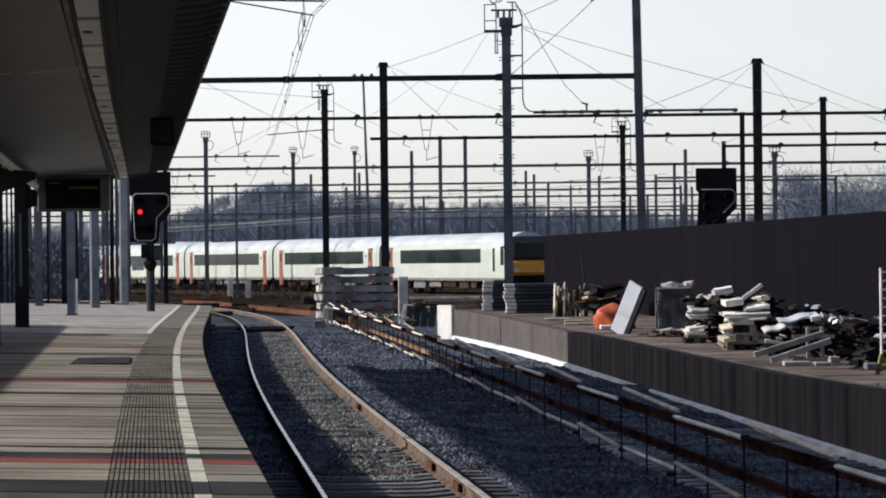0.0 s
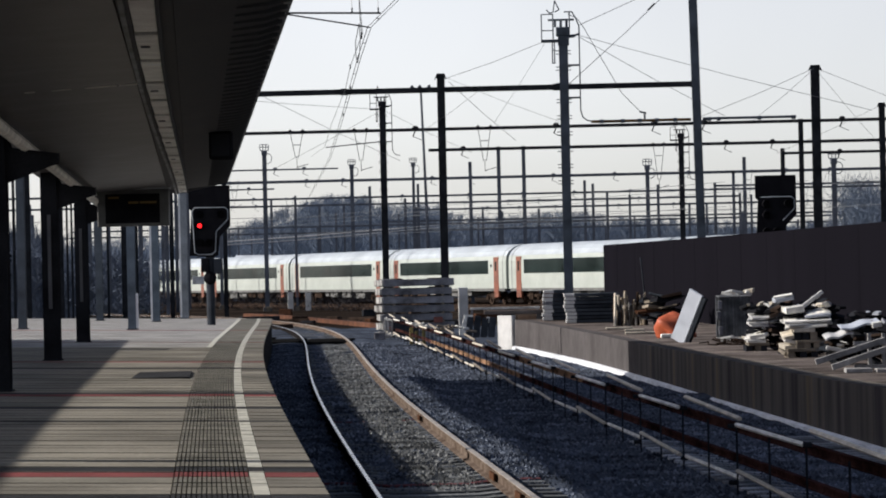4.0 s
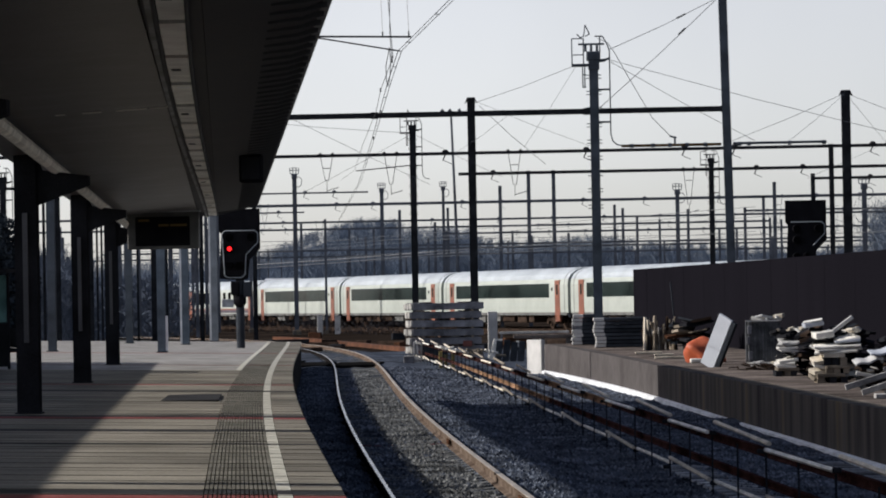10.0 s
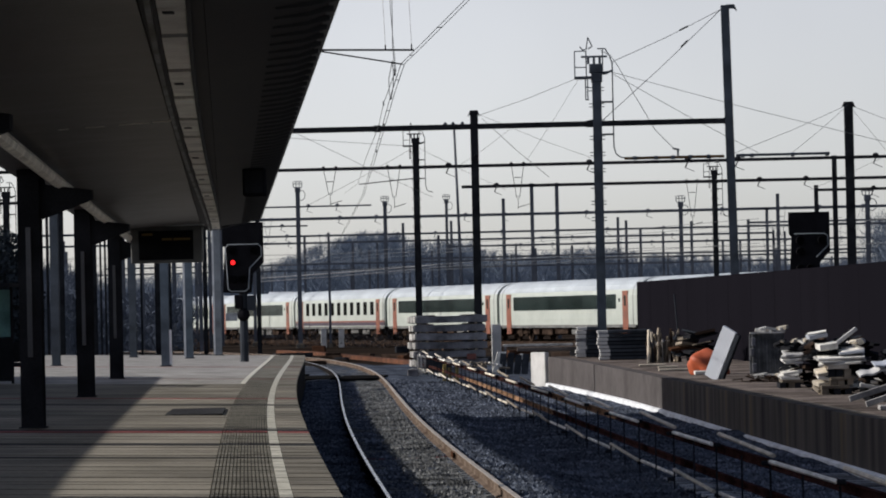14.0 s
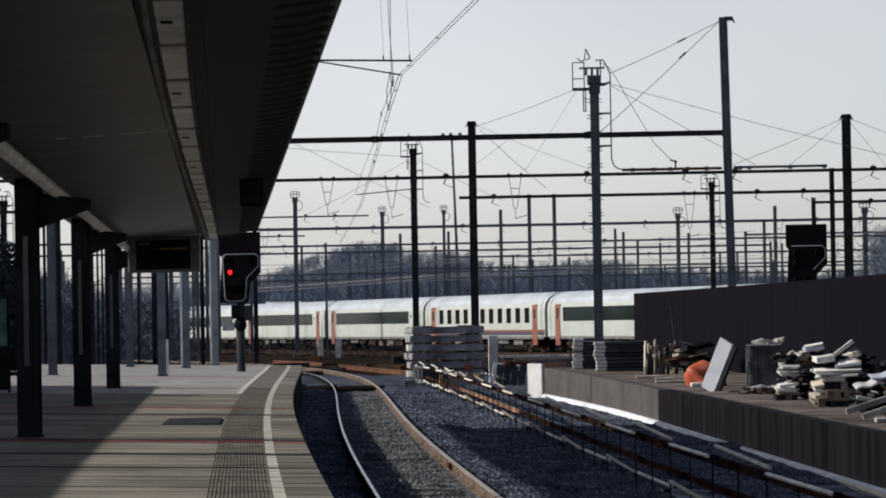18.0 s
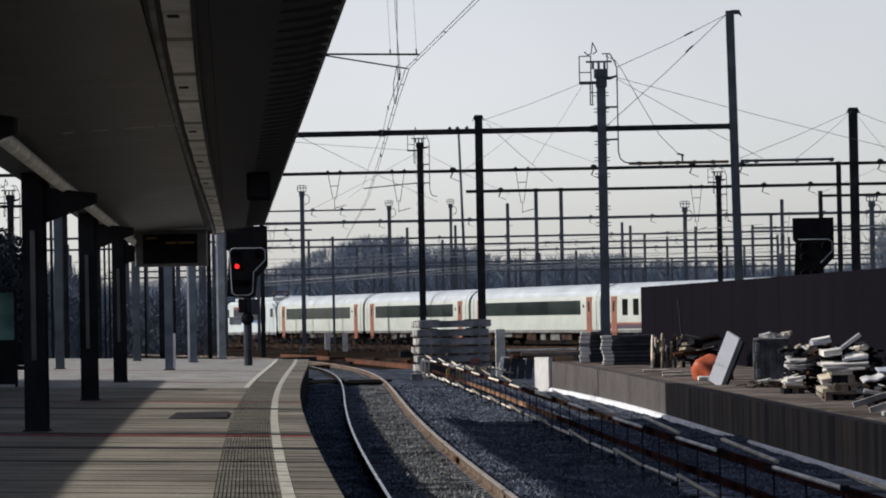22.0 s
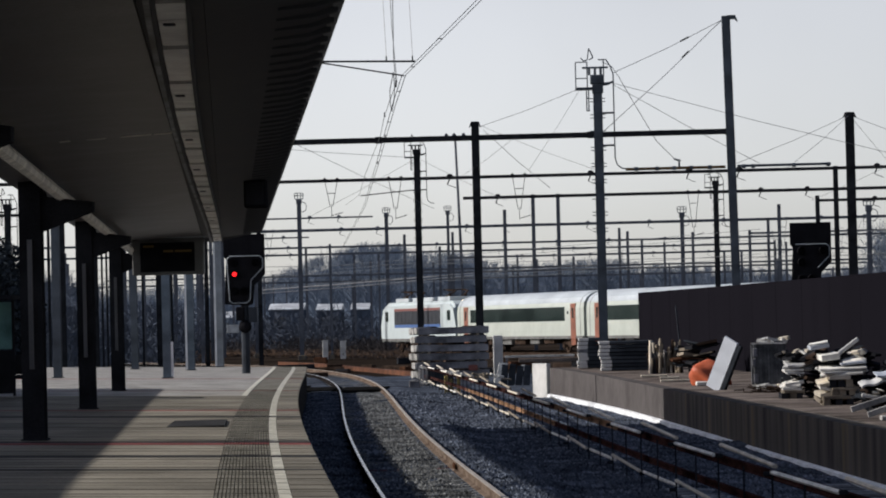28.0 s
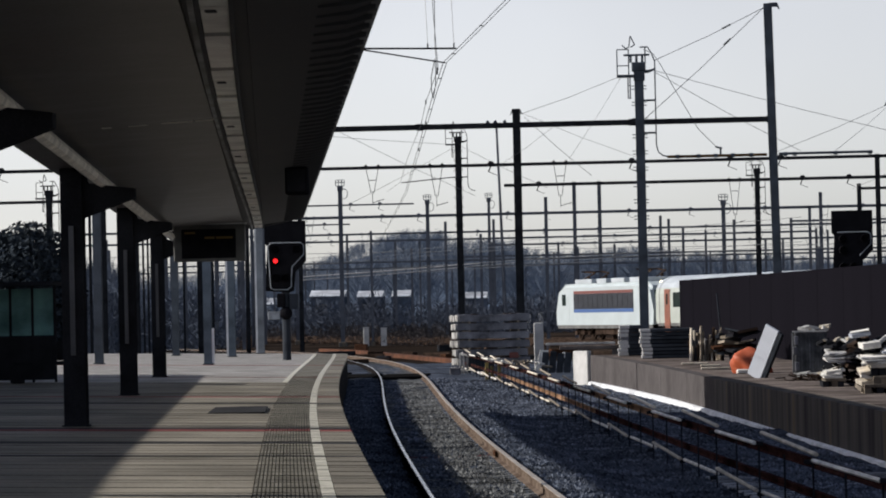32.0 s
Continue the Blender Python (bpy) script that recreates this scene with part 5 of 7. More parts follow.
def door(parent, x0, x1):
    for s in (-1, 1):
        bm = bmesh.new()
        box(bm, x0, x1, s * 1.41 - 0.035, s * 1.41 + 0.035, 0.92, 3.18, bevel=0.02)
        d = part("door", bm, DOOR_ORANGE, parent, "orange passenger door")
        bm = bmesh.new()
        box(bm, x0 + 0.34, x1 - 0.34, s * 1.42 - 0.04, s * 1.42 + 0.04, 2.25, 2.9)
        part("door_window", bm, COACH_GLASS, d)
        bm = bmesh.new()
        box(bm, x0 + 0.05, x1 - 0.05, s * 1.36 - 0.08, s * 1.36 + 0.08, 0.5, 0.915, bevel=0.02)
        part("door_step", bm, STEP_RUST, d, "rust-orange steps under the door")


def coach(kind, offset, label):
    """Local x runs ahead along the train, from 0 at the rear coupling to CAR."""
    t = thing("passenger_coach", car_pose(0, offset), label, "train coach", "coaches of the train")
    x0, x1 = GAP / 2, CAR - (1.2 if kind == "cab" else GAP / 2)
    bm = bmesh.new()
    shell(bm, x0, x1, 0, 4)
    part("body", bm, COACH, t, "cream-white painted body")
    bm = bmesh.new()
    shell(bm, x0 + 0.01, x1 - 0.01, 3, 8, 0.004)
    part("roof", bm, COACH_ROOF, t, "pale grey-white rounded roof")
    bm = bmesh.new()
    for s in (-1, 1):
        box(bm, x0 + 0.3, x1 - 0.3, s * 1.37 - 0.04, s * 1.37 + 0.04, 0.92, 1.10)
    part("sill", bm, SKIRT, t, "grey sill strip")
    if kind == "small":
        for k in range(11):
            window(t, 3.65 + k * 1.85, 4.6 + k * 1.85, 1.98, 3.0, "window", GANGWAY)
        bm = bmesh.new()
        for s in (-1, 1):
            box(bm, x0 + 0.1, x1 - 0.1, s * 1.405 - 0.03, s * 1.405 + 0.03, 1.42, 1.54)
        part("red_band", bm, DOOR_ORANGE, t, "red band along the sill")
        bm = bmesh.new()
        for s in (-1, 1):
            box(bm, x0 + 0.1, x1 - 0.1, s * 1.403 - 0.03, s * 1.403 + 0.03, 1.17, 1.415)
        part("blue_band", bm, BAND_DARK, t, "dark blue-violet band along the sill")
    elif kind == "cab":
        window(t, 4.4, 20.4, 2.06, 2.98, "window_band")
        window(t, 22.6, 23.0, 1.5, 3.0)
        window(t, 24.0, 24.6, 1.9, 3.1)
    else:
        window(t, 3.2, 22.6, 2.06, 2.98, "window_band")
        for k in range(1, 9):
            window(t, 3.2 + k * 2.155 - 0.02, 3.2 + k * 2.155 + 0.02, 2.07, 2.97, "window_divider", COACH_GLASS, 0.006)
        window(t, 23.0, 23.3, 2.5, 2.72, "destination_sign")
    door(t, 1.75, 2.7)
    if kind != "cab":
        door(t, 23.7, 24.65)
    for x in (0.9, CAR - 0.9):
        if kind == "cab" and x > 5:
            continue
        bm = bmesh.new()
        xs = x
        ring = BODY[:] + [(-y, z) for y, z in reversed(BODY) if y < -1e-6]
        a = [bm.verts.new((xs - 0.05, y * 1.008, z * 1.0 + 0.012)) for y, z in ring]
        b = [bm.verts.new((xs + 0.05, y * 1.008, z * 1.0 + 0.012)) for y, z in ring]
        for i in range(len(ring) - 1):
            bm.faces.new((a[i], a[i + 1], b[i + 1], b[i]))
        part("end_seam", bm, SKIRT, t, "dark seam round the coach end")
    bm = bmesh.new()
    prism(bm, [(-0.85, 1.0), (0.85, 1.0), (0.95, 3.3), (0.6, 3.68), (-0.6, 3.68), (-0.95, 3.3)], "x", -GAP / 2 - 0.02, GAP / 2 + 0.02)
    part("gangway", bm, GANGWAY, t, "black rubber gangway")
    if kind == "cab":
        bm = bmesh.new()
        box(bm, x1 - 0.02, x1 + 0.5, -1.38, 1.38, 1.28, 2.2, bevel=0.16)
        nose = part("nose", bm, YELLOW, t, "yellow cab front")
        bm = bmesh.new()
        box(bm, x1 - 0.02, x1 + 0.4, -1.36, 1.36, 2.21, 3.72, bevel=0.2)
        front = part("cab_front", bm, CAB_BLUE, t, "dark blue cab front")
        bm = bmesh.new()
        box(bm, x1 + 0.39, x1 + 0.42, -1.05, 1.05, 2.4, 3.3, bevel=0.01)
        part("windscreen", bm, COACH_GLASS, front, "dark cab windscreen")
        bm = bmesh.new()
        box(bm, x1 - 0.02, x1 + 0.3, -1.3, 1.3, 0.55, 1.29, bevel=0.05)
        part("bumper_skirt", bm, GANGWAY, t, "black lower front")
        for s in (-1, 1):
            bm = bmesh.new()
            box(bm, x1 + 0.48, x1 + 0.52, s * 0.95 - 0.13, s * 0.95 + 0.13, 1.5, 1.7)
            part("headlamp", bm, COACH_ROOF, nose)
    for x in (3.7, CAR - 3.7):
        bogie(t, x)
    rng = random.Random(int(offset))
    x = 6.5
    while x < CAR - 7:
        l = rng.uniform(0.9, 2.4)
        bm = bmesh.new()
        box(bm, x, x + l, -1.2, 1.2, rng.uniform(0.4, 0.6), 0.95, bevel=0.04)
        part("underfloor_case", bm, UNDER if rng.random() < 0.6 else SKIRT, t)
        x += l + rng.uniform(0.4, 1.3)
    return t


def locomotive(offset):
    t = thing("locomotive", car_pose(0, offset), "white electric locomotive with grey grille panel, red and blue stripes", "locomotive")
    n = 18.5
    bm = bmesh.new()
    prism(bm, [(0.15, 1.0), (n - 0.15, 1.0), (n - 0.05, 1.9), (n - 0.75, 3.45), (n - 1.5, 3.72), (1.5, 3.72), (0.75, 3.45), (0.05, 1.9)], "y", -1.42, 1.42)
    bmesh.ops.bevel(bm, geom=[e for e in bm.edges if abs(e.verts[0].co.y - e.verts[1].co.y) < 0.01 and (e.verts[0].co.z > 3.4 and e.verts[1].co.z > 3.4)], offset=0.22, segments=3, affect="EDGES")
    part("body", bm, LOCO_WHITE, t, "white painted body")
    for s in (-1, 1):
        bm = bmesh.new()
        box(bm, 3.6, n - 3.6, s * 1.425 - 0.015, s * 1.425 + 0.015, 2.05, 3.06)
        gr = part("grille_panel", bm, LOCO_GREY, t, "dark grey ribbed side panel")
        bm = bmesh.new()
        box(bm, 3.6, n - 3.6, s * 1.43 - 0.016, s * 1.43 + 0.016, 3.065, 3.25)
        part("red_stripe", bm, LOCO_RED, t)
        bm = bmesh.new()
        box(bm, 3.6, n - 3.6, s * 1.43 - 0.016, s * 1.43 + 0.016, 1.83, 2.045)
        part("blue_stripe", bm, LOCO_BLUE, t)
        for k in range(12):
            bm = bmesh.new()
            box(bm, 3.8 + k * 0.94, 4.53 + k * 0.94, s * 1.445 - 0.012, s * 1.445 + 0.012, 2.15, 2.95)
            part("grille", bm, LOCO_GREY, gr)
        for x in (1.25, n - 2.0):
            bm = bmesh.new()
            box(bm, x, x + 0.75, s * 1.42 - 0.02, s * 1.42 + 0.02, 2.3, 3.05, bevel=0.02)
            part("cab_window", bm, COACH_GLASS, t)
            bm = bmesh.new()
            box(bm, x + (0.85 if x < 5 else -0.75), x + (1.45 if x < 5 else -0.15), s * 1.42 - 0.012, s * 1.42 + 0.012, 1.25, 3.1)
            part("cab_door", bm, LOCO_WHITE, t)
        bm = bmesh.new()
        box(bm, 0.3, n - 0.3, s * 1.36 - 0.05, s * 1.36 + 0.05, 0.78, 1.02)
        part("sill", bm, SKIRT, t)
    for x, rot in ((0.42, 25), (n - 0.42, -25)):
        bm = bmesh.new()
        box(bm, -0.05, 0.05, -1.15, 1.15, -0.45, 0.45, Matrix.Translation((x, 0, 2.75)) @ Matrix.Rotation(radians(rot), 4, "Y"), bevel=0.02)
        part("windscreen", bm, COACH_GLASS, t)
    bm = bmesh.new()
    box(bm, n - 1.4, n - 1.0, -0.45, -0.1, 3.5, 3.75, bevel=0.05)
    part("top_headlamp", bm, HEADLAMP, t, "lit warm headlamp")
    for s in (-0.9, 0.9):
        bm = bmesh.new()
        box(bm, -0.05, 0.12, s - 0.15, s + 0.15, 1.55, 1.8, bevel=0.03)
        part("headlamp", bm, COACH_ROOF, t)
    for a, b in ((3.0, 6.2), (7.2, 9.0), (10.0, 12.4), (13.4, 16.2)):
        bm = bmesh.new()
        box(bm, a, b, -1.1, 1.1, 3.72, 4.02, bevel=0.04)
        part("roof_case", bm, COACH_ROOF, t, "pale roof equipment case")
    for x in (4.4, 14.8):
        bm = bmesh.new()
        for s in (-0.6, 0.6):
            rod(bm, (x - 1.0, s, 4.05), (x + 1.0, s * 0.8, 4.42), 0.045, 5)
            rod(bm, (x + 1.0, s * 0.8, 4.42), (x - 0.8, s, 4.5), 0.04, 5)
            rod(bm, (x, s, 4.0), (x, s, 4.25), 0.09, 7)
        rod(bm, (x - 0.8, -0.85, 4.52), (x - 0.8, 0.85, 4.52), 0.05, 5)
        part("pantograph", bm, UNDER, t, "folded dark pantograph")
    for x in (4.4, n - 4.4):
        bogie(t, x)
    bm = bmesh.new()
    box(bm, 7.2, 12.0, -1.25, 1.25, 0.35, 0.98, bevel=0.06)
    part("transformer_case", bm, UNDER, t)
    for x in (-0.15, n + 0.05):
        bm = bmesh.new()
        for s in (-0.87, 0.87):
            rod(bm, (x - 0.15, s, 1.05), (x + 0.25, s, 1.05), 0.1, 8)
            bmesh.ops.create_cone(bm, cap_ends=True, segments=12, radius1=0.23, radius2=0.23, depth=0.05, matrix=Matrix.Translation((x - 0.15 if x < 1 else x + 0.25, s, 1.05)) @ Matrix.Rotation(math.pi / 2, 4, "Y"))
        part("buffers", bm, UNDER, t)
    return t


TRAIN = []


def build_train():
    for k in range(-8, 3):
        kind = "cab" if k == 2 else "small" if k == -5 else "band"
        label = {"cab": "cream-white driving coach with yellow cab front", "small": "cream-white coach with separate small windows and red sill band",
                 "band": "cream-white coach with dark window band and orange doors"}[kind]
        TRAIN.append((coach(kind, k * CAR, label), k * CAR))
    off = -8 * CAR - 18.6
    TRAIN.append((locomotive(off), off))


def motions():
    for ob, off in TRAIN:
        walk(ob, [(t, car_pose(t, off)) for t in range(0, 33)])


# ---- stacks and clutter ----
def build_stacks():
    # concrete sleepers in six layers, turned a little
    turn = Matrix.Translation((-3.42, 127.2, 0)) @ Matrix.Rotation(radians(9), 4, "Z")
    for layer in range(7):
        z = -0.275 + layer * 0.335
        for k in range(5):
            m = turn @ Matrix.Translation((0.05 * math.sin(layer * 2.3 + k), -0.75 + k * 0.36, z)) @ Matrix.Rotation(0.012 * math.sin(layer * 5 + k * 3), 4, "Y")
            t = thing("stacked_sleeper", m, "grey concrete sleeper stacked beside the track", "sleeper", "stack of concrete sleepers")
            bm = bmesh.new()
            prism(bm, [(-1.36, 0.0), (1.36, 0.0), (1.36, 0.25), (1.1, 0.277), (0.5, 0.25), (-0.5, 0.25), (-1.1, 0.277), (-1.36, 0.25)], "y", -0.155, 0.155)
            part("concrete_body", bm, SLEEPER_GREY, t)
            # pale cap on the left end paints in the sun on that side
            bm = bmesh.new()
            box(bm, -1.46, -1.361, -0.15, 0.15, 0.01, 0.245, bevel=0.012)
            part("pale_end", bm, PALE_CONC, t, "end painted paler for sunlight")
            for x in (-0.75, 0.75):
                bm = bmesh.new()
                box(bm, x - 0.12, x + 0.12, -0.08, 0.08, 0.24, 0.29)
                part("rail_clip", bm, UNDER, t)
        for x in (-0.95, 0.95):
            b = bmesh.new()
            box(b, x - 0.05, x + 0.05, -0.95, 0.95, z - 0.07, z - 0.002, turn, bevel=0.008)
            tagged(part("stacking_timber", b, WOOD), "short timber between the sleeper layers", "timber", "timbers of the sleeper stack")
    bm = bmesh.new()
    box(bm, -2.7, -2.35, 126.2, 126.28, 0.3, 0.52, bevel=0.01)
    tagged(part("red_tag_board", bm, LOCO_RED), "small dark red board on the sleeper stack", "board")
    c = thing("white_cabinet", Matrix.Translation((-1.6, 130, -0.3)), "narrow white trackside cabinet", "cabinet")
    bm = bmesh.new()
    box(bm, -0.19, 0.19, -0.2, 0.2, 0.0, 1.92, bevel=0.02)
    part("case", bm, CABLE_BOX, c)
    bm = bmesh.new()
    box(bm, -0.15, 0.15, -0.215, -0.198, 0.3, 1.8)
    part("door", bm, CABLE_BOX, c)
    s = thing("leaning_sheet", pose(-1.55, 125.5, -0.22, 0, 12, 8), "white leaning sheet offcut", "sheet")
    bm = bmesh.new()
    prism(bm, [(-0.18, 0), (0.12, 0), (0.2, 0.85), (-0.12, 0.8)], "y", -0.03, 0.03)
    part("panel", bm, WHITE_CONC, s)
    s = thing("dark_panel_stack", Matrix.Translation((-1.0, 122, -0.25)), "dark leaning panels beside the siding", "panels")
    for k in range(4):
        bm = bmesh.new()
        box(bm, -0.45 + k * 0.28, -0.2 + k * 0.28, -0.1, 0.1, 0, 0.78 + 0.05 * (k % 2), Matrix.Rotation(radians(6), 4, "Y"), bevel=0.01)
        part("panel", bm, DARK_BOARD, s)
    r = thing("pale_rail", Matrix.Translation((-1.45, 150, -0.3)), "pale concrete rail on low stub posts", "rail")
    bm = bmesh.new()
    box(bm, -0.1, 3.1, -0.06, 0.06, 0.78, 0.89, bevel=0.01)
    part("top_rail", bm, PALE_CONC, r)
    for x in (0.0, 1.5, 3.0):
        bm = bmesh.new()
        box(bm, x - 0.05, x + 0.05, -0.05, 0.05, 0, 0.77)
        part("stub_post", bm, SLEEPER_GREY, r)
    k = thing("marker_block", Matrix.Translation((-0.575, 124, -0.3)), "small white marker block on a dark stake", "marker")
    bm = bmesh.new()
    box(bm, -0.08, 0.08, -0.05, 0.05, 0.59, 0.81, bevel=0.015)
    part("white_block", bm, CABLE_BOX, k)
    bm = bmesh.new()
    box(bm, -0.025, 0.025, -0.025, 0.025, 0, 0.58)
    part("stake", bm, STEEL, k)
    # dark board stacks with pale ends on the loading platform
    for x0, x1, y, h in ((1.34, 1.86, 99.5, 0.92), (1.92, 3.30, 95, 0.86)):
        t = thing("board_stack", Matrix.Translation((x0, y, load_top(y) + 0.005)), "stack of dark boards with pale cut ends", "board stack", "board stacks on the loading platform")
        rng = random.Random(int(y))
        n = 8
        for k in range(n):
            z = k * h / n
            dx = rng.uniform(-0.04, 0.04)
            bm = bmesh.new()
            box(bm, 0.14 + dx, x1 - x0, -1.2, 1.0, z + 0.01, z + h / n - 0.012, bevel=0.006)
            bd = part("board", bm, DARK_BOARD, t)
            bm = bmesh.new()
            box(bm, -0.16 + dx, 0.138 + dx, -1.2, -0.2, z + 0.012, z + h / n - 0.014, bevel=0.006)
            part("pale_end", bm, CABLE_BOX if rng.random() < 0.75 else SLEEPER_GREY, bd, "pale board end")
    # tall thin rod and brush of bars
    t = thing("bar_bundle", Matrix.Translation((3.57, 89.5, load_top(89.5) + 0.005)), "upright bundle of weathered bars and stakes", "bundle")
    rng = random.Random(4)
    for k in range(44):
        x = rng.uniform(-0.55, 0.3)
        bm = bmesh.new()
        rod(bm, (x, rng.uniform(-0.2, 0.2), 0), (x + rng.uniform(-0.05, 0.05), rng.uniform(-0.2, 0.2), rng.uniform(0.4, 0.95)), rng.uniform(0.02, 0.05), 6)
        part("stake", bm, rng.choice((WOOD, WOOD, UNDER, SCRAP, PALE_WOOD, COLUMN)), t)
    bm = bmesh.new()
    rod(bm, (0.35, 0, 0), (0.2, 0, 1.85), 0.02, 6)
    part("thin_rod", bm, GALV, t)
    h = thing("dark_scrap_heap", Matrix.Translation((4.15, 89.0, load_top(89) + 0.005)), "low heap of dark boards and rusty scrap", "scrap pile")
    for k in range(34):
        bm = bmesh.new()
        l = rng.uniform(0.1, 0.35)
        box(bm, -l, l, -0.15, 0.15, 0, rng.uniform(0.03, 0.1), pose(rng.uniform(-0.35, 0.55), rng.uniform(-0.3, 0.3), k * 0.024, rng.uniform(-10, 10), rng.uniform(-15, 15), rng.uniform(-40, 40)))
        part("scrap_board", bm, rng.choice((COLUMN, COLUMN, DARK_BOARD, RUST, UNDER, WOOD)), h)
    for k, (x, y, l) in enumerate(((3.0, 85.5, 0.7), (3.6, 80, 1.3), (3.3, 83, 0.5))):
        bm = bmesh.new()
        box(bm, x - l / 2, x + l / 2, y - 0.1, y + 0.1, load_top(y) + 0.006, load_top(y) + 0.06, bevel=0.01)
        tagged(part("loose_plank", bm, PALE_WOOD), "pale plank lying on the loading platform", "plank", "loose planks")
    # orange heap, leaning board, crate
    t = thing("orange_sheet_heap", Matrix.Translation((4.05, 76, load_top(76) + 0.005)), "crumpled orange sheeting heap", "sheeting")
    bm = bmesh.new()
    bmesh.ops.create_icosphere(bm, subdivisions=4, radius=0.45)
    for v in bm.verts:
        k = 1 + 0.35 * noise.noise(v.co * 3.1)
        v.co = Vector((v.co.x * 1.08 * k - 0.03, v.co.y * 0.8 * k, max(-0.02, (v.co.z * 0.86 + 0.17) * k)))
    for f in bm.faces:
        f.smooth = True
    part("sheeting", bm, ORANGE, t)
    bm = bmesh.new()
    box(bm, -0.45, -0.1, -0.62, -0.3, 0.0, 0.1, bevel=0.02)
    part("pale_scrap", bm, WHITE_CONC, t)
    b = thing("leaning_board", pose(3.8, 71.8, 0.595, 0, 27, -40), "pale blue-grey board leaning at a slant", "board")
    bm = bmesh.new()
    box(bm, -0.19, 0.19, -0.04, 0.03, 0, 1.2, bevel=0.01)
    part("face", bm, PALE_BOARD, b)
    bm = bmesh.new()
    box(bm, 0.195, 0.30, -0.03, 0.06, 0.01, 1.18, bevel=0.01)
    part("edge_frame", bm, DARK_BOARD, b, "dark edge frame")
    c = thing("mesh_crate", Matrix.Translation((4.82, 69.3, 0.577)), "grey ribbed metal crate topped with pale scrap", "crate")
    rng = random.Random(31)
    bm = bmesh.new()
    box(bm, -0.32, 0.34, -0.38, 0.4, 0.14, 1.0, bevel=0.02)
    part("load", bm, CRATE_GREY, c, "dull load behind the bars")
    for k in range(13):
        x = -0.34 + k * 0.057
        bm = bmesh.new()
        box(bm, x - 0.019, x + 0.019, -0.425 - 0.01 * (k % 2), -0.40, 0.12 + rng.uniform(0, 0.04), 1.02 - rng.uniform(0, 0.05))
        part("upright", bm, CRATE_GREY, c)
    for z in (0.14, 1.02):
        bm = bmesh.new()
        box(bm, -0.36, 0.36, -0.455, -0.436, z - 0.015, z + 0.015)
        part("bar", bm, PALE_TUBE, c)
    for k in range(16):
        l, h = rng.uniform(0.03, 0.12), rng.uniform(0.015, 0.04)
        top = k < 9
        bm = bmesh.new()
        box(bm, -l, l, -0.1, 0.1, -h, h, pose(rng.uniform(-0.32, 0.36), -0.3 if top else -0.5, (1.06 if top else 0.1) + rng.uniform(-0.03, 0.05), rng.uniform(-10, 10), rng.uniform(-20, 20), rng.uniform(-30, 30)), bevel=0.004)
        part("pale_scrap", bm, rng.choice((WHITE_CONC, CABLE_BOX, PALE_WOOD)), c)
    for z, x in ((0.62, -0.33), (0.3, -0.3), (0.84, -0.31)):
        bm = bmesh.new()
        box(bm, x - 0.02, x + 0.07, -0.47, -0.43, z - 0.1, z + 0.08, bevel=0.01)
        part("torn_wrap", bm, SLEEPER_GREY, c, "torn pale wrapping")
    t = thing("brushwood_heap", Matrix.Translation((4.8, 68.2, 0.577)), "low heap of dark brushwood before the crate", "brushwood")
    bm = bmesh.new()
    for k in range(70):
        x, z = rng.gauss(0, 0.25), rng.uniform(0, 0.12)
        rod(bm, (x, rng.uniform(-0.2, 0.2), z), (x + rng.uniform(-0.25, 0.25), rng.uniform(-0.2, 0.2), max(0.0, z + rng.uniform(-0.06, 0.08))), 0.01, 4)
    part("brushwood", bm, UNDER, t, kind="stuff")


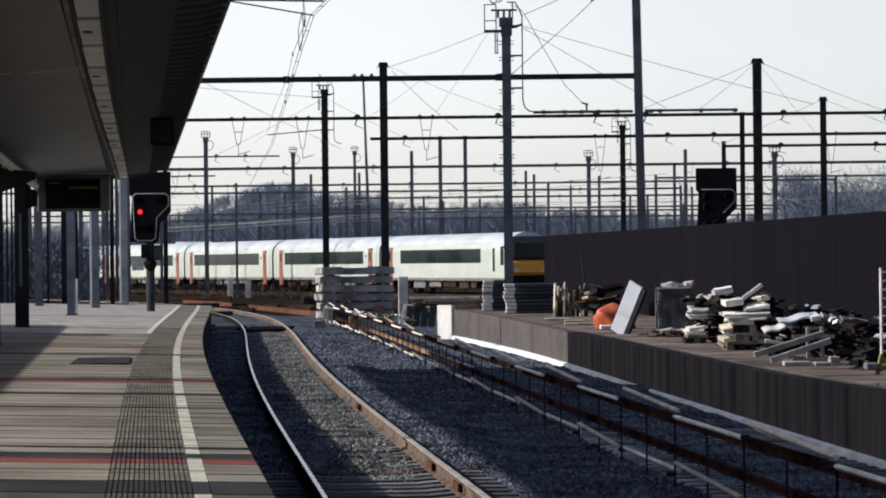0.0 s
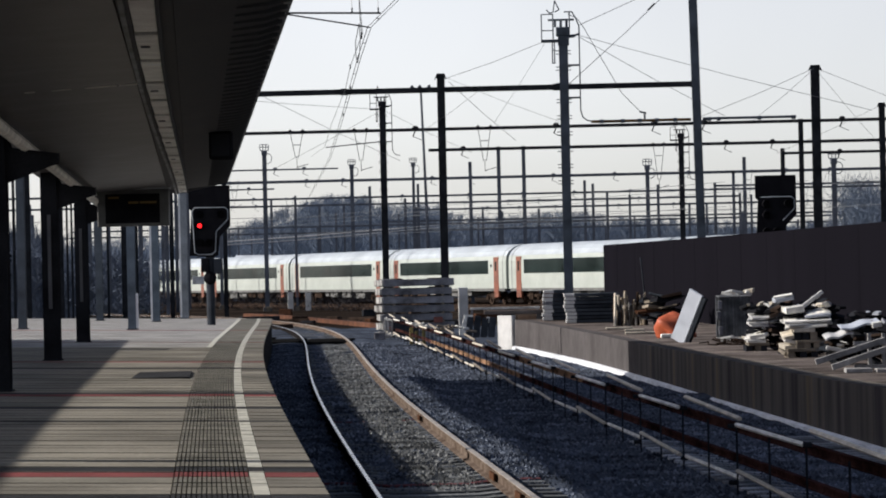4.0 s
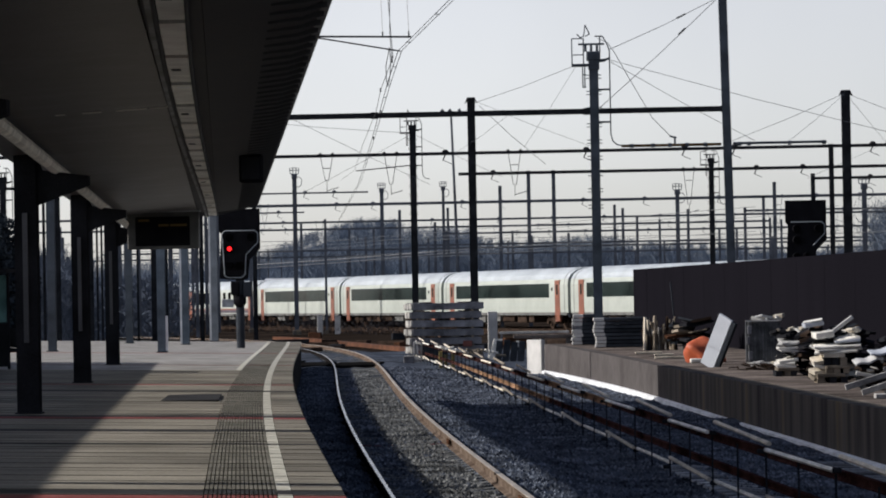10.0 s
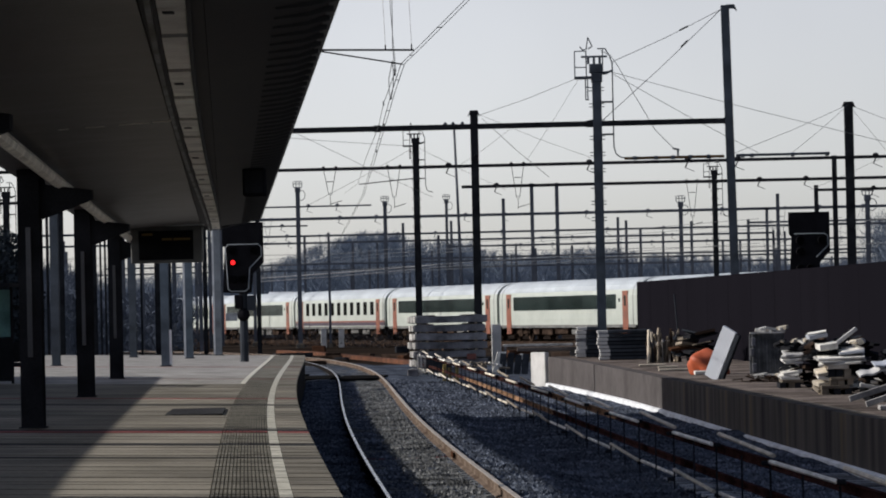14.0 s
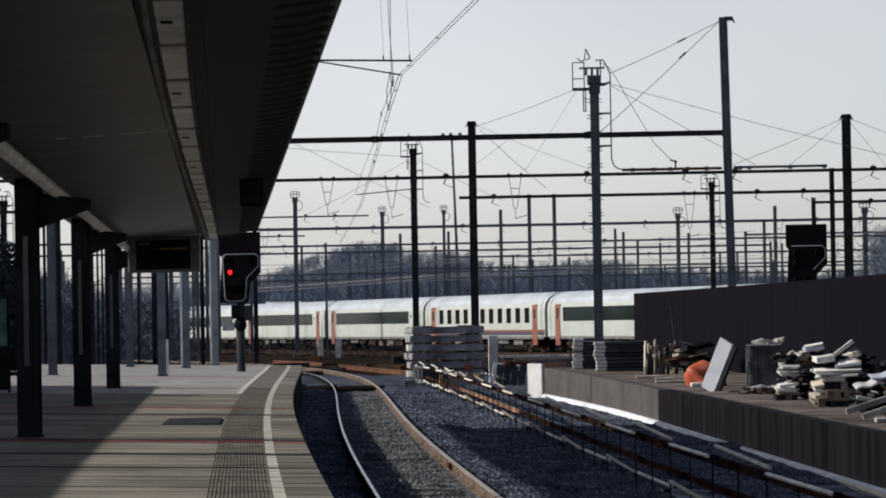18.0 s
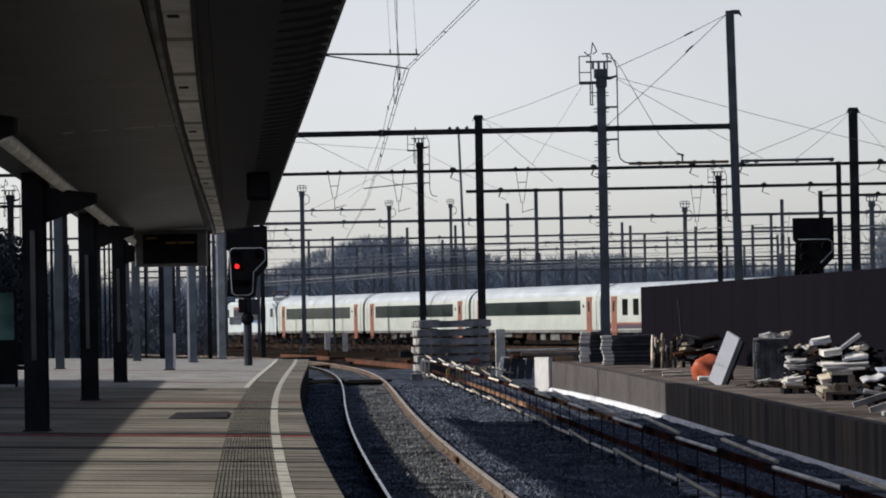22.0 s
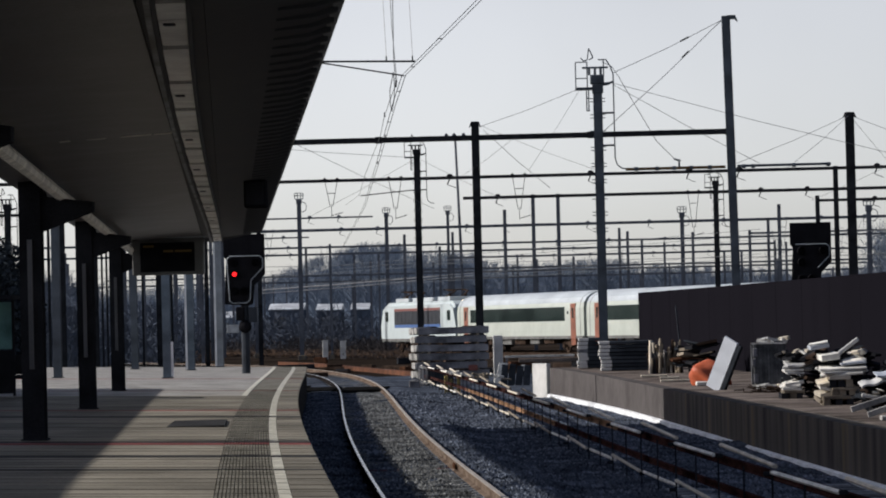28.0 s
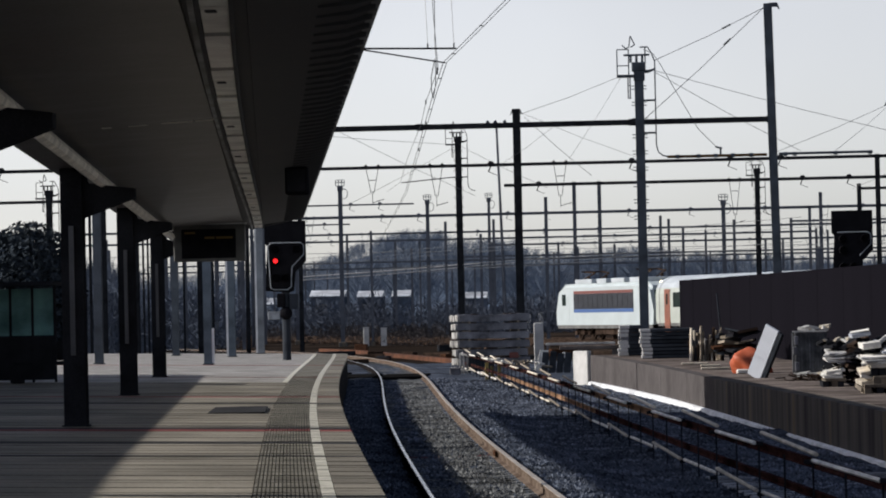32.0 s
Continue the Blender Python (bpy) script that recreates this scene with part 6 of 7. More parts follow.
def build_junk():
    rng = random.Random(21)
    def slab(t, x, y, z, l, w, th, m, tilt=(6, -6)):
        bm = bmesh.new()
        box(bm, -l / 2, l / 2, -w, w, 0, th, pose(x, y, z, tilt[0] + rng.uniform(-2, 2), tilt[1] + rng.uniform(-3, 3), rng.uniform(-5, 5)), bevel=0.008)
        part("sheet", bm, m, t)

    def pallet(t, x, y, z, l, h, n):
        for k in range(n):
            zz = z + h * k / n
            for q in range(3):
                bm = bmesh.new()
                u = x + (q - 1) * (l / 2 - 0.06) + rng.uniform(-0.03, 0.03)
                box(bm, u - 0.06, u + 0.06, y - 0.4, y + 0.4, zz, zz + h / n * 0.62)
                part("block", bm, WOOD if rng.random() < 0.6 else COLUMN, t)
            bm = bmesh.new()
            d = rng.uniform(-0.04, 0.04)
            box(bm, x - l / 2 + d, x + l / 2 + d, y - 0.42, y + 0.42, zz + h / n * 0.63, zz + h / n * 0.97, bevel=0.005)
            part("deck_board", bm, rng.choice((PALE_WOOD, WOOD, WOOD)), t)

    def rubble(t, x, y, z, r, h, n, mats):
        for k in range(n):
            l = rng.uniform(0.08, 0.4)
            bm = bmesh.new()
            box(bm, -l / 2, l / 2, -0.12, 0.12, 0, rng.uniform(0.02, 0.07), pose(x + rng.uniform(-r, r), y + rng.uniform(-0.3, 0.3), z + h * k / n, rng.uniform(-5, 15), rng.uniform(-25, 25), rng.uniform(-50, 50)))
            part("scrap_piece", bm, rng.choice(mats), t)

    def sheet_box(t, x0, x1, z0, z1, m, deep=0.36, tip=0.0, name="sheet", y=0.0):
        """A flat box seen edge on; tip turns it in its own plane."""
        bm = bmesh.new()
        w, h = x1 - x0, z1 - z0
        box(bm, -w / 2, w / 2, -deep, deep, -h / 2, h / 2, pose((x0 + x1) / 2, y, (z0 + z1) / 2, rng.uniform(2, 8), tip, rng.uniform(-8, 8)), bevel=min(0.008, h * 0.2))
        return part(name, bm, m, t)

    def bits(t, x0, x1, z, n, mats, big=0.12, y=0.0):
        """Small broken pieces along the top of a heap."""
        for k in range(n):
            l, h = rng.uniform(0.3, 1.0) * big, rng.uniform(0.15, 0.5) * big
            bm = bmesh.new()
            prism(bm, [(-l, 0), (l * 0.8, -h * 0.3), (l, h), (-l * 0.3, h * 1.3)], "y", -0.06, 0.06)
            bmesh.ops.transform(bm, verts=bm.verts[:], matrix=pose(rng.uniform(x0, x1), y + rng.uniform(-0.2, 0.2), z + rng.uniform(-0.04, 0.05), rng.uniform(-20, 20), rng.uniform(-30, 30), rng.uniform(-60, 60)))
            part("scrap_piece", bm, rng.choice(mats), t)

    FLOOR = 0.575
    group = "scrap piles on the loading platform"
    # near-black scrap colours: shade painted into the gaps, and the dark heaps
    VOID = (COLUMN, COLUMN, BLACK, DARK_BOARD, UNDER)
    a = thing("sheet_stack", Matrix.Translation((4.9, 63.3, FLOOR)), "white metal sheets stacked on a low timber pallet", "sheet stack", group)
    pallet(a, -0.05, 0, 0, 0.4, 0.17, 1)
    for x0, x1, z0, z1, tip in ((-0.25, 0.12, 0.18, 0.235, 3), (-0.24, 0.15, 0.255, 0.30, -4), (-0.2, 0.17, 0.31, 0.37, -9)):
        sheet_box(a, x0, x1, z0, z1, WHITE_CONC, 0.38, tip)
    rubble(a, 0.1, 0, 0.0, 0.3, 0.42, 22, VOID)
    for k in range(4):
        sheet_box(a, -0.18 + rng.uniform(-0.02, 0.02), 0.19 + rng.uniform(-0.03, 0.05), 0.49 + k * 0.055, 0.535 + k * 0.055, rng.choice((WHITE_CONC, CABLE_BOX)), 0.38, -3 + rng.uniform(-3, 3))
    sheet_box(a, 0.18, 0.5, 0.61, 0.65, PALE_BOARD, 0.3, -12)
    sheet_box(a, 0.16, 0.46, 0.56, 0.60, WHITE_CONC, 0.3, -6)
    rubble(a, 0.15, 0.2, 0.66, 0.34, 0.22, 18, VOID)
    bits(a, -0.2, 0.3, 0.86, 7, (WHITE_CONC, PALE_WOOD, CABLE_BOX), 0.08)
    b = thing("sheet_stack", Matrix.Translation((5.28, 58.3, FLOOR)), "white sheets piled on broken weathered timber pallets", "sheet stack", group)
    pallet(b, -0.02, 0, 0, 0.5, 0.17, 1)
    pallet(b, 0.06, 0, 0.17, 0.42, 0.14, 1)
    pallet(b, 0.02, 0, 0.31, 0.38, 0.22, 1)
    for x0, x1, z0, z1, tip, m in ((-0.37, -0.16, 0.05, 0.12, 8, WOOD), (-0.36, -0.14, 0.16, 0.24, -6, PALE_WOOD), (-0.33, -0.12, 0.28, 0.34, 12, PALE_TUBE), (-0.35, -0.1, 0.36, 0.43, -10, PALE_WOOD),
                                   (0.1, 0.36, 0.3, 0.38, 14, WOOD), (-0.08, 0.3, 0.09, 0.13, -8, WOOD)):
        sheet_box(b, x0, x1, z0, z1, m, 0.3, tip, "broken_board")
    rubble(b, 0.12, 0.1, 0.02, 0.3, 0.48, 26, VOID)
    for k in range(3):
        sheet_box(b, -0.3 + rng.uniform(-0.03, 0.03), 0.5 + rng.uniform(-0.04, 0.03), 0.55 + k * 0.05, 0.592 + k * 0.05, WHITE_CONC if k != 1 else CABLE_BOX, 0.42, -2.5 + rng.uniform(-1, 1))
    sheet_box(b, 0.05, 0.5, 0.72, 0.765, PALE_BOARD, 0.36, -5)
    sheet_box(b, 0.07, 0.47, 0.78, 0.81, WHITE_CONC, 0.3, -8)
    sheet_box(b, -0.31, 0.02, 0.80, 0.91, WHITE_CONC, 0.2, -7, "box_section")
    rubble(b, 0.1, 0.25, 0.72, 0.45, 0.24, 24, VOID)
    sheet_box(b, -0.47, -0.13, 1.0, 1.075, PALE_BOARD, 0.16, -9, "box_section", 0.2)
    sheet_box(b, -0.47, -0.13, 1.085, 1.105, WHITE_CONC, 0.16, -9, "sheet", 0.2)
    bm = bmesh.new()
    box(bm, -0.23, 0.23, -0.05, 0.05, -0.035, 0.035, pose(0.2, 0, 1.02, 0, -36, 0), bevel=0.008)
    part("sloping_bar", bm, CABLE_BOX, b)
    bits(b, 0.15, 0.5, 0.88, 6, (WHITE_CONC, CABLE_BOX, PALE_WOOD), 0.09)
    c = thing("bent_sheet_pile", Matrix.Translation((5.62, 53.4, FLOOR)), "bent pale metal sheet over near-black filler scrap", "sheet pile", group)
    rubble(c, 0.05, 0.1, 0.0, 0.4, 0.36, 40, VOID)
    for q, (u0, u1, z0, rise, m) in enumerate(((-0.42, 0.02, 0.4, 0.1, CABLE_BOX), (-0.17, 0.47, 0.55, 0.12, PALE_BOARD))):
        bm = bmesh.new()
        cols = []
        for k in range(15):
            u = u0 + (u1 - u0) * k / 14
            zz = z0 + rise * k / 14 + 0.016 * math.sin(k * 0.7 + q * 2)
            cols.append([bm.verts.new((u, v, zz + dz)) for v, dz in ((-0.35, 0), (0.35, 0.07), (0.35, 0.085), (-0.35, 0.03))])
        for r0, r1 in zip(cols, cols[1:]):
            for i in range(4):
                bm.faces.new((r0[i], r0[(i + 1) % 4], r1[(i + 1) % 4], r1[i]))
        bm.faces.new(cols[0])
        bm.faces.new(cols[-1][::-1])
        part("bent_sheet", bm, m, c, "crumpled pale sheet")
    sheet_box(c, 0.32, 0.48, 0.6, 0.69, WHITE_CONC, 0.05, -8, "sheet_end", -0.38)
    sheet_box(c, -0.4, -0.02, 0.25, 0.31, CABLE_BOX, 0.3, 10)
    bits(c, -0.35, 0.0, 0.34, 2, (WHITE_CONC, PALE_BOARD), 0.07, -0.38)
    bits(c, 0.25, 0.55, 0.66, 2, (PALE_BOARD, SCRAP), 0.06)
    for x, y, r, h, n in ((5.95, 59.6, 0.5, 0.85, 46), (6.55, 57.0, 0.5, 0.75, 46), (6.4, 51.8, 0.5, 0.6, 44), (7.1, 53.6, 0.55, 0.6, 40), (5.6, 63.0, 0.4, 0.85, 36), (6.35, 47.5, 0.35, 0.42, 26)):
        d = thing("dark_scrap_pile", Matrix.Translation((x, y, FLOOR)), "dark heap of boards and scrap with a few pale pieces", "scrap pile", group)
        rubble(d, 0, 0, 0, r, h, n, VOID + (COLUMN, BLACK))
        bits(d, -r * 0.7, r * 0.7, h + 0.02, 3, (PALE_TUBE, SCRAP, PALE_BOARD), 0.09)
    for k in range(4):
        bm = bmesh.new()
        box(bm, -0.16, 0.16, -0.1, 0.1, -0.025, 0.025, pose(6.25 + k * 0.16, 53.0, FLOOR + 0.64 - k * 0.02, 20, 22 - 4 * k, 15), bevel=0.005)
        tagged(part("loose_board", bm, SLEEPER_GREY), "grey short board lying on the dark scrap", "board", "loose grey boards")
    for k, (x0, z0, x1, z1, y) in enumerate(((4.73, 0.12, 5.8, 0.44, 50.0), (4.93, 0.05, 5.84, 0.34, 49.5))):
        l = math.hypot(x1 - x0, z1 - z0)
        bm = bmesh.new()
        box(bm, -l / 2, l / 2, -0.05, 0.05, -0.045, 0.045, pose((x0 + x1) / 2, y, FLOOR + (z0 + z1) / 2 + 0.03, 0, -math.degrees(math.atan2(z1 - z0, x1 - x0)), 0), bevel=0.006)
        tagged(part("slanting_beam", bm, SLANT_WOOD), "pale grey beam propped on a slant", "beam", "slanting beams")
    b = thing("low_trestle", Matrix.Translation((5.72, 50.6, FLOOR)), "low timber trestle holding the slanting beams", "trestle")
    for x in (-0.1, 0.12):
        bm = bmesh.new()
        box(bm, x - 0.025, x + 0.025, -0.05, 0.05, 0, 0.56)
        part("leg", bm, SLANT_WOOD, b)
    for z in (0.02, 0.38):
        bm = bmesh.new()
        box(bm, -0.35, 0.3, -0.09, -0.05, z, z + 0.06)
        part("rail", bm, SLANT_WOOD, b)
    for x0, x1, z0, z1, y in ((5.1, 5.5, 0.0, 0.07, 49.3), (5.85, 6.0, 0.03, 0.12, 49.8), (5.55, 5.78, 0.0, 0.06, 49.2)):
        bm = bmesh.new()
        box(bm, x0, x1, y - 0.15, y + 0.15, FLOOR + z0, FLOOR + z1, bevel=0.01)
        tagged(part("timber_offcut", bm, SLANT_WOOD), "grey timber offcut lying under the beams", "offcut", "timber offcuts")
    bm = bmesh.new()
    box(bm, 5.74, 5.92, 44.6, 44.9, 0.66, 0.76, pose(0, 0, 0), bevel=0.02)
    tagged(part("concrete_lump", bm, SLEEPER_GREY), "grey concrete lump on the platform edge", "lump")
    # upright white ladder section
    l = thing("white_ladder", Matrix.Translation((6.05, 44.8, load_top(44.8) + 0.005)), "white upright ladder section on a yellow foot", "ladder")
    for x in (-0.07, 0.09):
        bm = bmesh.new()
        rod(bm, (x, 0, 0.26), (x, 0, 1.46), 0.022, 6)
        part("stile", bm, WHITE_CONC, l)
    for k in range(10):
        bm = bmesh.new()
        rod(bm, (-0.07, 0, 0.32 + k * 0.12), (0.09, 0, 0.32 + k * 0.12), 0.014, 5)
        part("rung", bm, WHITE_CONC, l)
    for a, b in (((-0.13, 0, 0), (-0.07, 0, 0.28)), ((0.1, 0, 0), (0.04, 0, 0.28)), ((-0.12, 0, 0.06), (0.1, 0, 0.14)), ((-0.1, 0, 0.2), (0.1, 0, 0.2))):
        bm = bmesh.new()
        rod(bm, a, b, 0.03, 6)
        part("yellow_foot", bm, YELLOW_FOOT, l, "yellow steel foot")
    bm = bmesh.new()
    drop = [(5.28, 39.9, 0.66), (5.22, 39.8, 0.6), (5.19, 39.7, 0.3), (5.15, 39.6, 0.05), (5.16, 39.5, -0.1)]
    for p, q in zip(drop, drop[1:]):
        rod(bm, p, q, 0.014, 6)
    tagged(part("hanging_hose", bm, YELLOW_FOOT), "thin dull yellow hose hanging over the wall", "hose")


def build_yard():
    # rust-red beam along the far tracks
    t = thing("steel_beam_row", Matrix(), "long rust-red steel beams lying beside the points", "beam")
    pts = [(-16.6, 211), (-13.6, 199), (-9.6, 176), (-5.7, 153.5)]
    for k, (p, q) in enumerate(zip(pts, pts[1:])):
        bm = bmesh.new()
        sweep(bm, [(p[0], p[1], 0), (q[0], q[1], 0)], [(-0.2, -0.33), (0.2, -0.33), (0.2, -0.12), (-0.2, -0.12)])
        part("beam", bm, POINT_RED, t)
    for x, y, h in ((-15.6, 240, 1.05), (-14.3, 240, 0.98), (-5.0, 330, 1.6), (-3.8, 330, 1.7), (2.0, 142, 0.95), (3.5, 142, 0.9)):
        c = thing("trackside_cabinet", Matrix.Translation((x, y, -0.34)), "small pale trackside cabinet", "cabinet", "trackside cabinets")
        bm = bmesh.new()
        box(bm, -0.2, 0.2, -0.2, 0.2, 0, h + 0.3, bevel=0.02)
        part("case", bm, CABLE_BOX, c)
        bm = bmesh.new()
        box(bm, -0.23, 0.23, -0.23, 0.23, h + 0.3, h + 0.36)
        part("lid", bm, CABLE_BOX, c)
    # near-black slabs painted in for the shadow bars across the track
    for x0, x1, y in ((-8.9, -7.2, 117), (-7.0, -5.4, 116), (-9.6, -8.6, 121)):
        bm = bmesh.new()
        box(bm, x0, x1, y - 2.5, y + 2.5, -0.2, -0.07, bevel=0.02)
        tagged(part("track_cover", bm, GANGWAY), "dark slab standing in for shade across the track", "cover", "track covers")
    bm = bmesh.new()
    box(bm, -0.9, 5.0, 148, 148.4, 0.28, 0.46, bevel=0.02)
    tagged(part("concrete_edge", bm, CONC_TOP), "long pale concrete edge beam in the yard", "edge beam")
    for x in (0.4, 1.6, 3.4):
        bm = bmesh.new()
        box(bm, x - 0.1, x + 0.1, 148.05, 148.35, -0.34, 0.278)
        tagged(part("edge_support", bm, CONC), "short concrete support of the edge beam", "support")
    rng = random.Random(8)
    for k in range(24):
        y = rng.uniform(150, 215)
        x = rng.uniform(-0.085, 0.03) * y
        bm = bmesh.new()
        l = rng.uniform(0.3, 1.2)
        box(bm, -l, l, -0.25, 0.25, 0, rng.uniform(0.15, 0.5), pose(x, y, -0.34, 0, 0, rng.uniform(-40, 40)), bevel=0.03)
        tagged(part("yard_clutter", bm, rng.choice((UNDER, RUST, UNDER, STEEL))), "weathered material lying between the tracks", "clutter", "clutter in the yard")


# ---- trees and distance ----
def twig_tree(verts, faces, x, y, z, h, rng, width=1.0, n=60):
    def blade(a, b, w):
        k = len(verts)
        d = (b - a).normalized()
        s = d.cross(Vector((rng.uniform(-0.3, 0.3), 1, 0))).normalized() * w
        verts.extend([tuple(a - s), tuple(a + s), tuple(b + s * 0.3), tuple(b - s * 0.3)])
        faces.append((k, k + 1, k + 2, k + 3))
    base, top = Vector((x, y, z)), Vector((x + rng.uniform(-0.5, 0.5), y, z + h * 0.8))
    blade(base, top, h * 0.012 * width)
    for k in range(n):
        u = 0.25 + 0.75 * rng.random()
        a = base.lerp(top, u)
        ang = rng.random() * 6.283
        r = h * 0.34 * math.sin(min(1.0, 1.25 - u * 0.8) * 1.57) * (0.4 + 0.6 * rng.random())
        b = a + Vector((math.cos(ang) * r, math.sin(ang) * r, r * (0.5 + rng.random() * 0.9)))
        blade(a, b, h * 0.006 * width)
        for q in range(2):
            c = b + Vector((rng.uniform(-1, 1), rng.uniform(-1, 1), rng.uniform(0.1, 1.1))) * h * 0.09
            blade(a.lerp(b, 0.5 + 0.25 * q), c, h * 0.0055 * width)


def bramble(verts, faces, x, y, z, h, r, n, w, rng):
    """A fuzzy mass of crossing twigs, thickest near the ground."""
    for k in range(n):
        u = rng.random() ** 1.3
        a = Vector((x + rng.gauss(0, r * 0.5), y + rng.gauss(0, r * 0.5), z + u * h * 0.85))
        d = Vector((rng.gauss(0, 0.5), rng.gauss(0, 0.5), rng.uniform(0.1, 1.0))).normalized() * h * rng.uniform(0.12, 0.28)
        s = d.cross(Vector((rng.uniform(-0.4, 0.4), 1, 0))).normalized() * w
        b, i = a + d, len(verts)
        verts.extend([tuple(a - s), tuple(a + s), tuple(b + s * 0.3), tuple(b - s * 0.3)])
        faces.append((i, i + 1, i + 2, i + 3))


def stuff(name, verts, faces, material, label, category):
    me = bpy.data.meshes.new(name)
    me.from_pydata(verts, [], faces)
    me.materials.append(material)
    return tagged(new(name, me), label, category, kind="stuff")


def skyline(u):
    """Height of the distant wood, as a function of x / y."""
    pts = [(-0.25, 0.010), (-0.16, 0.009), (-0.12, 0.0105), (-0.1, 0.0122), (-0.0815, 0.0147), (-0.0688, 0.0196), (-0.0616, 0.0222), (-0.0544, 0.024), (-0.0449, 0.0246), (-0.0342, 0.021), (-0.0212, 0.0206), (-0.0165, 0.0175), (-0.0084, 0.0163), (0.0, 0.0163), (0.02, 0.0172), (0.045, 0.014), (0.08, 0.012), (0.25, 0.012)]
    return float(np.interp(u, [p[0] for p in pts], [p[1] for p in pts]))


def build_distance():
    # far slope, solid below the tree tops
    bm = bmesh.new()
    us = np.linspace(-0.32, 0.32, 90)
    rows = []
    for y, k in ((520, 0.0), (640, 0.5), (760, 0.86), (1000, 0.8)):
        rows.append([bm.verts.new((u * y, y, -0.4 + (2.5 + skyline(u) * y) * k * (0.97 + 0.05 * noise.noise(Vector((u * 40, y * 0.01, 0)))))) for u in us])
    for r, q in zip(rows, rows[1:]):
        for i in range(len(us) - 1):
            bm.faces.new((r[i], r[i + 1], q[i + 1], q[i]))
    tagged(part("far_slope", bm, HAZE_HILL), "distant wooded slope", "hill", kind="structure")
    rng = random.Random(3)
    verts, faces = [], []
    for k in range(1400):
        y = rng.choice((560, 620, 690, 750)) + rng.uniform(-20, 20)
        u = rng.uniform(-0.26, 0.26)
        f = {0: 0.15, 1: 0.42, 2: 0.66, 3: 0.84}[min(3, int((y - 540) / 65))]
        z = (2.5 + skyline(u) * y) * f - 1
        h = (2.21 + skyline(u) * y) * rng.uniform(0.93, 1.03) - z
        twig_tree(verts, faces, u * y, y, z, max(4, min(h, 10)), rng, 0.62, 64)
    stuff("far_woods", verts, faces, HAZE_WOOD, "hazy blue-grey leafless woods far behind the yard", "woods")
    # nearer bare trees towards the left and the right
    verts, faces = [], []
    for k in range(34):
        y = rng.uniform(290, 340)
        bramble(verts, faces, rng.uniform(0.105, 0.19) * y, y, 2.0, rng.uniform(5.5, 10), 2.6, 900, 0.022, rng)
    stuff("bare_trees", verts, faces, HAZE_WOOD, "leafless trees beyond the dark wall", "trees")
    for hazy in (True, False):
        verts, faces = [], []
        for k in range(75):
            y = rng.uniform(390, 460) if hazy else rng.uniform(140, 215)
            u = rng.uniform(0.10, 0.145) if hazy else rng.uniform(0.1435, 0.25)
            h = 2.5 + (0.0085 if hazy else 0.018) * y + rng.uniform(-0.9, 0.35)
            bramble(verts, faces, -u * y, y, -0.4, h, 3.0 if hazy else 1.6, 420 if hazy else 1700, 0.035 if hazy else 0.016, rng)
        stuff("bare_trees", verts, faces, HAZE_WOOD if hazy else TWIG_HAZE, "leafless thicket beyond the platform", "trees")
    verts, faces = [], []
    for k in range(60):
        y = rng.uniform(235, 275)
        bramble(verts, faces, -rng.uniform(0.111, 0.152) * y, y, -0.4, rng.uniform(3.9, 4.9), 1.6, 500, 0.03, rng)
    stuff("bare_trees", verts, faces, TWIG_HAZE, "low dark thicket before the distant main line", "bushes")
    verts, faces = [], []
    for k in range(330):
        y = rng.uniform(320, 500)
        bramble(verts, faces, rng.uniform(-0.2, 0.05) * y, y, -0.4, rng.uniform(1.8, 4.6), 2.4, 150, 0.04, rng)
    stuff("undergrowth", verts, faces, BARK, "dark tangled undergrowth beyond the main line", "bushes")
    verts, faces = [], []
    for k in range(420):
        y = rng.uniform(225, 330)
        x = rng.uniform(-0.22, -0.03) * y
        if x < -20 - (y - 217) * 0.36 - 9 or x > -20 - (y - 217) * 0.36 + 14 or y > 280:
            bramble(verts, faces, x, y, -0.4, rng.uniform(0.5, 1.8), 1.2, 60, 0.03, rng)
    stuff("dry_scrub", verts, faces, SCRUB, "dry brown winter scrub beside the tracks", "scrub")
    # far low buildings under the slope
    for k, (x, y, w, h) in enumerate(((-36.5, 480, 5, 6.2), (-30.5, 483, 3.6, 6.0), (-26, 484, 2.6, 6.0), (-45.5, 476, 3, 5.2), (-51, 478, 2.5, 5.4), (-15.5, 486, 4, 5.5), (-62, 470, 5, 5.2))):
        b = thing("far_shed", Matrix.Translation((x, y, -0.4)), "low grey shed with pale roof far behind the tracks", "shed", "far sheds")
        bm = bmesh.new()
        box(bm, -w / 2, w / 2, -4, 4, 0, h - 1.3)
        part("wall", bm, HAZE_HILL, b, "grey lower wall")
        bm = bmesh.new()
        prism(bm, [(-4.4, h - 1.35), (-4.4, h - 1.2), (0.0, h - 0.35), (4.4, h - 1.2), (4.4, h - 1.35)], "x", -w / 2 - 0.1, w / 2 + 0.1)
        part("roof", bm, SHED_ROOF, b, "pale sloping roof")
        for q in range(int(w / 3)):
            bm = bmesh.new()
            box(bm, -w / 2 + 0.6 + q * 3, -w / 2 + 2.4 + q * 3, -4.06, -3.95, h * 0.25, h * 0.62)
            part("door", bm, PALE_BOARD if q % 2 else SKIRT, b, "plain shed door")


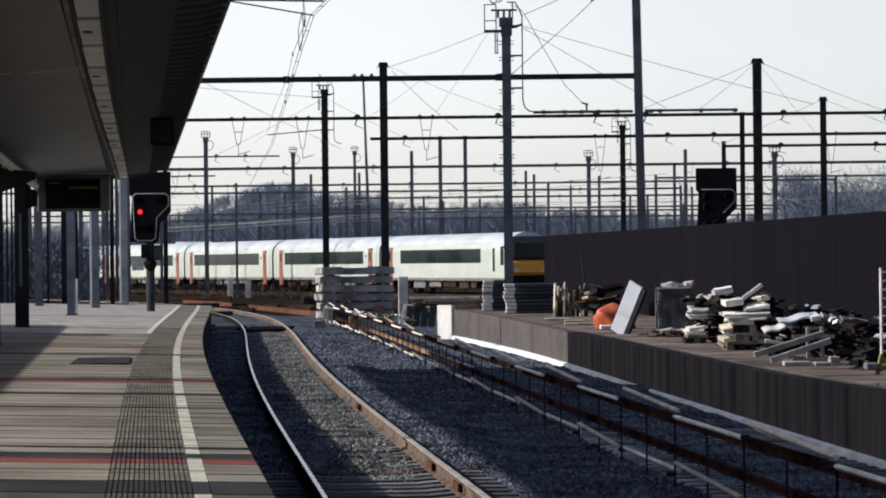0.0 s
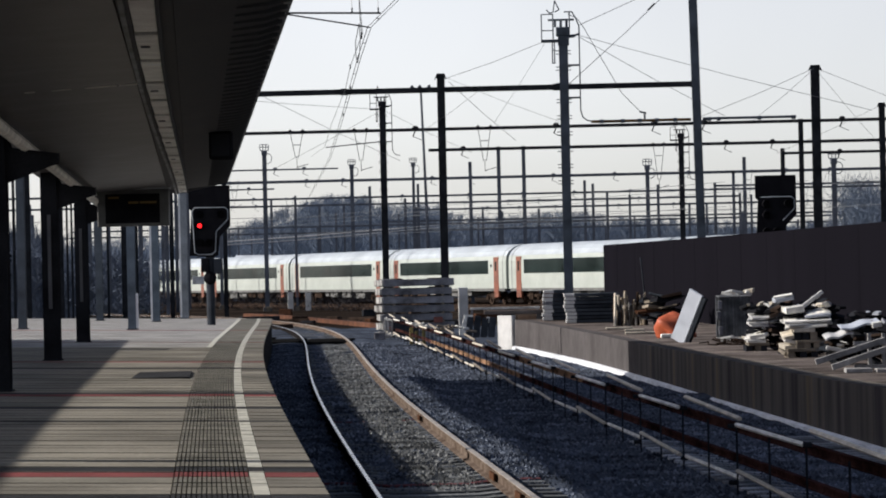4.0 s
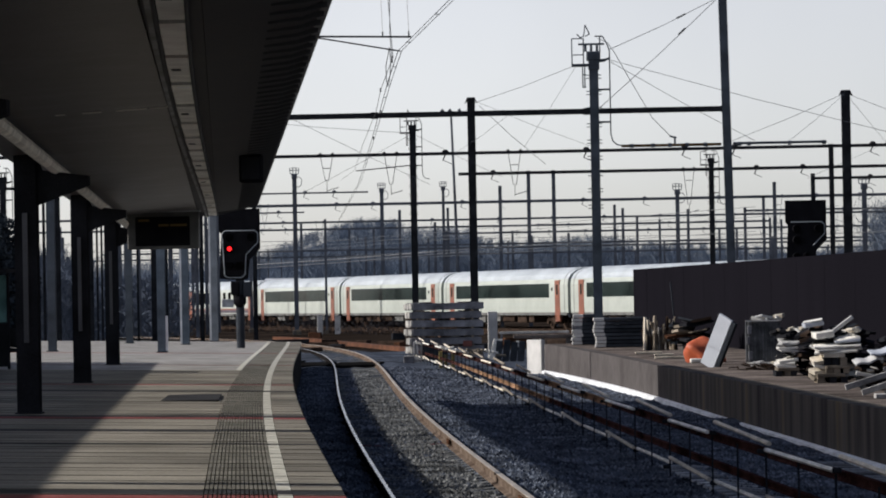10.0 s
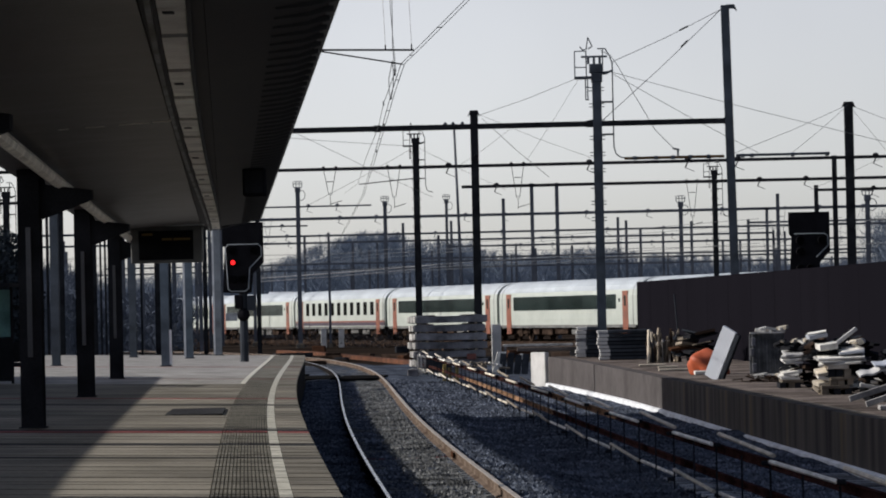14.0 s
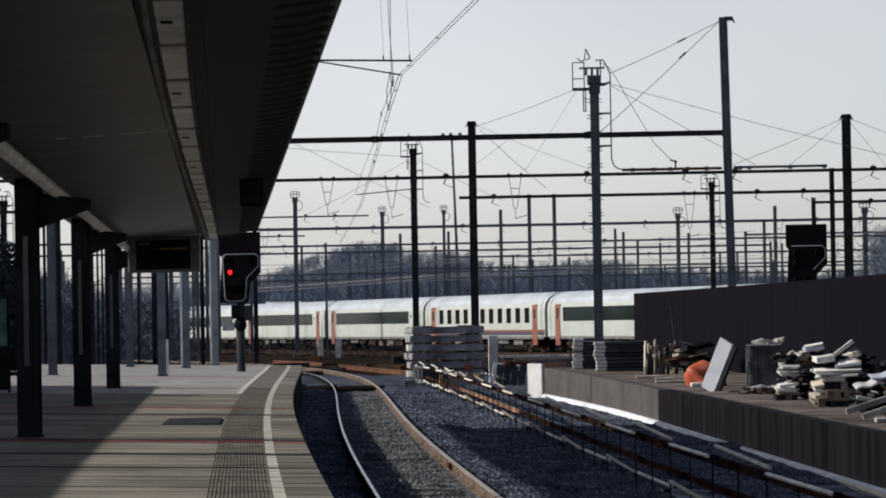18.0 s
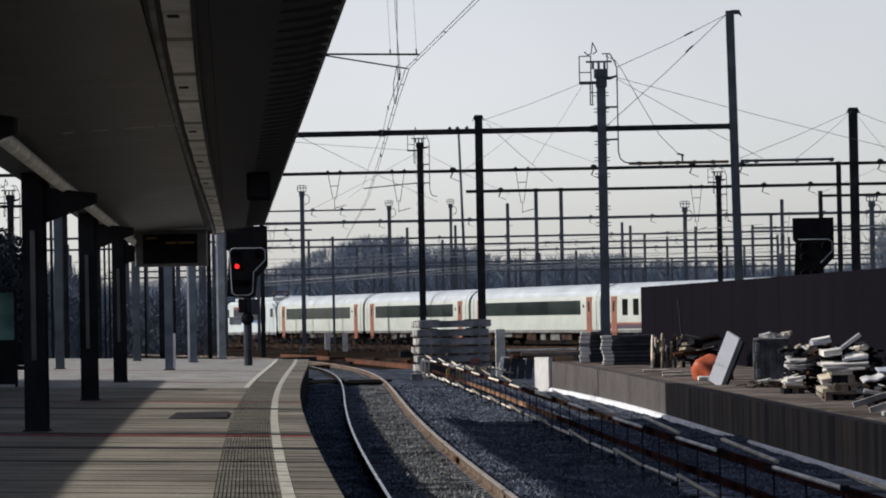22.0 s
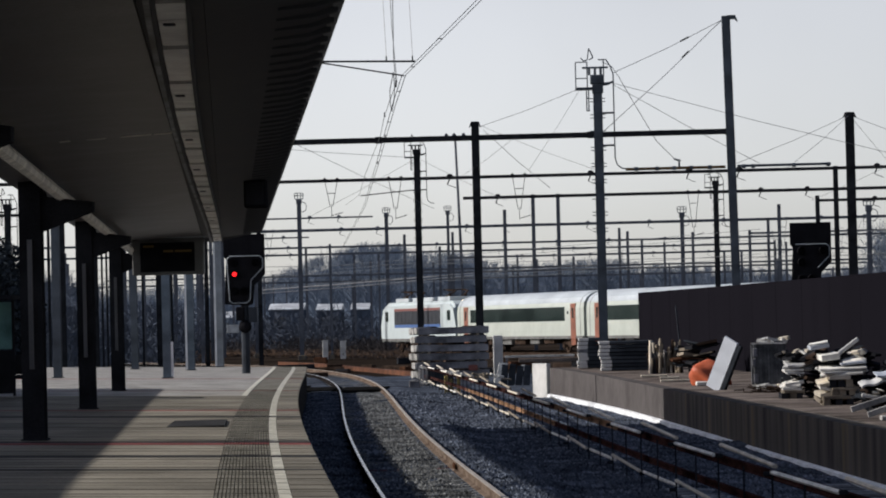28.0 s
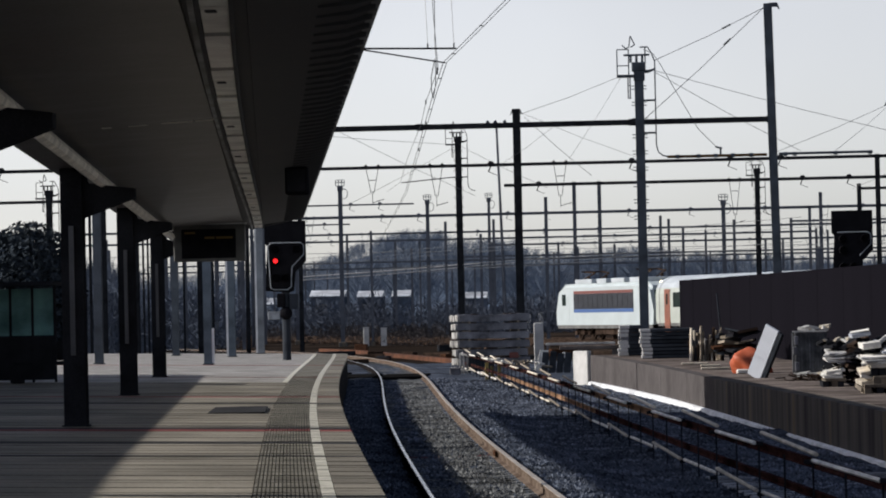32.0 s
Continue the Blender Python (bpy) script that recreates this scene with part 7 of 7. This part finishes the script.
def build_left_side():
    # hedge of evergreens and a glass shelter beyond the columns
    rng = random.Random(17)
    verts, faces = [], []
    for k in range(14):
        cx, cy, r, h = -20.2 - k * 1.0, 119 + rng.uniform(-5, 7), rng.uniform(1.6, 2.2), rng.uniform(4.6, 5.6)
        for q in range(17000):
            p = Vector((rng.gauss(0, 1), rng.gauss(0, 1), rng.gauss(0, 1))).normalized() * (0.35 + 0.65 * rng.random() ** 0.6)
            c = Vector((cx + p.x * r, cy + p.y * r, h * 0.5 + p.z * h * 0.55))
            s = 0.09
            a, b = Vector((rng.uniform(-s, s), rng.uniform(-s, s), rng.uniform(-s, s))), Vector((rng.uniform(-s, s), rng.uniform(-s, s), rng.uniform(-s, s)))
            n = len(verts)
            verts.extend([tuple(c - a), tuple(c + b), tuple(c + a), tuple(c - b)])
            faces.append((n, n + 1, n + 2, n + 3))
    stuff("hedge", verts, faces, HEDGE, "dark evergreen shrubs behind the platform", "shrubs")
    s = thing("glass_shelter", Matrix.Translation((-11.45, 66.0, 0.92)), "glass platform shelter with dark frame", "shelter")
    for k in range(3):
        bm = bmesh.new()
        box(bm, -0.48 + k * 0.45, -0.08 + k * 0.45, -0.015, 0.015, 0.95, 1.9)
        part("glass_pane", bm, GLASS, s, "teal glass pane")
        bm = bmesh.new()
        box(bm, -0.48 + k * 0.45, -0.08 + k * 0.45, -0.02, 0.02, 0.05, 0.92)
        part("lower_panel", bm, COLUMN, s, "dark lower panel")
    for x in (-0.5, -0.05, 0.4, 0.85):
        bm = bmesh.new()
        box(bm, x - 0.025, x + 0.025, -0.03, 0.03, 0, 1.95)
        part("upright", bm, COLUMN, s)
    bm = bmesh.new()
    box(bm, -0.6, 0.95, -0.9, 0.4, 1.95, 2.03)
    part("shelter_roof", bm, COLUMN, s)
    b = thing("platform_bench", Matrix.Translation((-10.85, 66.2, 0.9)), "dark solid bench on the platform", "bench")
    bm = bmesh.new()
    box(bm, -0.7, 0.72, -0.22, 0.22, 0.36, 0.44, bevel=0.015)
    part("seat", bm, COLUMN, b)
    bm = bmesh.new()
    box(bm, -0.7, 0.72, 0.2, 0.26, 0.45, 0.85, bevel=0.015)
    part("backrest", bm, COLUMN, b)
    for x in (-0.55, 0.55):
        bm = bmesh.new()
        box(bm, x - 0.1, x + 0.1, -0.2, 0.2, 0, 0.36)
        part("leg", bm, COLUMN, b)


# ---- build ----
build_ground()
build_bed()
build_tracks()
build_walls()
build_canopy()
build_platform_fittings()
build_signals()
build_fence()
build_masts()
build_portals()
build_wires()
build_train()
build_stacks()
build_junk()
build_yard()
build_distance()
build_left_side()
build_platform()
motions()
